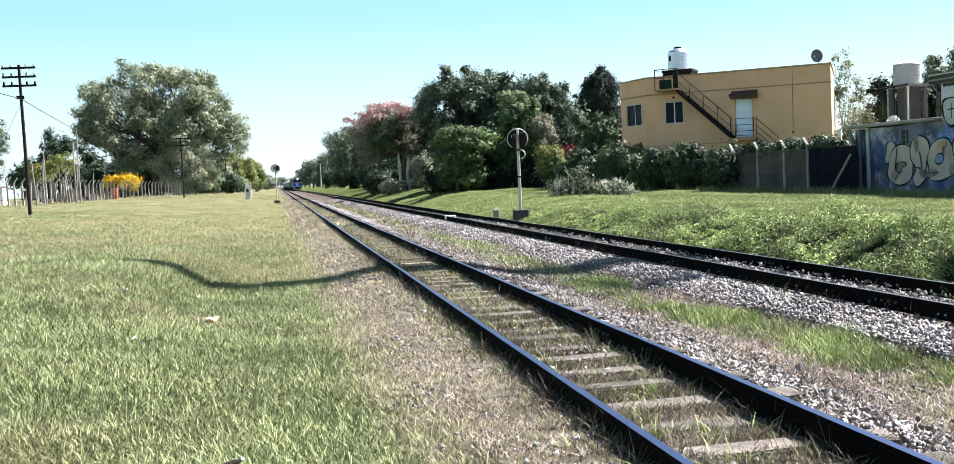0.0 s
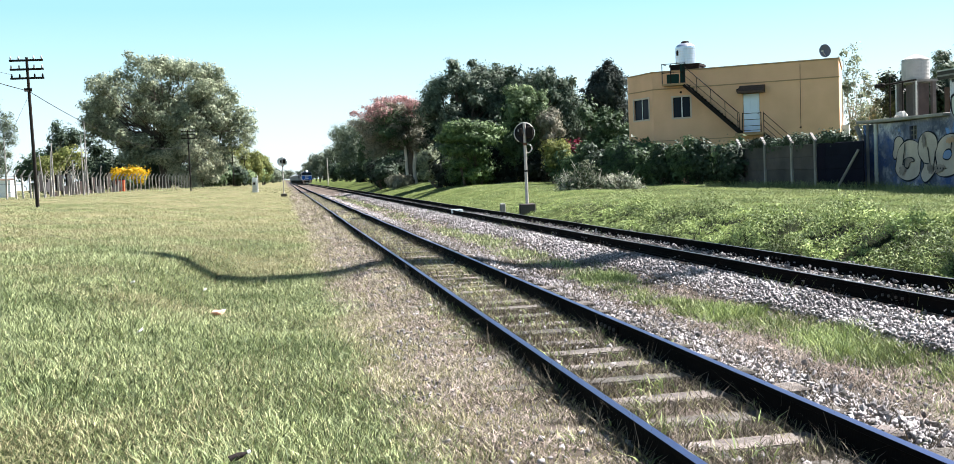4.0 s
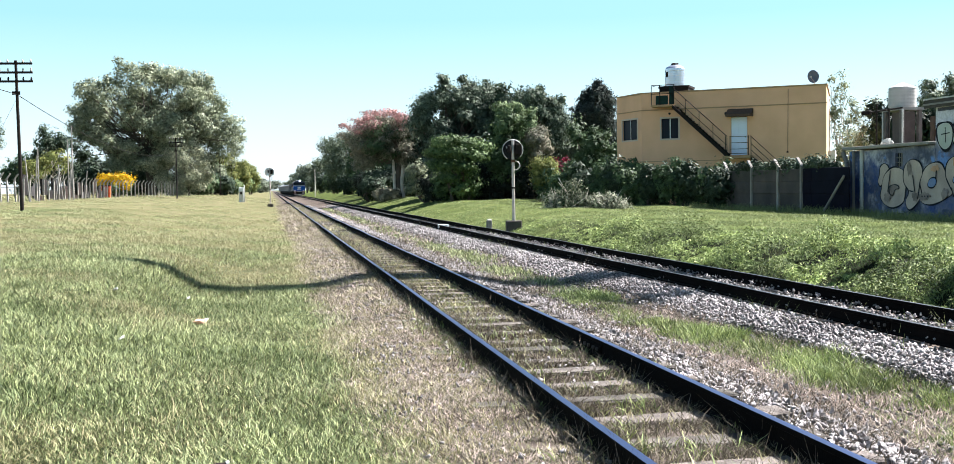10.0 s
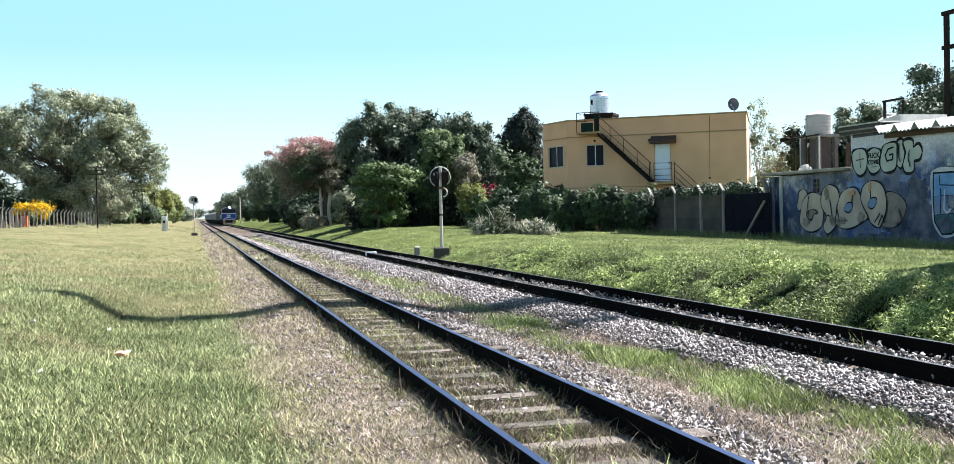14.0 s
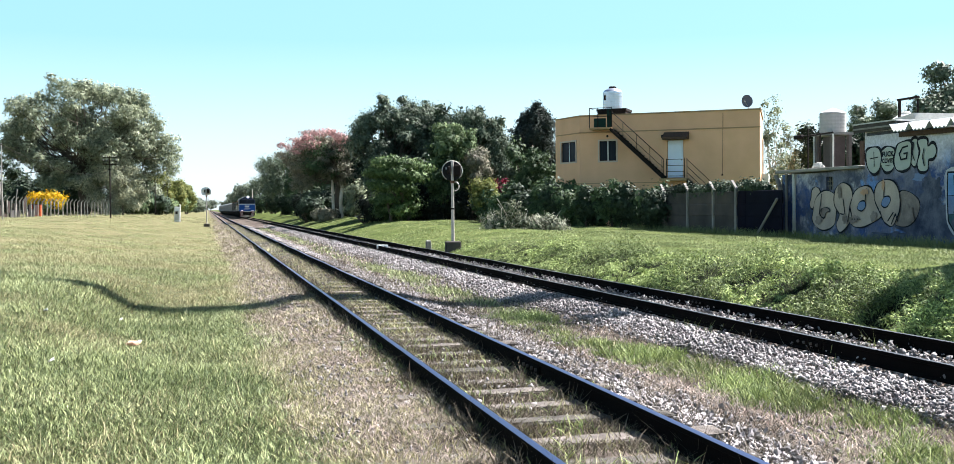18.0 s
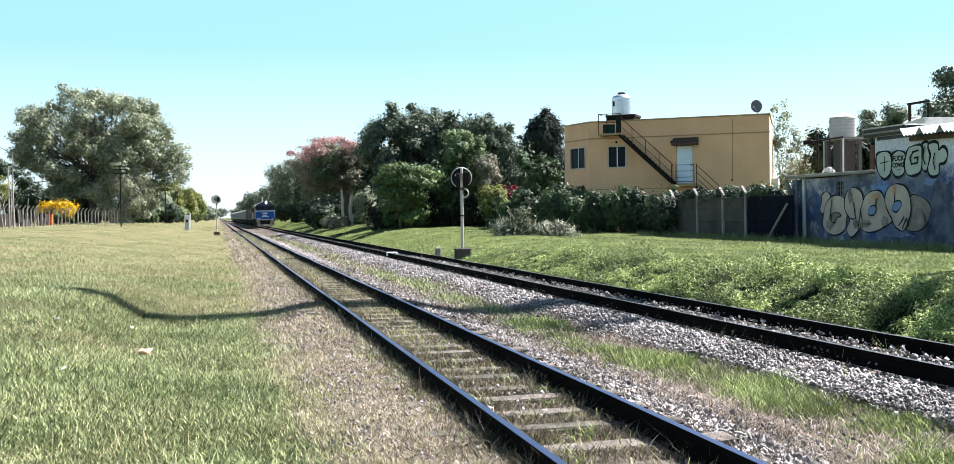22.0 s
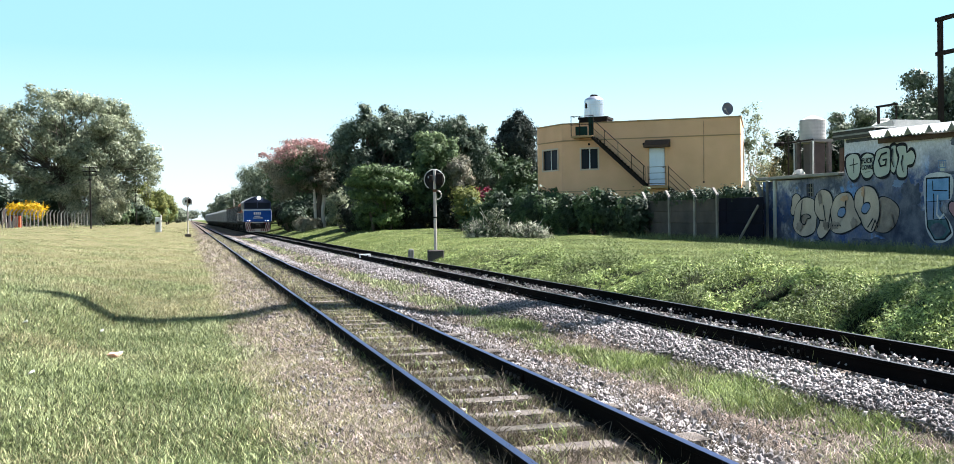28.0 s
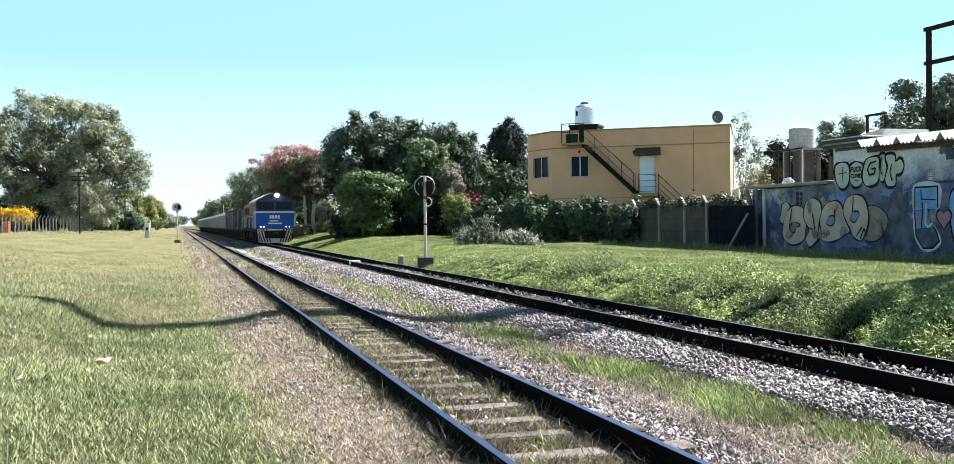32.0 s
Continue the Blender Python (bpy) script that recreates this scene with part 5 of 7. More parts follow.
def bogie(parent, y, axles=2):
    b = empty("bogie")
    b.parent, b.location = parent, (0, y, 0)
    gap = 1.6
    half = (axles - 1) * gap / 2
    for s in (-1, 1):
        part("bogie_frame", boxbm(s * .8 - .06, s * .8 + .06, -half - .5, half + .5, .38, .78, bevel=.03), M_UNDER, b)
    for i in range(axles):
        yy = -half + i * gap
        bm = rodbm((-.6, yy, .45), (.6, yy, .45), .07, seg=8)
        for s in (-1, 1):
            rod(bm, (s * .5, yy, .45), (s * .6, yy, .45), .45, seg=20)
        part("wheelset", bm, M_UNDER, b)
    return b


def locomotive():
    k = empty("locomotive")
    tagged(k, "blue diesel locomotive with striped pilot and lit headlight", "locomotive")
    part("underframe", boxbm(-1.36, 1.36, .5, 17.4, .98, 1.2, bevel=.03), M_UNDER, k)
    part("fuel_tank", boxbm(-1.2, 1.2, 7.2, 10.8, .35, .97, bevel=.12), M_UNDER, k)
    bogie(k, 3.6, 3)
    bogie(k, 14.2, 3)
    pil = part("pilot", prism(bmesh.new(), [(-1.3, 1.18), (1.3, 1.18), (1.2, .2), (.9, .1), (-.9, .1), (-1.2, .2)], "y", .1, .55), M_WHITE_OLD, k, "white pilot plate with slanting maroon stripes")
    for s in (-1, 1):
        for i in range(5):
            x = .3 + i * .2
            top = 1.16 if i < 4 else .95
            a = [(s * x, .16), (s * (x + .1), .16), (s * min(x + .42, 1.28), top), (s * min(x + .31, 1.25), top)]
            if i == 4:
                a = [(s * 1.08, .24), (s * 1.17, .24), (s * 1.27, .85), (s * 1.22, .85)]
            part("stripe", prism(bmesh.new(), a, "y", .075, .098), M_PILOT_RED, pil)
    part("coupler", boxbm(-.22, .22, -.3, .1, .6, .95, bevel=.05), M_UNDER, k)
    for s in (-.5, .5):
        part("brake_hose", rodbm((s, -.02, .95), (s * 1.2, -.06, .45), .035, seg=6), M_UNDER, k)
    part("buffer_beam", boxbm(-.75, .75, .02, .1, .45, 1.05, bevel=.02), M_UNDER, k)
    part("nose", prism(bmesh.new(), [(.1, 1.2), (.06, 1.35), (.12, 2.42), (3.0, 2.42), (3.0, 1.2)], "x", -1.41, 1.41), M_BLUE, k, "bright blue nose panel")
    part("waist_band", boxbm(-1.425, 1.425, .09, 3.0, 2.425, 2.55), mat("pale_blue_white_band", (.55, .62, .72), .45, 0, .08), k, "pale band below the windscreen")
    cab = part("cab", prism(bmesh.new(), [(-1.41, 2.552), (1.41, 2.552), (1.41, 3.3), (1.25, 3.46), (.42, 3.86), (-.42, 3.86), (-1.25, 3.46), (-1.41, 3.3)], "y", .22, 6.9), M_CAB, k, "dark blue cab with arched roof")
    for s in (-1, 1):
        part("windscreen", prism(bmesh.new(), [(s * .06, 2.68), (s * 1.28, 2.68), (s * 1.28, 3.26), (s * .06, 3.3)], "y", .195, .216), M_GLASS, cab)
        part("side_window", boxbm(s * 1.412 if s > 0 else -1.43, 1.43 if s > 0 else -1.412, .9, 2.3, 2.7, 3.2), M_GLASS, cab)
        part("grab_rail", rodbm((s * 1.46, .3, 1.3), (s * 1.46, .3, 2.4), .02, seg=6), M_WHITE, k)
        part("steps", boxbm(s * 1.28 - .1, s * 1.28 + .1, .6, 1.2, .35, .97), M_UNDER, k)
        part("marker_lamp", rodbm((s * 1.06, .02, 1.34), (s * 1.06, .09, 1.34), .042, seg=12), M_LAMP, k)
        part("marker_lamp", rodbm((s * .82, .02, 1.34), (s * .82, .09, 1.34), .042, seg=12), M_LAMP, k)
    part("cab_roof", boxbm(-.42, .42, .42, 6.8, 3.862, 3.93, bevel=.03), mat("pale_grey_roof", (.42, .43, .45), .6, .1, .15), cab)
    # pale strip on the left only, painting the roof edge's lit line
    part("roof_edge", prism(bmesh.new(), [(-1.26, 3.468), (-1.45, 3.28), (-1.47, 3.32), (-1.28, 3.52), (-.44, 3.93), (-.44, 3.868)], "y", .2, 7.0), mat("skylit_roof_edge_grey", (.42, .43, .45), .6, .1, .15), cab)
    part("headlight_case", boxbm(-.3, .3, .12, .4, 3.62, 3.95, bevel=.05), M_CAB, k)
    part("headlight", rodbm((.16, .06, 3.78), (.16, .118, 3.78), .14, seg=16), M_HEADLIGHT, k, "bright headlight")
    bm = bmesh.new()
    for i in range(4):
        box(bm, -.4 + i * .2, -.26 + i * .2, .03, .075, 1.98, 2.24)
    part("fleet_number", bm, M_WHITE, k, "white lettering bars")
    bm = bmesh.new()
    box(bm, -.4, .25, .035, .07, 1.76, 1.84)
    box(bm, -.5, .5, .03, .065, 1.56, 1.66)
    part("lettering", bm, M_WHITE, k)
    part("walkway", boxbm(-1.4, 1.4, 3.42, 17.3, 1.202, 1.26), M_UNDER, k)
    part("hood", boxbm(-1.3, 1.3, 3.42, 16.4, 2.2, 3.32, bevel=.12), M_HOOD, k, "faded red-brown engine hood")
    part("hood_base", boxbm(-1.25, 1.25, 3.43, 16.5, 1.262, 2.198, bevel=.03), M_GONDOLA, k, "grimy brown lower hood")
    part("hood_grille", boxbm(-1.33, -1.303, 9.5, 15.5, 2.4, 3.0), M_UNDER, k)
    for yy in (7, 10, 13.5):
        part("hood_fan", lathe(bmesh.new(), [(.02, 0), (.6, 0), (.6, .12), (.02, .12)], 16, pose(0, yy, 3.325)), M_UNDER, k)
    for s in (-1, 1):
        part("handrail", rodbm((s * 1.42, 3.5, 2.2), (s * 1.42, 17.0, 2.2), .02, seg=5), M_WHITE_OLD, k)
        for i in range(8):
            part("stanchion", rodbm((s * 1.42, 3.7 + i * 1.85, 1.26), (s * 1.42, 3.7 + i * 1.85, 2.2), .018, seg=5), M_WHITE_OLD, k)
    for o in list(k.children):
        if o.data is not None:
            o.data.transform(Matrix.Diagonal((1.0, 1, .97, 1)))
            for c in o.children:
                c.data.transform(Matrix.Diagonal((1.0, 1, .97, 1)))
    return k


def wagon(closed):
    k = empty("freight_wagon")
    paint = M_VAN if closed else M_GONDOLA
    tagged(k, "dusty grey closed freight wagon with ribbed sides" if closed else "dark brown high-sided open wagon with upright ribs", "freight wagon", group="wagons of the train")
    L = 9.0
    part("wagon_frame", boxbm(-1.25, 1.25, .2, L - .2, .85, 1.1), M_UNDER, k)
    bogie(k, 1.9)
    bogie(k, L - 1.9)
    if closed:
        part("wagon_body", prism(bmesh.new(), [(-1.32, 1.102), (1.32, 1.102), (1.36, 2.7), (.9, 3.15), (-.9, 3.15), (-1.36, 2.7)], "y", .1, L - .1), paint, k)
    else:
        bm = boxbm(-1.32, 1.32, .1, L - .1, 1.102, 1.2)
        part("wagon_floor", bm, M_UNDER, k)
        for s in (-1, 1):
            part("wagon_side", boxbm(s * 1.3 - .03, s * 1.3 + .03, .1, L - .1, 1.2, 3.0), paint, k)
        for y in (.12, L - .18):
            part("wagon_end", boxbm(-1.265, 1.265, y, y + .06, 1.2, 3.0), M_RIB, k, "rust-streaked pale wagon end")
        part("wagon_load", boxbm(-1.25, 1.25, .3, L - .3, 1.22, 2.6), M_UNDER, k)
    for s in (-1, 1):
        for i in range(5):
            y = .3 + i * (L - .6) / 4
            part("rib", boxbm(s * (1.37 if closed else 1.335) - .014, s * (1.37 if closed else 1.335) + .014, y - .11, y + .11, 1.05, 2.95 if not closed else 2.65), paint if closed and i not in (0, 4) else M_RIB, k)
        part("top_rail", boxbm(s * 1.35 - .03, s * 1.35 + .03, .1, L - .1, 2.95 if not closed else 2.66, 3.06 if not closed else 2.75), paint if closed else M_RUST, k)
    return k


LOCO = locomotive()
OPEN, CLOSED = wagon(False), wagon(True)
WAGONS = [OPEN, CLOSED]
for i in range(20):
    WAGONS.append(copy_thing(OPEN if i < 3 else CLOSED, Matrix()))
WAGONS = [OPEN] + WAGONS[2:5] + [CLOSED] + WAGONS[5:]


def train_rows(offset, length):
    """Rows of a vehicle whose front runs offset metres behind the train's front: an even 8.3 metres a second."""
    rows = []
    for i in range(17):
        t = 2.0 * i
        y = 80.7 + 8.3 * (32.0 - t) + offset
        a, b = float(bed_x(y)), float(bed_x(y + length))
        rows.append((t, pose(a, y, 0.10, 0, 0, -math.degrees(math.atan2(b - a, length)))))
    return rows


def motions():
    walk(LOCO, train_rows(0.0, 17.5))
    for i, w in enumerate(WAGONS):
        walk(w, train_rows(18.2 + i * 9.5, 9.0))


# ---- trees and shrubs ----
def leaf_mat(name, color, second, trans=0.28, island=0.28, rough=0.6):
    color, second = [tuple(.83 * c for c in k) for k in (color, second)]
    return mat(name, color, rough, 0, 0.2, 0.25, 3, 0, second=second, island=island, trans=trans, spec=0.12)


L_OLIVE = leaf_mat("olive_leaf", (0.355, 0.388, 0.265), (0.18, 0.205, 0.135), 0.3, island=0.5)
L_GREEN = leaf_mat("green_leaf", (0.105, 0.158, 0.072), (0.042, 0.07, 0.034), 0.12, island=0.45)
L_BRIGHT = leaf_mat("bright_green_leaf", (0.145, 0.215, 0.075), (0.05, 0.082, 0.032), 0.1, island=0.5)
L_MIDGREEN = leaf_mat("mid_green_leaf", (0.22, 0.29, 0.13), (0.1, 0.145, 0.065), 0.16, 0.45)
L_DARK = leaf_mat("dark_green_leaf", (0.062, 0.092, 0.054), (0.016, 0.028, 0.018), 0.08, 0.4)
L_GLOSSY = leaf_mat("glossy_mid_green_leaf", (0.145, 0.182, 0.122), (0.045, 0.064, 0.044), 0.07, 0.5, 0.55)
# blackish leaf colour carries the deep shade under the canopy
L_SHADE_BUSH = leaf_mat("shade_blackened_bush_leaf", (0.03, 0.037, 0.028), (0.009, 0.013, 0.01), 0.06, 0.4, 0.9)
L_CYPRESS = leaf_mat("dark_cypress_scales", (0.06, 0.073, 0.062), (0.02, 0.027, 0.023), 0.06, 0.4, 0.9)
L_YELLOWGREEN = leaf_mat("yellow_green_leaf", (0.255, 0.26, 0.08), (0.135, 0.16, 0.05), 0.35)
L_YELLOW = leaf_mat("yellow_blossom", (0.680, 0.440, 0.008), (0.450, 0.285, 0.007), 0.3, 0.25)
L_PINK = leaf_mat("pink_blossom", (0.52, 0.3, 0.29), (0.3, 0.19, 0.16), 0.3, 0.35)
L_RED = leaf_mat("crimson_blossom", (0.25, 0.03, 0.07), (0.14, 0.016, 0.032), 0.3, 0.3)
L_PALE = leaf_mat("wilted_pale_leaf", (0.5, 0.5, 0.4), (0.12, 0.135, 0.085), 0.15, 0.8)
L_WILLOW = leaf_mat("grey_green_willow_leaf", (0.5, 0.51, 0.37), (0.27, 0.285, 0.19), 0.34, 0.5)
L_DUSK = leaf_mat("dusty_brown_green_leaf", (0.34, 0.315, 0.23), (0.16, 0.155, 0.112), 0.2, 0.45)
L_DEEP = leaf_mat("grey_green_distant_leaf", (0.17, 0.2, 0.135), (0.075, 0.1, 0.065), 0.15, 0.4)
# greyed, even leaf tone that paints air haze onto far trees
L_HAZY = leaf_mat("haze_paled_leaf", (0.179, 0.202, 0.146), (0.105, 0.126, 0.090), 0.2)


def leaf_cloud(rng, lobes, n, size, inner=0.3, droop=0.0, slim=0.5, broad=1.9):
    """Leaves in small sprays on and inside a set of ellipsoids (x, y, z, rx, ry, rz): vertices and triangles."""
    lb = np.array(lobes, float)
    area = (lb[:, 3] * lb[:, 4] + lb[:, 4] * lb[:, 5] + lb[:, 3] * lb[:, 5])
    k = max(6, n // 18)
    pick = rng.choice(len(lb), k, p=area / area.sum())
    d = rng.normal(size=(k, 3)) + np.array([0, 0, .18])
    d /= np.linalg.norm(d, axis=1, keepdims=True)
    deep = rng.random(k) < inner
    r = np.where(deep, 0.3 + 0.4 * rng.random(k), 0.8 + 0.22 * rng.random(k) ** 1.5)
    r = np.where(rng.random(k) < 0.04, 1.0 + 0.1 * rng.random(k), r)
    lump = 1 + 0.2 * np.sin(5 * d[:, 0] + pick) * np.sin(4 * d[:, 2] + 2 * pick) + 0.12 * np.sin(9 * d[:, 1] + 3 * pick)
    spray = lb[pick, :3] + d * lb[pick, 3:] * (r * lump)[:, None]
    j = rng.integers(0, k, n)
    spread = size * (1.6 + 2.1 * rng.random(k))[j][:, None]
    off = np.clip(rng.normal(size=(n, 3)), -1.5, 1.5) * np.array([1, 1, .62])
    p = spray[j] + off * spread
    p[:, 2] -= droop * .5 * spread[:, 0] * (off[:, 0] ** 2 + off[:, 1] ** 2) * .5
    nor = d[j] * 0.5 + off * .5 + rng.normal(size=(n, 3)) * 0.27 + np.array([0, 0, .25])
    nor /= np.linalg.norm(nor, axis=1, keepdims=True)
    u = np.cross(nor, rng.normal(size=(n, 3)))
    u[:, 2] -= droop
    u /= np.linalg.norm(u, axis=1, keepdims=True)
    v = np.cross(nor, u)
    v /= np.linalg.norm(v, axis=1, keepdims=True) + 1e-9
    # leaves deep in a crown are enlarged to block light and darken its gaps
    s = size * (np.where(deep[j], broad, 1.0) * (0.55 + 0.9 * rng.random(n)))[:, None]
    verts = np.stack([p - u * s - v * s * slim * .8, p + u * s * .9 - v * s * slim * .3, p + v * s * slim * 1.7 - u * s * .1], 1).reshape(-1, 3)
    return verts, np.arange(n * 3).reshape(n, 3)


def crown_lobes(rng, centre, radii, n, size=0.5):
    """Lobes that fill one large ellipsoid out to its skin, unevenly."""
    out = []
    for i in range(n):
        z = 1 - 2 * (i + .5) / n
        a = i * 2.39996 + rng.normal() * .25
        d = np.array([math.sqrt(1 - z * z) * math.cos(a), math.sqrt(1 - z * z) * math.sin(a), z])
        q = size * (0.5 + 0.75 * rng.random())
        k = max(0.0, 1 - q) * (0.8 + 0.34 * rng.random())
        if i % 5 == 4:
            k *= 0.5
        c = np.array(centre) + d * np.array(radii) * k
        out.append((*c, radii[0] * q, radii[1] * q, radii[2] * q * 0.9))
    return out


def limb(bm, rng, a, b, r0, r1, steps=4, wander=0.12):
    a, b = Vector(a), Vector(b)
    last, lr = a, r0
    L = (b - a).length
    for i in range(1, steps + 1):
        t = i / steps
        p = a.lerp(b, t) + (Vector(rng.normal(size=3)) * L * wander * 0.4 if i < steps else Vector((0, 0, 0)))
        r = r0 + (r1 - r0) * t
        rod(bm, last, p, lr, r, seg=6, caps=False)
        last, lr = p, r


def tree(name, x, y, z, lobes, leaves, size, material, label, category, seed, trunk=(0.2, 0.4), bark=None, group="", inner=0.3,
         droop=0.0, slim=0.5, extra=(), fork=0.35, stems=1, crown_name="crown", sprigs=0, broad=1.9):
    """A tree at (x, y, z): tapered trunk forking into limbs that reach the lobes, and a crown of leaf clumps. Lobes are relative to the foot."""
    rng = np.random.default_rng(seed)
    t = empty(name, pose(x, y, z))
    tagged(t, label, category, group)
    top = max(l[2] for l in lobes)
    bm = bmesh.new()
    for s in range(stems):
        ox, oy = (0, 0) if stems == 1 else rng.normal(size=2) * 0.25
        f = Vector((ox * 2 + rng.normal() * .1, oy * 2, top * fork))
        limb(bm, rng, (ox, oy, -.15), f, trunk[1], trunk[1] * .75, 3, .06)
        for l in (lobes if stems == 1 else lobes[s::stems]):
            limb(bm, rng, f, (l[0], l[1], l[2] - l[5] * .2), trunk[0] * .8, trunk[0] * .15, 4, .14)
    part("trunk", bm, bark or M_BARK, t)
    if sprigs:
        high = sorted(lobes, key=lambda l: -(l[2] + l[5]))[:max(4, len(lobes) // 2)]
        for k in range(sprigs):
            l = high[k % len(high)]
            a = rng.random() * 2 * math.pi
            g = .45 + .5 * rng.random()
            lobes = lobes + [(l[0] + math.cos(a) * l[3] * .75, l[1] + math.sin(a) * l[4] * .6, l[2] + l[5] * (.7 + .35 * rng.random()), .36 * g, .36 * g, .6 * g)]
    v, q = leaf_cloud(rng, lobes, int(leaves * 1.45), size * .72, inner, droop, slim, broad)
    mesh_np(crown_name, v, q, material, t)
    for nm, lb, n, sz, mm in extra:
        v, q = leaf_cloud(rng, lb, int(n * 2.2), sz * .75, 0.12)
        mesh_np(nm, v, q, mm, t)
    return t


def rel(rng_seed, centre, radii, n, size=0.5):
    return crown_lobes(np.random.default_rng(rng_seed), centre, radii, n, size)


# the great tree over the street fence
tree("broad_tree", -20.3, 191, .8, rel(1, (.6, 0, 14.1), (12.8, 9, 9.2), 84, .17) + rel(301, (0, 0, 15), (6, 4, 5), 6, .4) + rel(305, (8.6, 0, 15.2), (5.0, 4, 4.8), 16, .27) + rel(300, (-10.4, 0, 11.8), (4.8, 4, 4.8), 16, .28) + rel(306, (-4.6, -1, 6.8), (4.2, 4, 2.6), 8, .4) + rel(2, (11.2, -1, 10.4), (5.0, 4, 6.0), 18, .25) + rel(3, (-1, -2, 7.0), (7, 5, 3.4), 9, .4),
     66000, .28, L_OLIVE, "huge spreading olive-green tree behind the street fence", "tree", 4, (.2, 1.0), inner=.2, slim=.5, sprigs=60, broad=1.0)
tree("willow", -13.8, 187, .8, rel(303, (-1.0, 0, 4.9), (6.2, 3.4, 5.4), 30, .26), 15000, .25, L_WILLOW, "pale grey-green willow below the great tree", "tree", 304, (.1, .2), inner=.2, droop=.9, slim=.34, broad=1.0)
tree("blossom_tree", -21.6, 156, .9, rel(5, (0, 0, 2.1), (3.4, 2.2, 1.7), 9, .5), 3500, .16, L_YELLOW, "low dome of bright yellow blossom behind the fence", "tree", 6, (.08, .14),
     inner=.2, stems=3, extra=[("foliage", rel(7, (0, 0, 1.2), (2.8, 2, 1.0), 5), 900, .18, L_GREEN)])
tree("street_tree", -28.9, 152, .9, rel(8, (0, 0, 5.3), (4.6, 3, 4.3), 18, .28) + [(-1.2, 0, 9.0, .9, .8, .9), (4.0, 0, 5.6, 1.5, 1, 1.0)], 6500, .17, L_DARK, "open-crowned dark street tree behind the fence", "tree", 9, (.15, .25), group="street trees")
tree("street_tree", -28.3, 110, .9, rel(11, (0, 0, 5.2), (3.3, 2.2, 4.2), 20, .27), 11000, .11, L_DEEP, "grey-green street tree with wispy crown", "tree", 12, (.08, .15), bark=M_BARK_PALE, inner=.15, group="street trees", slim=.3, sprigs=16)
tree("street_tree", -32.5, 116, .9, rel(13, (0, 0, 4.2), (2.6, 2.2, 3.4), 8, .42), 4000, .24, L_DEEP, "grey-green street tree with wispy crown", "tree", 13, (.12, .2), group="street trees", slim=.3)
tree("sapling", -23.0, 120, .9, rel(14, (0, 0, 3.9), (2.3, 1.6, 1.6), 10, .24), 900, .17, L_YELLOWGREEN, "young tree with sparse yellow-green leaves", "tree", 15, (.05, .09), bark=M_BARK_PALE, inner=.1, stems=2)
tree("sapling", -26.0, 126, .9, rel(16, (0, 0, 3.3), (1.9, 1.6, 1.5), 9, .24), 700, .17, L_YELLOWGREEN, "young tree with sparse yellow-green leaves", "tree", 17, (.05, .09), bark=M_BARK_PALE, inner=.1, stems=2)
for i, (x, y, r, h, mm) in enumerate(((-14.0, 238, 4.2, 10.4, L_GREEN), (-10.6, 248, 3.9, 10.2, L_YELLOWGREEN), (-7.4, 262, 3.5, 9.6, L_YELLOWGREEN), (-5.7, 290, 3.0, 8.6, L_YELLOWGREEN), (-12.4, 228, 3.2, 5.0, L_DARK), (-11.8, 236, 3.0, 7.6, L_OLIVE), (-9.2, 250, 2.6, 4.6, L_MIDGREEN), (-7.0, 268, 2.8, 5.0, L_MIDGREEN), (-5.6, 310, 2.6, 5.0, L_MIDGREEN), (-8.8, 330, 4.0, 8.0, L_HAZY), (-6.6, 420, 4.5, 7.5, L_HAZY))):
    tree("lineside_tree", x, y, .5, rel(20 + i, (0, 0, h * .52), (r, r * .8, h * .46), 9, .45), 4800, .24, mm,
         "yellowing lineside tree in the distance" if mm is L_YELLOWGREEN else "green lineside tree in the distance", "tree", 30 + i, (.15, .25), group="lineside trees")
for i, (x, y, r, h) in enumerate(((-21.5, 197, 4.5, 6.5), (-24.5, 199, 4, 6), (-33, 197, 4, 5.5), (-27, 198, 4, 5), (-18, 200, 4, 5), (-13, 199, 3.5, 5), (-9, 203, 2.6, 4), (-25, 215, 4, 6), (-33, 205, 5, 8), (-41, 190, 5, 9), (-28.6, 204, 3.6, 8.4), (-24.6, 201, 4.2, 8.0), (-34.5, 212, 3.6, 8.6), (-13, 207, 3, 4.5), (-15.5, 222, 3.5, 5.5))):
    tree("shrub", x, y, .8, rel(40 + i, (0, 0, h * .45), (r, r * .7, h * .45), 7, .5), 2200, .33, L_DARK if i % 2 == 0 else L_GREEN, "dense dark shrub below the great tree", "shrub", 50 + i, (.1, .15), group="shrubs by the street")

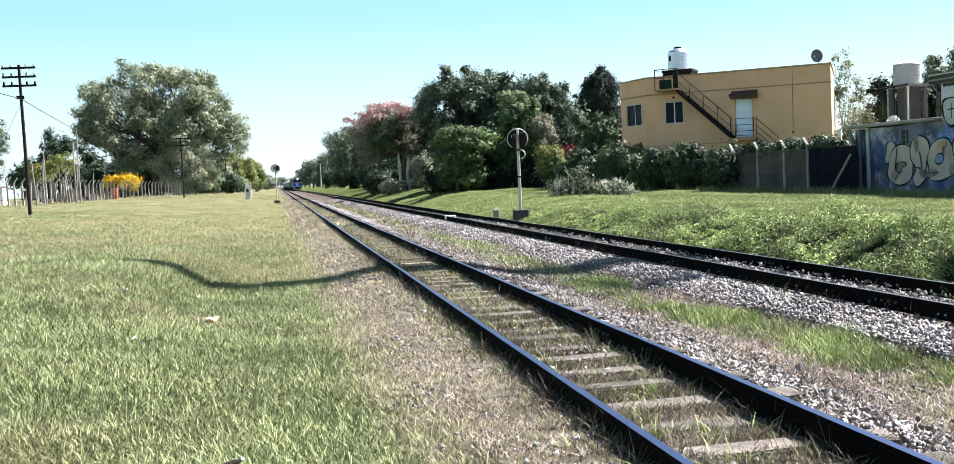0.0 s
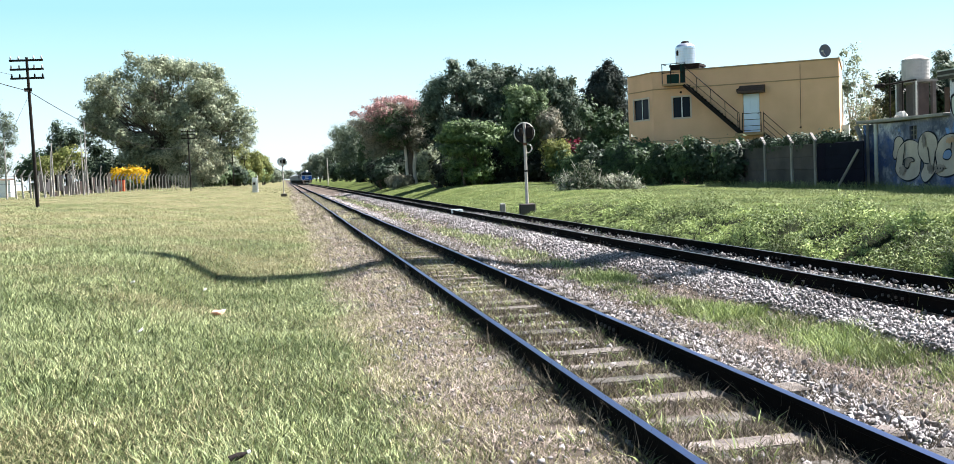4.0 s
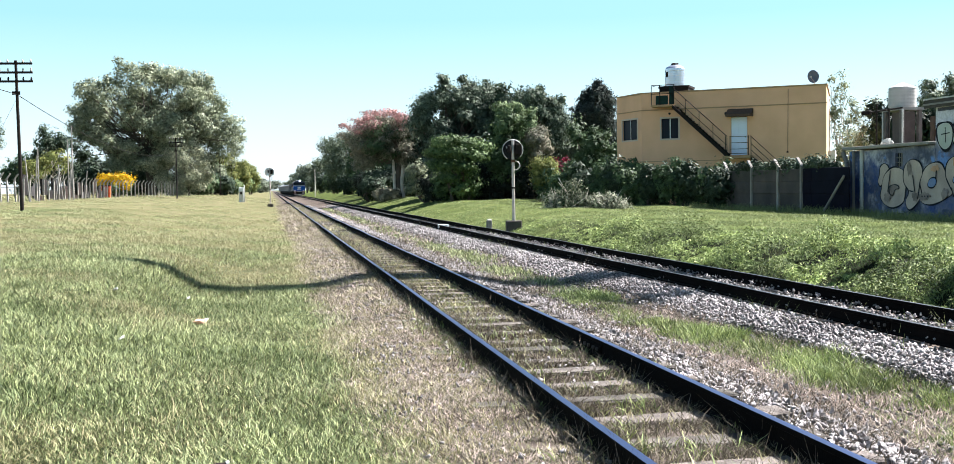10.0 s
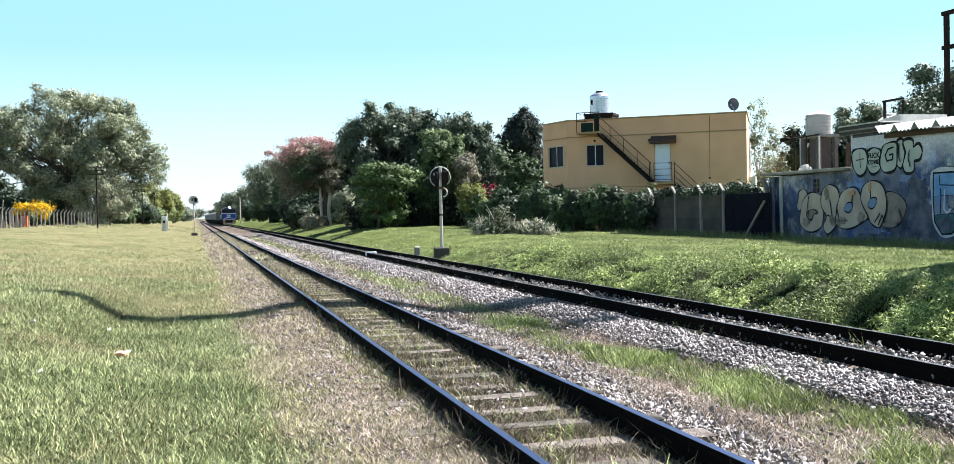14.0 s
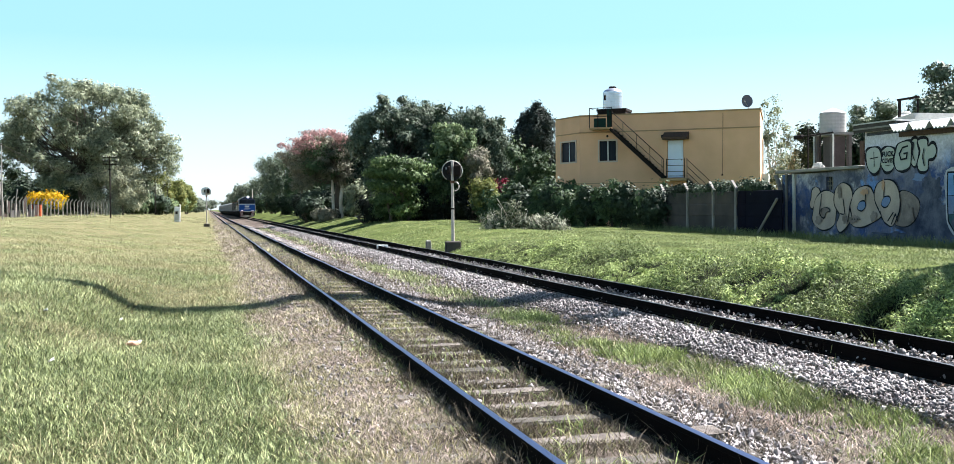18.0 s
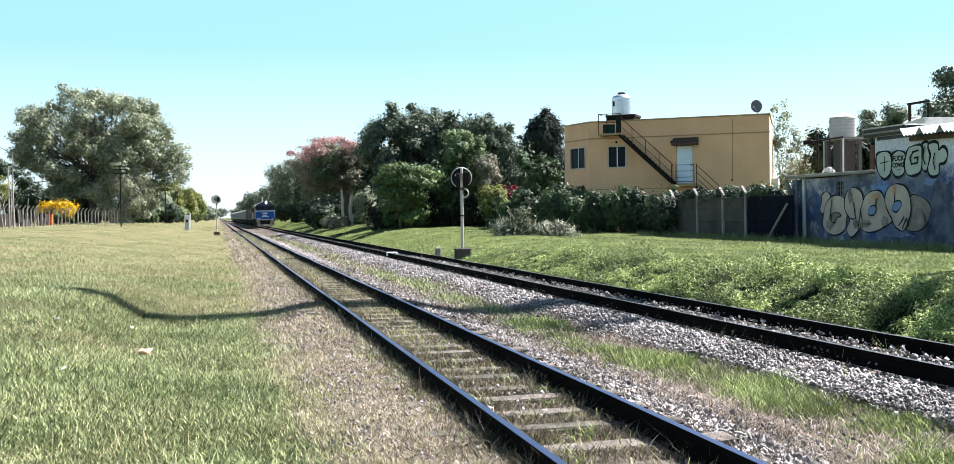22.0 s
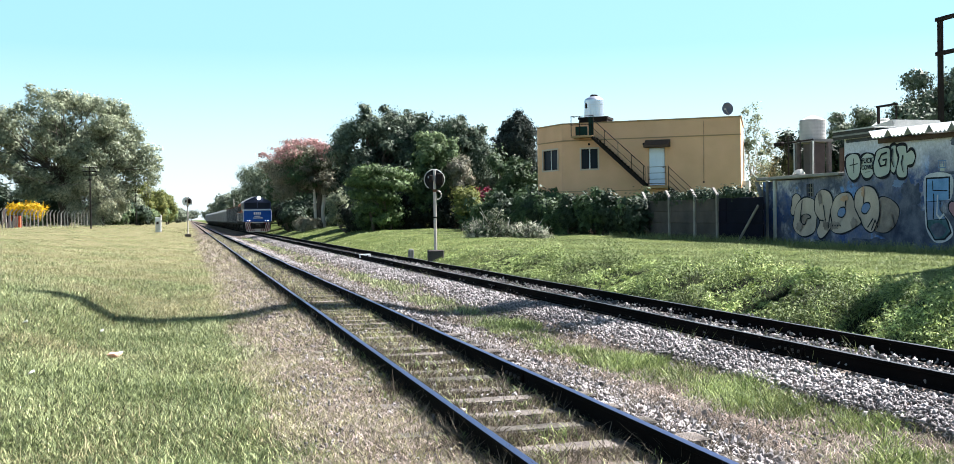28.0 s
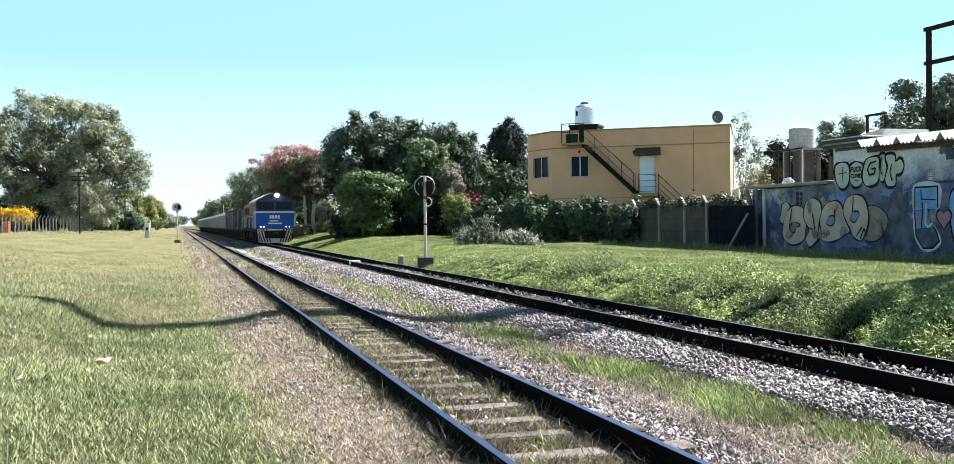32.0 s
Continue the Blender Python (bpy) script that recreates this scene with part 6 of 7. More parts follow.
# the lineside wood on the far bank
pink = tree("blossom_tree", 11.9, 99, .25, rel(60, (-1.7, 0, 6.0), (4.1, 2.8, 2.4), 26, .3) + [(-3.4, -.3, 3.9, 1.2, 1, 1.2), (.6, -.4, 4.3, 1.2, 1, 1.0)], 17000, .12, L_DUSK, "leaning tree crowned with pink blossom by the track", "tree", 61, (.14, .3),
     inner=.3, fork=.5, sprigs=10, broad=1.2, extra=[("blossom", rel(62, (-1.7, -.2, 7.35), (4.0, 2.6, 1.25), 30, .2), 3000, .11, L_PINK), ("foliage", rel(363, (-1.4, 0, 5.6), (3.6, 2.6, 2.2), 12, .34), 3600, .12, L_GREEN)])
stem_rng = np.random.default_rng(63)
for a, b, r in (((.15, -.1, -.1), (.02, -.15, 4.2), .24), ((-.45, -.1, -.1), (-.75, -.2, 4.6), .17)):
    bm = bmesh.new()
    limb(bm, stem_rng, a, b, r, r * .6, 5, .05)
    part("stem", bm, M_BARK_PALE, pink, "pale sunlit stem")
tree("pale_shrub", 12.9, 95, .3, rel(360, (0, 0, 2.1), (1.15, .9, 1.8), 9, .4), 2600, .13, L_OLIVE, "thin grey-green young tree beside the pale trunk", "tree", 361, (.05, .09), bark=M_BARK_PALE, inner=.2)
tree("dark_tree", 14.0, 83, .35, rel(63, (1.0, 0, 5.0), (3.7, 2.8, 3.9), 30, .27) + [(-.3, 0, 9.1, .5, .5, .9), (1.6, .3, 8.8, .9, .8, 1.0), (2.5, 0, 8.4, .9, .9, 1.0), (3.5, .2, 8.3, .8, .8, 1.1), (-2.1, 0, 7.3, 1.0, 1, 1.1), (4.1, 0, 7.2, 1.1, 1, 1.0), (-.4, 0, 8.1, .9, .9, .9), (.7, 0, 8.2, 1.2, 1, 1.1), (-1.5, 0, 7.9, 1.1, 1, 1.0), (3.0, 0, 7.9, 1.2, 1, 1.1), (-2.4, 0, 6.2, 1.0, 1, 1.2)], 36000, .115, L_GLOSSY, "tall dense dark tree at the edge of the wood", "tree", 64, (.2, .35), sprigs=8, inner=.4, group="dark trees of the wood")
tree("dark_tree", 19.0, 76, .35, rel(65, (.5, 0, 4.7), (2.7, 2.2, 3.5), 20, .32) + [(0, 0, 7.6, 1.0, .9, .9), (1.5, 0, 6.7, 1.0, .9, .9), (2.1, 0, 5.6, .9, .9, .9), (-1.2, 0, 7.0, 1.2, 1, 1.1)], 21000, .12, L_GLOSSY, "tall dense dark tree at the edge of the wood", "tree", 66, (.2, .3), sprigs=5, inner=.4, group="dark trees of the wood", droop=.8)
tree("green_tree", 17.0, 73.6, .35, rel(366, (-.3, -.6, 4.9), (2.0, 1.3, 2.3), 20, .28), 9000, .11, L_MIDGREEN, "mid-green tree between the dark crowns", "tree", 367, (.1, .16), inner=.3, sprigs=8)
tree("dusty_tree", 18.3, 72.4, .35, rel(368, (0, 0, 4.2), (1.25, 1, 1.4), 8, .4), 4200, .1, L_DUSK, "dusty grey-brown bush at the edge of the wood", "shrub", 369, (.06, .1), inner=.3)
tree("bright_shrub", 12.6, 71, .35, [(-.9, -.4, 4.3, 1.1, .9, .38), (.5, -.2, 4.15, 1.0, .9, .35), (1.5, .1, 3.9, .9, .8, .35), (-1.6, -.3, 3.6, .8, .8, .32), (-.4, -.7, 3.5, 1.0, .7, .33), (.8, -.7, 3.3, .9, .7, .3), (-1.3, -.7, 2.7, .9, .7, .3), (.1, -.9, 2.6, .9, .6, .28),
     (-.9, -.9, 1.8, .7, .5, .25), (-.2, -.8, 1.1, .5, .4, .25), (-.8, .6, 1.4, 1.1, .7, 1.2), (.7, .7, 1.5, 1.0, .7, 1.3)], 11000, .11, L_BRIGHT, "sunlit bright green bush before the dark wood", "shrub", 68, (.08, .12), stems=3)
tree("bright_shrub", 16.0, 73, .35, rel(69, (0, 0, 3.4), (1.6, 1.3, 3.0), 13, .36), 9000, .11, L_GREEN, "green bush before the dark wood", "shrub", 70, (.08, .12), stems=3)
tree("cypress", 26.4, 85, .35, rel(71, (0, 0, 6.5), (2.4, 1.9, 3.35), 24, .36), 28000, .11, L_CYPRESS, "rounded blackish cypress behind the hedge", "tree", 72, (.2, .3), inner=.4, sprigs=4)
tree("green_tree", 21.9, 71, .35, rel(73, (0, 0, 2.9), (2.1, 1.6, 2.4), 14, .38), 14000, .1, L_GREEN, "leafy green tree beside the ochre house", "tree", 74, (.12, .2), sprigs=6)
tree("golden_shrub", 17.0, 65, .35, rel(75, (0, 0, 1.8), (1.1, .9, 1.4), 11, .36), 2600, .09, L_YELLOWGREEN, "golden-green bush at the edge of the wood", "shrub", 76, (.05, .08), stems=3,
     extra=[("foliage", rel(375, (.1, 0, 1.3), (1.15, .9, 1.1), 9, .4), 1500, .1, L_GREEN)])
tree("flowering_shrub", 18.6, 67, .35, rel(77, (0, 0, 1.6), (.7, .7, 1.4), 6, .5), 1600, .12, L_GREEN, "bush with crimson blossom beside the golden bush", "shrub", 78, (.05, .07), stems=2,
     extra=[("blossom", rel(79, (0, -.2, 2.5), (.6, .5, .7), 5), 260, .09, L_RED)])
# low bushes, several with the canopy's shade painted into their leaves
for i, (x, y, r, h, mm) in enumerate(((13.2, 79, 1.6, 3.2, L_SHADE_BUSH), (14.5, 76, 1.7, 3.2, L_SHADE_BUSH), (16.9, 72.5, 1.4, 2.8, L_SHADE_BUSH), (19.3, 72, 1.4, 3.0, L_SHADE_BUSH), (11.6, 108, 2.0, 3.5, L_DARK),
                                      (16.6, 90, 2.6, 6.5, L_DARK), (12.4, 118, 1.9, 3.2, L_DARK), (12.2, 134, 2.0, 3.4, L_DARK), (12.6, 146, 2.2, 3.6, L_GREEN), (12.0, 168, 2.4, 4.0, L_DARK), (12.4, 205, 2.8, 5.0, L_DARK), (12.8, 225, 3.0, 5.0, L_GREEN), (12.6, 262, 3.4, 5.5, L_DARK), (12.6, 318, 3.8, 6, L_HAZY), (16.5, 130, 3, 5, L_DARK), (17, 170, 3.5, 6, L_DARK), (20.8, 84, 2.4, 6.2, L_DARK), (23.6, 80, 2.0, 5.0, L_DARK), (24.5, 73, 1.6, 4.0, L_GREEN), (11.2, 112, 2.2, 3.6, L_DARK), (13.8, 112, 2.2, 3.4, L_DARK), (11.0, 124, 2.2, 3.4, L_DARK), (9.9, 106, 1.6, 2.6, L_DARK), (14.5, 104, 2.0, 3.2, L_DARK), (16.4, 100, 2.0, 3.2, L_DARK), (22.4, 68, 1.6, 3.4, L_GREEN), (11.6, 74, 1.5, 2.4, L_SHADE_BUSH), (13.4, 73.2, 1.3, 2.9, L_SHADE_BUSH), (15.2, 73.2, 1.4, 2.4, L_SHADE_BUSH), (10.4, 117, 1.8, 3.4, L_SHADE_BUSH), (10.6, 97, .8, 1.2, L_DUSK), (10.4, 101.5, .8, 1.2, L_DUSK))):
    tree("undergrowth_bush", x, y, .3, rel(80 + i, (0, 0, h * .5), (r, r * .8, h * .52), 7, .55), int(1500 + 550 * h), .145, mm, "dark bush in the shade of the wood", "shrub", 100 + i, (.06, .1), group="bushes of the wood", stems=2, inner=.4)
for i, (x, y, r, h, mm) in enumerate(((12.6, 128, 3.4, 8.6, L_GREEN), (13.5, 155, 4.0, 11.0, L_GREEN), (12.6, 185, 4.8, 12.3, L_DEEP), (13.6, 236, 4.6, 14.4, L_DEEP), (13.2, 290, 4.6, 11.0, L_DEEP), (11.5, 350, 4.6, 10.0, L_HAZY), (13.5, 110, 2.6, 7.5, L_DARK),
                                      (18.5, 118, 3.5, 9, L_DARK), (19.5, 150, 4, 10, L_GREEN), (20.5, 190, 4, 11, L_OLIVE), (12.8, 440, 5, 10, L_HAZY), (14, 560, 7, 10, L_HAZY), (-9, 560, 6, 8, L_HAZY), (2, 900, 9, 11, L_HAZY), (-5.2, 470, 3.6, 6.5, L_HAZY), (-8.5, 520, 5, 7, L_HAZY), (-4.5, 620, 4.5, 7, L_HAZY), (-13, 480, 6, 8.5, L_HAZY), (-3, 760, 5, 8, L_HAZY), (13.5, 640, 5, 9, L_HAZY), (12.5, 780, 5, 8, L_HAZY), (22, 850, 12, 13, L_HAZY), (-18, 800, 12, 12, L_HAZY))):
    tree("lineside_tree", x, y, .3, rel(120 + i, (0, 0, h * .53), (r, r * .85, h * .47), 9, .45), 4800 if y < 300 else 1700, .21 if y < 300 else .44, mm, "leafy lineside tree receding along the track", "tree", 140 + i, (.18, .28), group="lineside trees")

for i, (x, y, r, h, mm) in enumerate(((14.5, 99, 2.6, 8.0, L_DARK), (17.3, 82, 2.5, 9.3, L_DARK), (15.2, 85, 2.4, 9.0, L_DARK), (19.7, 79, 2.0, 8.3, L_GLOSSY), (14.8, 101, 1.7, 4.4, L_DARK), (21.6, 81, 2.2, 7.6, L_DARK), (23.6, 83, 2.0, 6.6, L_GREEN), (18.0, 101, 3.0, 8.8, L_DARK), (21.8, 97, 2.8, 8.6, L_DARK), (25.5, 100, 3.0, 8.0, L_DARK), (29.5, 99, 2.8, 8.0, L_DARK), (33, 98, 2.6, 7.0, L_DARK),
                                      (18.2, 110, 3.6, 9.2, L_DARK), (17.6, 119, 3.6, 9.0, L_DARK), (18.4, 129, 3.6, 9.4, L_DARK), (18.0, 140, 3.8, 10.0, L_DARK), (18.8, 152, 4.0, 10.4, L_DARK), (19.5, 166, 4.2, 10.8, L_DARK), (21.5, 90, 3.2, 8.8, L_DARK), (15.8, 80, 1.9, 5.5, L_GLOSSY), (20.6, 77.5, 1.7, 5.2, L_GLOSSY), (22.8, 76, 1.6, 4.6, L_GREEN), (17.4, 84, 2.2, 7.4, L_DARK))):
    tree("dark_tree", x, y, .3, rel(240 + i, (0, 0, h * .5), (r, r * .85, h * .52), 11, .45), 3200 if y < 104 else 2000, .21, mm, "dense dark tree deep in the wood", "tree", 260 + i, (.14, .22), group="dark trees of the wood", inner=.4, sprigs=3)

# hedge before the house, creeper on the wall, heap of cut branches
for i in range(9):
    t = i / 8
    x, y = 16.2 + 6.2 * t, 57.5 - 6.0 * t
    tree("hedge_bush", x, y, .15, rel(160 + i, (0, 0, 1.2), (1.15, .95, 1.3 + .12 * math.sin(i * 2.3)), 6, .6), 3600, .1, L_DARK if i % 2 else L_GREEN, "bush of the overgrown dark green hedge", "hedge", 180 + i, (.05, .08), group="hedge bushes", stems=2, inner=.4, sprigs=4)
tree("hedge_bush", 21.5, 48.9, .1, rel(371, (0, 0, 1.1), (.75, 1.0, 1.35), 6, .6), 3000, .1, L_DARK, "bush of the overgrown dark green hedge", "hedge", 391, (.05, .08), group="hedge bushes", stems=2, inner=.4)
tree("hedge_bush", 20.4, 59.0, .33, rel(171, (0, 0, 1.5), (1.2, 1, 1.5), 6, .6), 2600, .13, L_GREEN, "bush of the overgrown dark green hedge", "hedge", 190, (.05, .08), group="hedge bushes", stems=2)
rng = np.random.default_rng(200)
v, q = leaf_cloud(rng, [(22.45, 40.0 + i * .85, 2.2 + .12 * math.sin(i * 1.7), .45, .6, .34) for i in range(12)], 9500, .055, .3)
cr = mesh_np("creeper", v, q, L_DARK)
tagged(cr, "dark creeper spilling over the concrete wall", "creeper")
pile = empty("brush_heap")
tagged(pile, "heap of cut wilted branches on the bank", "brush heap")
rr = np.random.default_rng(9)
for i in range(46):
    k = rr.random()
    c = (12.9 + 3.3 * k, 47.4 + 1.3 * rr.random(), .5 + (.75 * math.exp(-((k - .25) / .2) ** 2) + .22) * rr.random())
    v, q = leaf_cloud(rr, [(*c, .4, .36, .25 + .25 * rr.random())], 200, .085, .3, droop=.5, slim=.3, broad=1.0)
    br = mesh_np("branch", v, q, L_PALE if i % 4 else L_GREEN, pile)
    tagged(br, kind="stuff")
    a = Vector(c)
    part("stick", rodbm(a - Vector((0, 0, .3)), a + Vector((rr.normal() * .5, rr.normal() * .3, .3 + rr.random() * .4)), .02, .008, seg=5), M_BARK_PALE, br)

# trees over the roofs on the right
tree("bare_tree", 40.2, 70, .3, rel(210, (0, 0, 6.4), (1.1, .9, 3.3), 12, .28), 950, .12, L_OLIVE, "thin half-bare tree beside the ochre house", "tree", 211, (.06, .12), bark=M_BARK_PALE, inner=.1)
tree("bare_tree", 38.6, 66, .3, rel(212, (0, 0, 3.6), (1.4, 1, 2.2), 9, .3), 900, .12, L_OLIVE, "thin half-bare tree beside the ochre house", "tree", 213, (.06, .12), bark=M_BARK_PALE, inner=.1)
tree("bare_tree", 37.4, 62, .3, rel(312, (0, 0, 4.3), (1.5, 1, 2.6), 11, .28), 1500, .11, L_OLIVE, "thin half-bare tree beside the ochre house", "tree", 313, (.06, .12), bark=M_BARK_PALE, inner=.1)
tree("bare_tree", 43.5, 69, .3, rel(314, (0, 0, 5.0), (1.9, 1, 3.0), 12, .28), 2200, .12, L_OLIVE, "thin half-bare tree beside the ochre house", "tree", 315, (.06, .12), bark=M_BARK_PALE, inner=.1)
tree("yard_tree", 37.8, 60, .3, rel(214, (0, 0, 4.6), (1.5, 1.3, 2.2), 10, .38), 2600, .14, L_DARK, "dark yard tree behind the roof tank", "tree", 215, (.1, .16), group="yard trees")
tree("yard_tree", 41.5, 61, .3, rel(216, (0, 0, 4.2), (2.2, 1.5, 2.2), 8, .45), 3200, .16, L_DARK, "dark yard tree behind the roof tank", "tree", 217, (.1, .16), group="yard trees")
tree("feathery_tree", 52.2, 75, .3, rel(218, (0, 0, 7.2), (3.6, 2, 2.4), 18, .27), 9000, .14, L_DEEP, "feathery light tree over the workshop roof", "tree", 219, (.1, .18), inner=.15)
tree("yard_tree", 40.0, 49, .3, rel(220, (-.2, 0, 6.3), (4.1, 2.6, 2.7), 24, .28), 22000, .12, L_GLOSSY, "dark spreading tree above the corrugated roof", "tree", 221, (.16, .26), group="yard trees", inner=.25)
tree("yard_tree", 45.5, 47, .3, rel(222, (0, 0, 6.8), (3.4, 2.6, 2.8), 12, .36), 9000, .14, L_GREEN, "dark spreading tree above the corrugated roof", "tree", 223, (.16, .26), group="yard trees", inner=.25)
# a slim tall tree added outside the view, shaped to shadow both tracks
tree("slim_tree", 17.6, 17.7, .35, [(-.35 - .04 * i, 2.25 + .42 * i, 9 + i * 1.3, .4, (.6, .9, .65, .75)[i % 4] if i < 7 else (.5 if i < 10 else .2), 1.0) for i in range(2, 12)], 4500, .12, L_GREEN, "unseen slim leaning tree added to cast the shadow over the tracks", "tree", 231, (.1, .2), fork=.6)
# two added shafts outside the view, thickened to cast the bank's shadow bands
for foot, thick in ((22.55, .4), (21.2, .62)):
    pole = empty("leaning_pole", pose(20.0, foot, .3))
    tagged(pole, "unseen leaning shaft added to cast a shadow band on the bank", "pole", group="leaning poles")
    part("pole_shaft", rodbm((0, 0, -.2), (0, -7.1, 14.0), thick, thick * .8, seg=10), M_POLE, pole)
    part("pole_cap", rodbm((0, -7.1, 14.0), (0, -7.13, 14.06), thick * .8, thick * .5, seg=10), M_CONCRETE, pole)


# ---- grass, weeds and ballast ----
NOISE_TABLE = np.random.default_rng(5).random((64, 64))


def patchy(x, y, size, shift=0):
    """Smooth value noise from 0 to 1 with patches of about that size."""
    u, v = np.asarray(x, float) / size + 7.3 * shift, np.asarray(y, float) / size + 3.1 * shift
    i, j = np.floor(u).astype(int), np.floor(v).astype(int)
    f, g = u - i, v - j
    f, g = f * f * (3 - 2 * f), g * g * (3 - 2 * g)
    t = NOISE_TABLE
    a = t[i % 64, j % 64] * (1 - f) + t[(i + 1) % 64, j % 64] * f
    b = t[i % 64, (j + 1) % 64] * (1 - f) + t[(i + 1) % 64, (j + 1) % 64] * f
    return a * (1 - g) + b * g


def blades(rng, x, y, height, width, lean=0.5, z=None):
    """Grass blades standing at the given places: three triangles each, bent, or one each far off."""
    n = len(x)
    z = ground_z(x, y) if z is None else z
    a = rng.random(n) * 2 * np.pi
    ux, uy = np.cos(a), np.sin(a)
    b = rng.random(n) * 2 * np.pi
    h = height * (0.45 + 1.1 * rng.random(n))
    w = width * (0.6 + 0.8 * rng.random(n))
    k = lean * (0.25 + 1.1 * rng.random(n)) * h
    base = np.stack([x, y, z - 0.01], 1)
    mid = base + np.stack([np.cos(b) * k * .35, np.sin(b) * k * .35, h * .6], 1)
    tip = base + np.stack([np.cos(b) * k, np.sin(b) * k, h], 1)
    s = np.stack([ux * w / 2, uy * w / 2, np.zeros(n)], 1)
    if n and y.mean() > 10.5:          # far off, or an under-layer
        return np.stack([base - s * 1.2, base + s * 1.2, tip], 1).reshape(-1, 3), np.arange(n * 3).reshape(n, 3)
    v = np.stack([base - s, base + s, mid + s * .9, mid - s * .9, tip], 1).reshape(-1, 3)
    i = np.arange(n)[:, None] * 5
    f = np.concatenate([i + np.array([0, 1, 2]), i + np.array([0, 2, 3]), i + np.array([3, 2, 4])], 0)
    return v, f


def clumped(rng, n, x0, x1, y0, y1, near=2.0, clump=0.0):
    """Places spread over a strip, denser near its beginning, partly gathered in tufts."""
    t = rng.random(n) ** near
    y = y0 + (y1 - y0) * t
    x = x0(y) + (x1(y) - x0(y)) * rng.random(n) if callable(x0) else x0 + (x1 - x0) * rng.random(n)
    if clump:
        m = max(1, n // 14)
        j = rng.integers(0, m, n)
        cx, cy = x[:m][j], y[:m][j]
        go = rng.random(n) < clump
        sc = 0.035 + 0.004 * cy
        x = np.where(go, cx + rng.normal(size=n) * sc, x)
        y = np.where(go, cy + rng.normal(size=n) * sc, y)
    return x, y


def grass(name, sets, material, label, kind_word="grass"):
    vs, fs, o = [], [], 0
    for v, f in sets:
        vs.append(v)
        fs.append(f + o)
        o += len(v)
    ob = mesh_np(name, np.concatenate(vs), np.concatenate(fs), material)
    tagged(ob, label, kind_word, kind="stuff")
    return ob


def between_sleepers(y):
    """Draws most growth into the gaps between the near track's sleepers."""
    k = (y - 3.0) / .62
    f = k - np.floor(k)
    return 3.0 + .62 * (np.floor(k) + .5 + (f - .5) * .66)


def verge_edge(y):
    """Where the field's grass gives way to the worn verge."""
    return .78 + .3 * (patchy(y * 0, y, 1.1, 3) - .5) + .22 * (patchy(y * 0, y, 4.0, 9) - .5) - .0035 * np.clip(y - 14, 0, 100)


rng = np.random.default_rng(77)
field_l = lambda y: -0.33 * y - 0.6
field_r = lambda y: 1.15 + 0 * y
sets, yellowing = [], []
for y0, y1, n, h, w in ((4.5, 10.5, 84000, .05, .0068), (10.5, 18, 88000, .052, .0108), (18, 32, 120000, .055, .0145), (32, 60, 105000, .05, .0172), (60, 130, 70000, .05, .022), (130, 215, 24000, .09, .06)):
    x, y = clumped(rng, n, field_l, field_r, y0, y1, 1.1, .4)
    worn = (x - verge_edge(y)) / .22
    # blades thinned to dark ground, imitating the faint far end of the shadow
    shadow_trail = np.abs(y - np.interp(x, [-7.0, -3.8, -2.3, -1.8], [28.6, 25.0, 23.2, 20.5])) < .5 * (x < -1.8) * (x > -8.5)
    keep = (rng.random(n) > np.clip(.5 + .5 * worn, 0, 1) * (y < 60)) & (rng.random(n) > .75 * shadow_trail)
    x, y, worn = x[keep], y[keep], worn[keep]
    tall = patchy(x, y, .55, 1)
    dryness = .62 * patchy(x, y, 2.3, 2) + .38 * patchy(x, y, .7, 6) + .12 * np.clip(worn + 2.2, 0, 2.4) + .36 * np.clip((y - 9) / 14, 0, 1) + .16 * rng.normal(size=len(x))
    # a parched spot low in the field
    dryness = dryness + .35 * np.exp(-(((x + 1.75) / .45) ** 2 + ((y - 6.3) / .9) ** 2))
    isdry = dryness > .78
    hh = h * (.6 + .85 * tall)
    sets.append(blades(rng, x[~isdry], y[~isdry], hh[~isdry], w, 1.0))
    yellowing.append(blades(rng, x[isdry], y[isdry], hh[isdry] * .85, w * .9, 1.25))
# short growth that closes the sward, its dark colour painting shade between blades
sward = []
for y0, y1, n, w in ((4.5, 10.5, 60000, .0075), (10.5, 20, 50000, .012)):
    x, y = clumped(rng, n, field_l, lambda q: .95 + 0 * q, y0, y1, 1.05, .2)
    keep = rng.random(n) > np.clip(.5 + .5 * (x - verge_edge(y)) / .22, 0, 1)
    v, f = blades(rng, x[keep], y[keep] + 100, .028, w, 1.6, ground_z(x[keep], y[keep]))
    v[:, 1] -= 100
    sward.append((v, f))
# taller stray stalks
x, y = clumped(rng, 2600, field_l, lambda q: .6 + 0 * q, 5, 34, 1.2, .6)
yellowing.append(blades(rng, x, y, .15, .004 + .0003 * y, .7))
x, y = clumped(rng, 9000, -7.0, .6, -8, 4.6, 1.0, .35)
sets.append(blades(rng, x, y, .055, .014, 1.1))
grass("yellowing_grass", yellowing, M_YELLOWING, "yellowing dry grass scattered over the open field")
grass("under_grass", sward, M_SWARD, "dense short grass below the field's blades, coloured dark as shade")
grass("field_grass", sets, M_GRASS, "short uneven green grass of the open field")

# worn verge, between the sleepers and between the tracks
dry, dead, verge_green = [], [], []
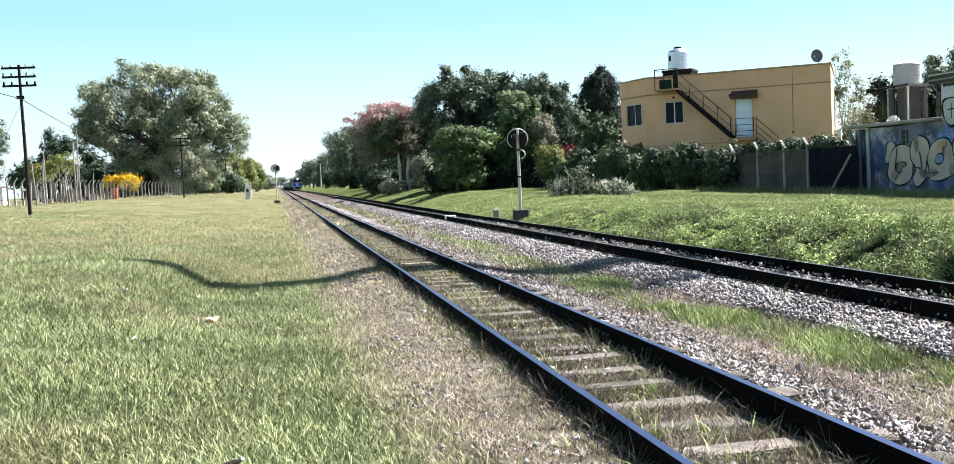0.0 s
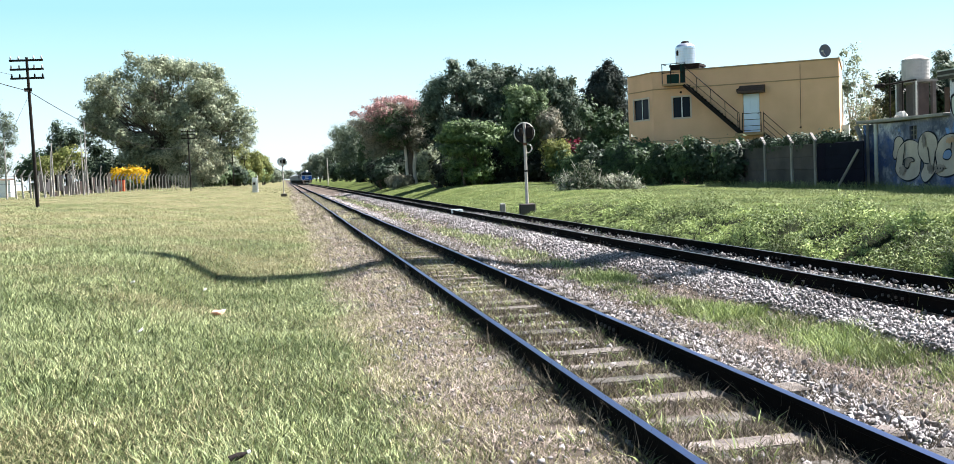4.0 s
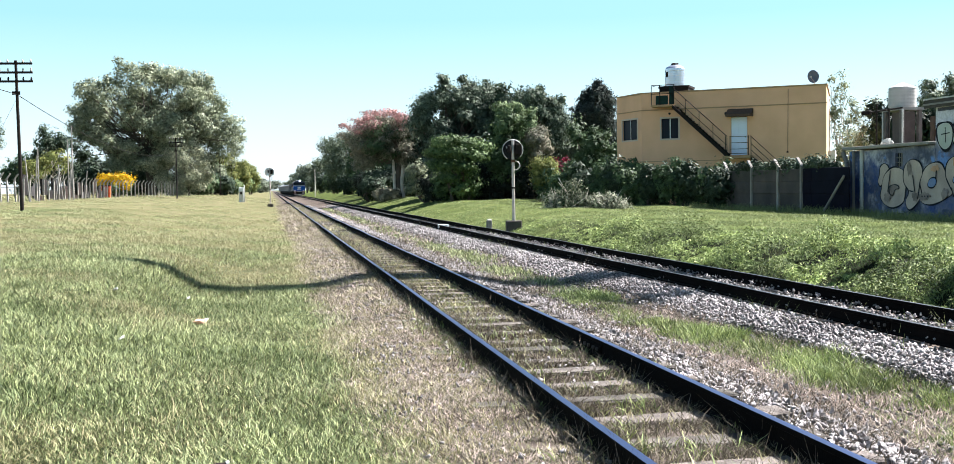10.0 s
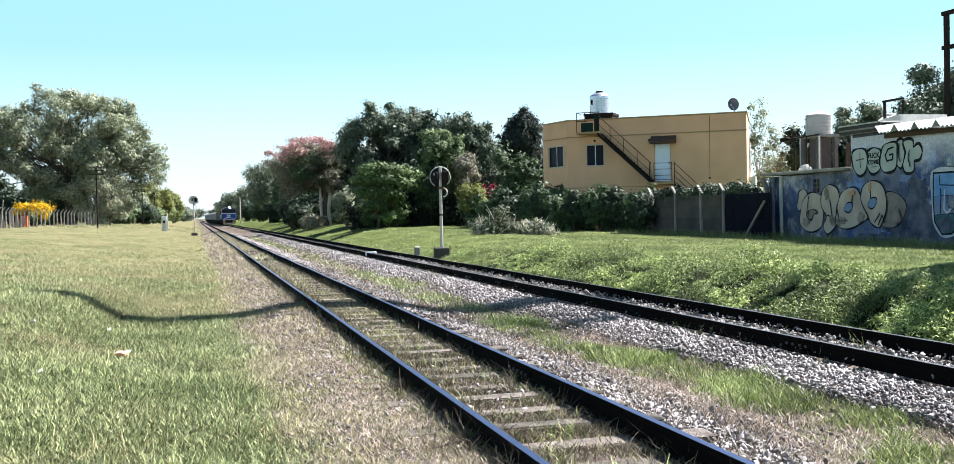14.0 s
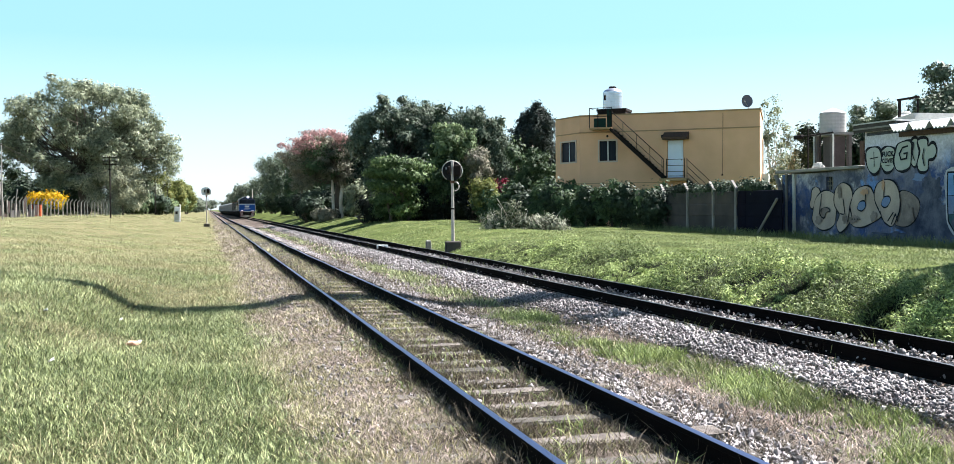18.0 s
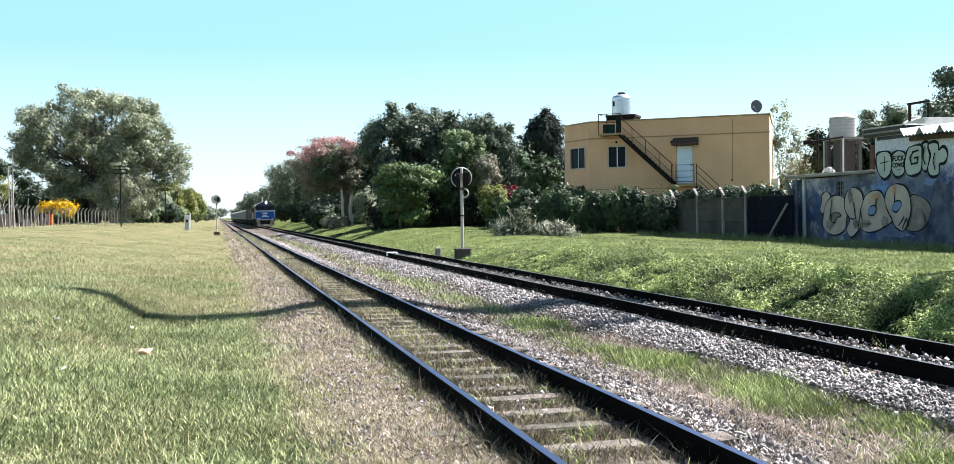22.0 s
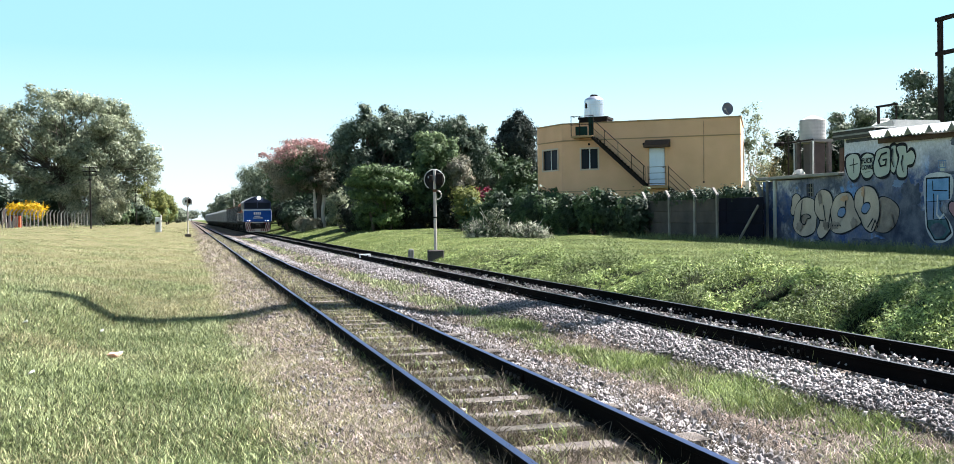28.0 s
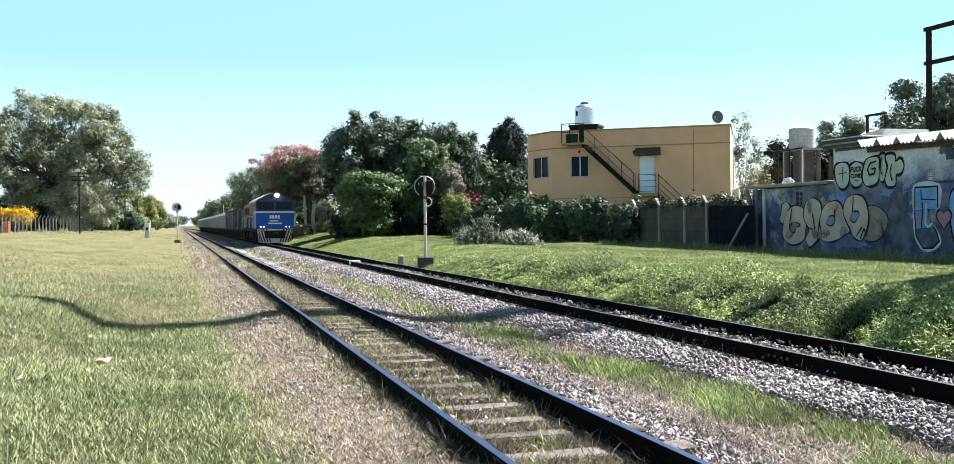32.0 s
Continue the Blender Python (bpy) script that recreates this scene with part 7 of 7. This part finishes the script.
for y0, y1, n, h, w in ((4.5, 13, 60000, .03, .0058), (13, 40, 40000, .045, .0125), (40, 110, 9000, .1, .03)):
    x, y = clumped(rng, n, .55, 1.85, y0, y1, 1.2, .45)
    y = np.where(x > 1.36, between_sleepers(y), y)
    thick = .55 * patchy(x, y, .5, 11) + .45 * patchy(x, y, .16, 12)
    keep = (rng.random(n) < np.clip((thick - .24) * 3.4, .1, 1)) & (x > verge_edge(y) - .3)
    x, y = x[keep], y[keep]
    pale = rng.random(len(x)) < .55
    dry.append(blades(rng, x[pale], y[pale], h, w, 1.9))
    dead.append(blades(rng, x[~pale], y[~pale], h * 1.05, w, 1.8))
    x, y = clumped(rng, n // 7, .6, 1.85, y0, y1, 1.15, .88)
    verge_green.append(blades(rng, x, y, h * 1.5, w * 1.1, 1.1))
    x, y = clumped(rng, int(n * .2), 1.75, 3.1, y0, y1, 1.2, .75)
    (dead if y0 < 5 else verge_green).append(blades(rng, x, between_sleepers(y), h * (1.9 if y0 < 5 else 1.2), w * 1.1, 1.2))
for y0, y1, n, h, w in ((4.5, 13, 13000, .085, .0055), (13, 36, 9000, .11, .012)):
    for rx in (1.72, 2.03, 2.74, 3.07):
        x, y = clumped(rng, n // 4, rx - .12, rx + .12, y0, y1, 1.1, .9)
        dead.append(blades(rng, x, y, h * (.35 + 1.0 * rng.random(len(x)) ** 3), w * 1.2, 1.3))
    x, y = clumped(rng, int(n * .6), 1.85, 2.95, y0, y1, 1.1, .9)
    dead.append(blades(rng, x, between_sleepers(y), h * .5, w * 1.1, 1.6))
    x, y = clumped(rng, n // 5, 1.85, 2.95, y0, y1, 1.1, .93)
    verge_green.append(blades(rng, x, y, h * .8, w * 1.1, 1.1))
    x, y = clumped(rng, n // 4, 3.3, 4.2, y0, y1, 1.1, .9)
    dead.append(blades(rng, x, y, h, w, 1.5))
# thin weeds that stand up beside the rails
for rx in (1.74, 2.02, 2.76, 3.06, 6.36, 7.64):
    k = 26 if rx < 4 else 16
    cx, cy = rx + rng.normal(size=k) * .05, 5.0 + 20 * rng.random(k) ** 1.3 + (5 if rx > 4 else 0)
    j = rng.integers(0, k, k * 9)
    dead.append(blades(rng, cx[j] + rng.normal(size=k * 9) * .035, cy[j] + rng.normal(size=k * 9) * .05, .17, .006, .9))
for y0, y1, n, w in ((4.5, 10.4, 9000, .006), (10.4, 22, 9000, .011), (22, 60, 6000, .022)):
    x, y = clumped(rng, n, 3.8, 5.5, y0, y1, 1.1, .55)
    (dry if y0 < 5 else dead).append(blades(rng, x, y, .05, w, 1.7))
    x, y = clumped(rng, n // 2, 3.8, 5.5, y0, y1, 1.1, .75)
    (dead if y0 < 5 else dry).append(blades(rng, x, y, .06, w, 1.5))
x, y = clumped(rng, 3500, .4, 3.2, -8, 4.6, 1.0, .5)
dry.append(blades(rng, x, y, .05, .012, 1.5))
grass("dead_grass", dead, M_DEADGRASS, "brown dead grass tufts along the near rails")
grass("dry_grass", dry, M_STRAW, "straw-coloured dry grass along the track verge")
grass("verge_grass", verge_green, M_YELLOWING, "thin green-yellow tufts scattered over the worn verge")
mid, strip_far = [], []
for y0, y1, n, h, w in ((4.0, 10.4, 34000, .085, .0085), (10.4, 16, 24000, .085, .014), (16, 32, 13000, .09, .02), (32, 100, 5200, .1, .04)):
    x, y = clumped(rng, n, 3.95, 5.6, y0, y1, 1.05, .5)
    lush = patchy(x, y, .75, 15) * .6 + patchy(x, y, .25, 16) * .4 - 1.1 * np.abs(x - np.interp(y, [9, 15], [5.0, 4.75]) - .1 * np.sin(y * .8)) ** 2
    keep = lush + .16 * rng.normal(size=n) > .36
    x, y, lush = x[keep], y[keep], lush[keep]
    (mid if y0 < 12 else strip_far).append(blades(rng, x, y, h * (.5 + 2.0 * np.clip(lush - .25, 0, .5)), w, 1.0))
for y0, y1, n in ((5, 14, 1700), (14, 45, 2400)):
    x, y = clumped(rng, n, 1.55, 3.2, y0, y1, 1.2, .85)
    mid.append(blades(rng, x, between_sleepers(y), .075, .009, 1.2))
    x, y = clumped(rng, n // 7, 5.8, 8.0, y0 + 4, y1, 1.2, .92)
    mid.append(blades(rng, x, y, .17, .008, .8))
grass("strip_grass", strip_far, M_GRASS, "thin olive grass strip between the two tracks")
grass("strip_grass", mid, M_STRIP, "green grass strip between the two tracks")


# broad-leaved weeds on the far bank
def weed_clumps(rng, n, x0, x1, y0, y1, per, leaf, tallest, drop=1.0):
    """Domes of overlapping pointed leaves, lit on top and dark below."""
    y = y0 + (y1 - y0) * rng.random(n) ** 1.1
    x = x0 + (x1 - x0) * rng.random(n) ** drop
    grow = np.clip(1.5 * (.6 * patchy(x, y, 1.0, 21) + .4 * patchy(x, y, .35, 22)) - .22, .12, 1)
    ok = (patchy(x, y, .26, 23) > .4) | (rng.random(n) < .15)
    x, y, grow = x[ok], y[ok], grow[ok]
    n = len(x)
    high, wide = tallest * grow ** 1.4 * (.6 + .7 * rng.random(n)), (.085 + .12 * grow) * (.7 + .6 * rng.random(n))
    c = np.repeat(np.arange(n), per)
    m = len(c)
    a, q = rng.random(m) * 2 * np.pi, np.sqrt(rng.random(m))
    d = np.stack([np.cos(a) * q, np.sin(a) * q, np.sqrt(1 - q * q)], 1)
    layer = .45 + .55 * rng.random(m) ** .5
    p = np.stack([x[c] + d[:, 0] * wide[c] * layer, y[c] + d[:, 1] * wide[c] * layer, 0 * a], 1)
    p[:, 2] = ground_z(p[:, 0], p[:, 1]) + .015 + high[c] * d[:, 2] * layer
    nor = d * .8 + np.array([0, 0, .25]) + rng.normal(size=(m, 3)) * .6
    nor /= np.linalg.norm(nor, axis=1, keepdims=True)
    u = np.stack([np.cos(a), np.sin(a), -.35 - .5 * rng.random(m)], 1) + rng.normal(size=(m, 3)) * .45
    u -= nor * (u * nor).sum(1, keepdims=True)
    u /= np.linalg.norm(u, axis=1, keepdims=True)
    v = np.cross(nor, u)
    s = (leaf * (.6 + .8 * rng.random(m)))[:, None]
    return np.stack([p - u * s * .9, p + v * s * .34, p + u * s * 1.6, p - v * s * .34], 1).reshape(-1, 3), np.arange(m * 4).reshape(m, 4)


weeds = [weed_clumps(rng, 1450, 8.15, 10.2, 7.5, 17, 52, .023, .54, 1.25), weed_clumps(rng, 1600, 8.2, 10.1, 17, 29, 36, .024, .48, 1.2), weed_clumps(rng, 300, 8.3, 9.8, 28, 40, 28, .025, .26, 1.1)]
grass("bank_weeds", weeds, M_WEED, "broad-leaved green weeds covering the far bank", "weeds")
bank = []
for y0, y1, n, h, w in ((8.0, 20, 36000, .05, .0125), (20, 40, 64000, .055, .017), (40, 65, 40000, .05, .022), (65, 120, 20000, .055, .033)):
    x, y = clumped(rng, n, lambda q: 8.2 + 0 * q, lambda q: np.minimum(np.maximum(9.6, .92 * q + .6), 22.6), y0, y1, 1.1, .4)
    keep = (x > 9.7) | (y > 30) | (rng.random(n) < .35)
    x, y = x[keep], y[keep]
    bank.append(blades(rng, x, y, h * (.55 + .9 * patchy(x, y, .9, 31)), w, 1.2))
x, y = clumped(rng, 7000, 21.0, 22.85, 24, 52, 1.0, .7)
bank.append(blades(rng, x, y, .24, .016, .7))
grass("bank_grass", bank, M_LAWN, "fresh green grass on the far bank")


# ballast stones
def stone_shapes(rng, k):
    # an uneven six-pointed lump with eight broken faces
    base = np.array([(1, .1, .2), (-.9, -.2, -.1), (.2, 1, -.3), (-.1, -1, .2), (.5, .2, .95), (-.4, .1, -.95)])
    faces = np.array([(0, 2, 4), (2, 1, 4), (1, 3, 4), (3, 0, 4), (2, 0, 5), (1, 2, 5), (3, 1, 5), (0, 3, 5)])
    out = []
    for i in range(k):
        b = base * (0.75 + 0.6 * rng.random((len(base), 1))) * np.array([1.25, .95, .62]) + rng.normal(size=base.shape) * .14
        out.append(b)
    return out, faces


STONE_SHAPES, STONE_FACES = stone_shapes(np.random.default_rng(4), 12)


def turn_matrices(rng, n):
    q = rng.normal(size=(n, 4))
    q /= np.linalg.norm(q, axis=1, keepdims=True)
    w, x, y, z = q.T
    return np.stack([1 - 2 * (y * y + z * z), 2 * (x * y - z * w), 2 * (x * z + y * w), 2 * (x * y + z * w), 1 - 2 * (x * x + z * z), 2 * (y * z - x * w),
                     2 * (x * z - y * w), 2 * (y * z + x * w), 1 - 2 * (x * x + y * y)], 1).reshape(n, 3, 3)


def stones(rng, x, y, size, lift):
    n = len(x)
    sh = np.stack(STONE_SHAPES)[rng.integers(0, len(STONE_SHAPES), n)]
    v = np.einsum("nij,nkj->nki", turn_matrices(rng, n), sh) * (size * (.55 + 1.0 * rng.random(n) ** 2))[:, None, None]
    c = np.stack([x, y, ground_z(x, y) + lift * np.where(np.abs(x - 7.0) < .95, .75, 1.0) * rng.random(n)], 1)
    v = (v + c[:, None]).reshape(-1, 3)
    f = (np.arange(n)[:, None, None] * len(STONE_SHAPES[0]) + STONE_FACES[None]).reshape(-1, 3)
    return v, f


def shoulder(rng, n, y0, y1):
    """The ballast ridge along the far track and its sleepers' gaps."""
    x = np.concatenate([rng.normal(5.72, .28, int(n * .62)), rng.uniform(5.9, 8.2, n - int(n * .62))])
    y = y0 + (y1 - y0) * rng.random(n) ** 1.15
    x = x + .12 * np.sin(y * .55)
    # the heap keeps off the grass strip
    low = np.interp(y, [11, 16], [5.42, 5.0])
    return np.where(x < low, 2 * low - x, x), y


def crib(rng, n, y0, y1):
    """Stones heaped between the rails of the far track."""
    y = y0 + (y1 - y0) * rng.random(n) ** 1.2
    return bed_x(y) + rng.uniform(-.56, .56, n), y


def gravel(rng, n, y0, y1):
    """Thinner stones between and beside the near track's sleepers."""
    k = int(n * .87)
    x = np.concatenate([np.clip(rng.normal(3.62, .3, k), 3.02, 4.4), rng.uniform(1.8, 3.2, n - k - n // 40), rng.normal(1.3, .2, n // 40)])
    y = y0 + (y1 - y0) * rng.random(n) ** 1.15
    patch = (np.sin(y * 1.3 + x) + np.sin(y * .5 + 2) > -.9) | (x > 3)
    return x[patch], y[patch]


def bare_patches(rng, n):
    """Small stones showing in the bare spots of the verge."""
    x, y = rng.uniform(.7, 1.8, n * 4), 4.6 + 24 * rng.random(n * 4) ** 1.5
    bare = .55 * patchy(x, y, .5, 11) + .45 * patchy(x, y, .16, 12) + .25 * np.clip(1.1 - x, 0, .5)
    k = np.argsort(bare + .12 * rng.random(n * 4))[:n]
    return x[k], y[k]


def strip_pebbles(rng, n):
    """Small stones strewn over the strip between the tracks."""
    return np.clip(rng.normal(4.4, .5, n), 3.8, 5.5), 4.6 + 22 * rng.random(n) ** 1.3


heap = [stones(rng, *crib(rng, 5200, 8, 40), .02, .17), stones(rng, *shoulder(rng, 21000, 6.5, 19), .019, .08), stones(rng, *shoulder(rng, 11000, 19, 45), .026, .07), stones(rng, *shoulder(rng, 4800, 45, 110), .035, .06), stones(rng, *shoulder(rng, 1500, -8, 6.5), .023, .08),
        stones(rng, *gravel(rng, 12000, 3.5, 16), .0175, .03), stones(rng, *bare_patches(rng, 1300), .0135, .02), stones(rng, *strip_pebbles(rng, 3800), .0135, .02), stones(rng, *gravel(rng, 5500, 16, 45), .024, .03), stones(rng, *gravel(rng, 3600, 45, 110), .036, .03)]
bal = grass("ballast", heap, M_STONE, "broken grey ballast stones along both tracks", "ballast")


def single_stones(parent):
    """The nearest stones, each an object of its own."""
    r = np.random.default_rng(12)
    shapes = []
    for b in STONE_SHAPES:
        me = bpy.data.meshes.new("ballast_stone")
        me.from_pydata((b * .021).tolist(), [], STONE_FACES.tolist())
        me.materials.append(M_STONE_OB)
        shapes.append(me)
    for i in range(280):
        if i % 3 == 0:
            x, y = r.normal(5.7, .25), 7.5 + 5 * r.random()
        else:
            x, y = r.normal(3.75, .2), 5.2 + 6 * r.random()
        ob = new("ballast_stone", shapes[int(r.integers(0, 12))])
        ob.parent = parent
        k = .8 + .6 * r.random()
        ob.matrix_basis = pose(x, y, float(ground_z(x, y)) + .05, *(360 * r.random(3))) @ Matrix.Scale(k, 4)


single_stones(bal)


motions()
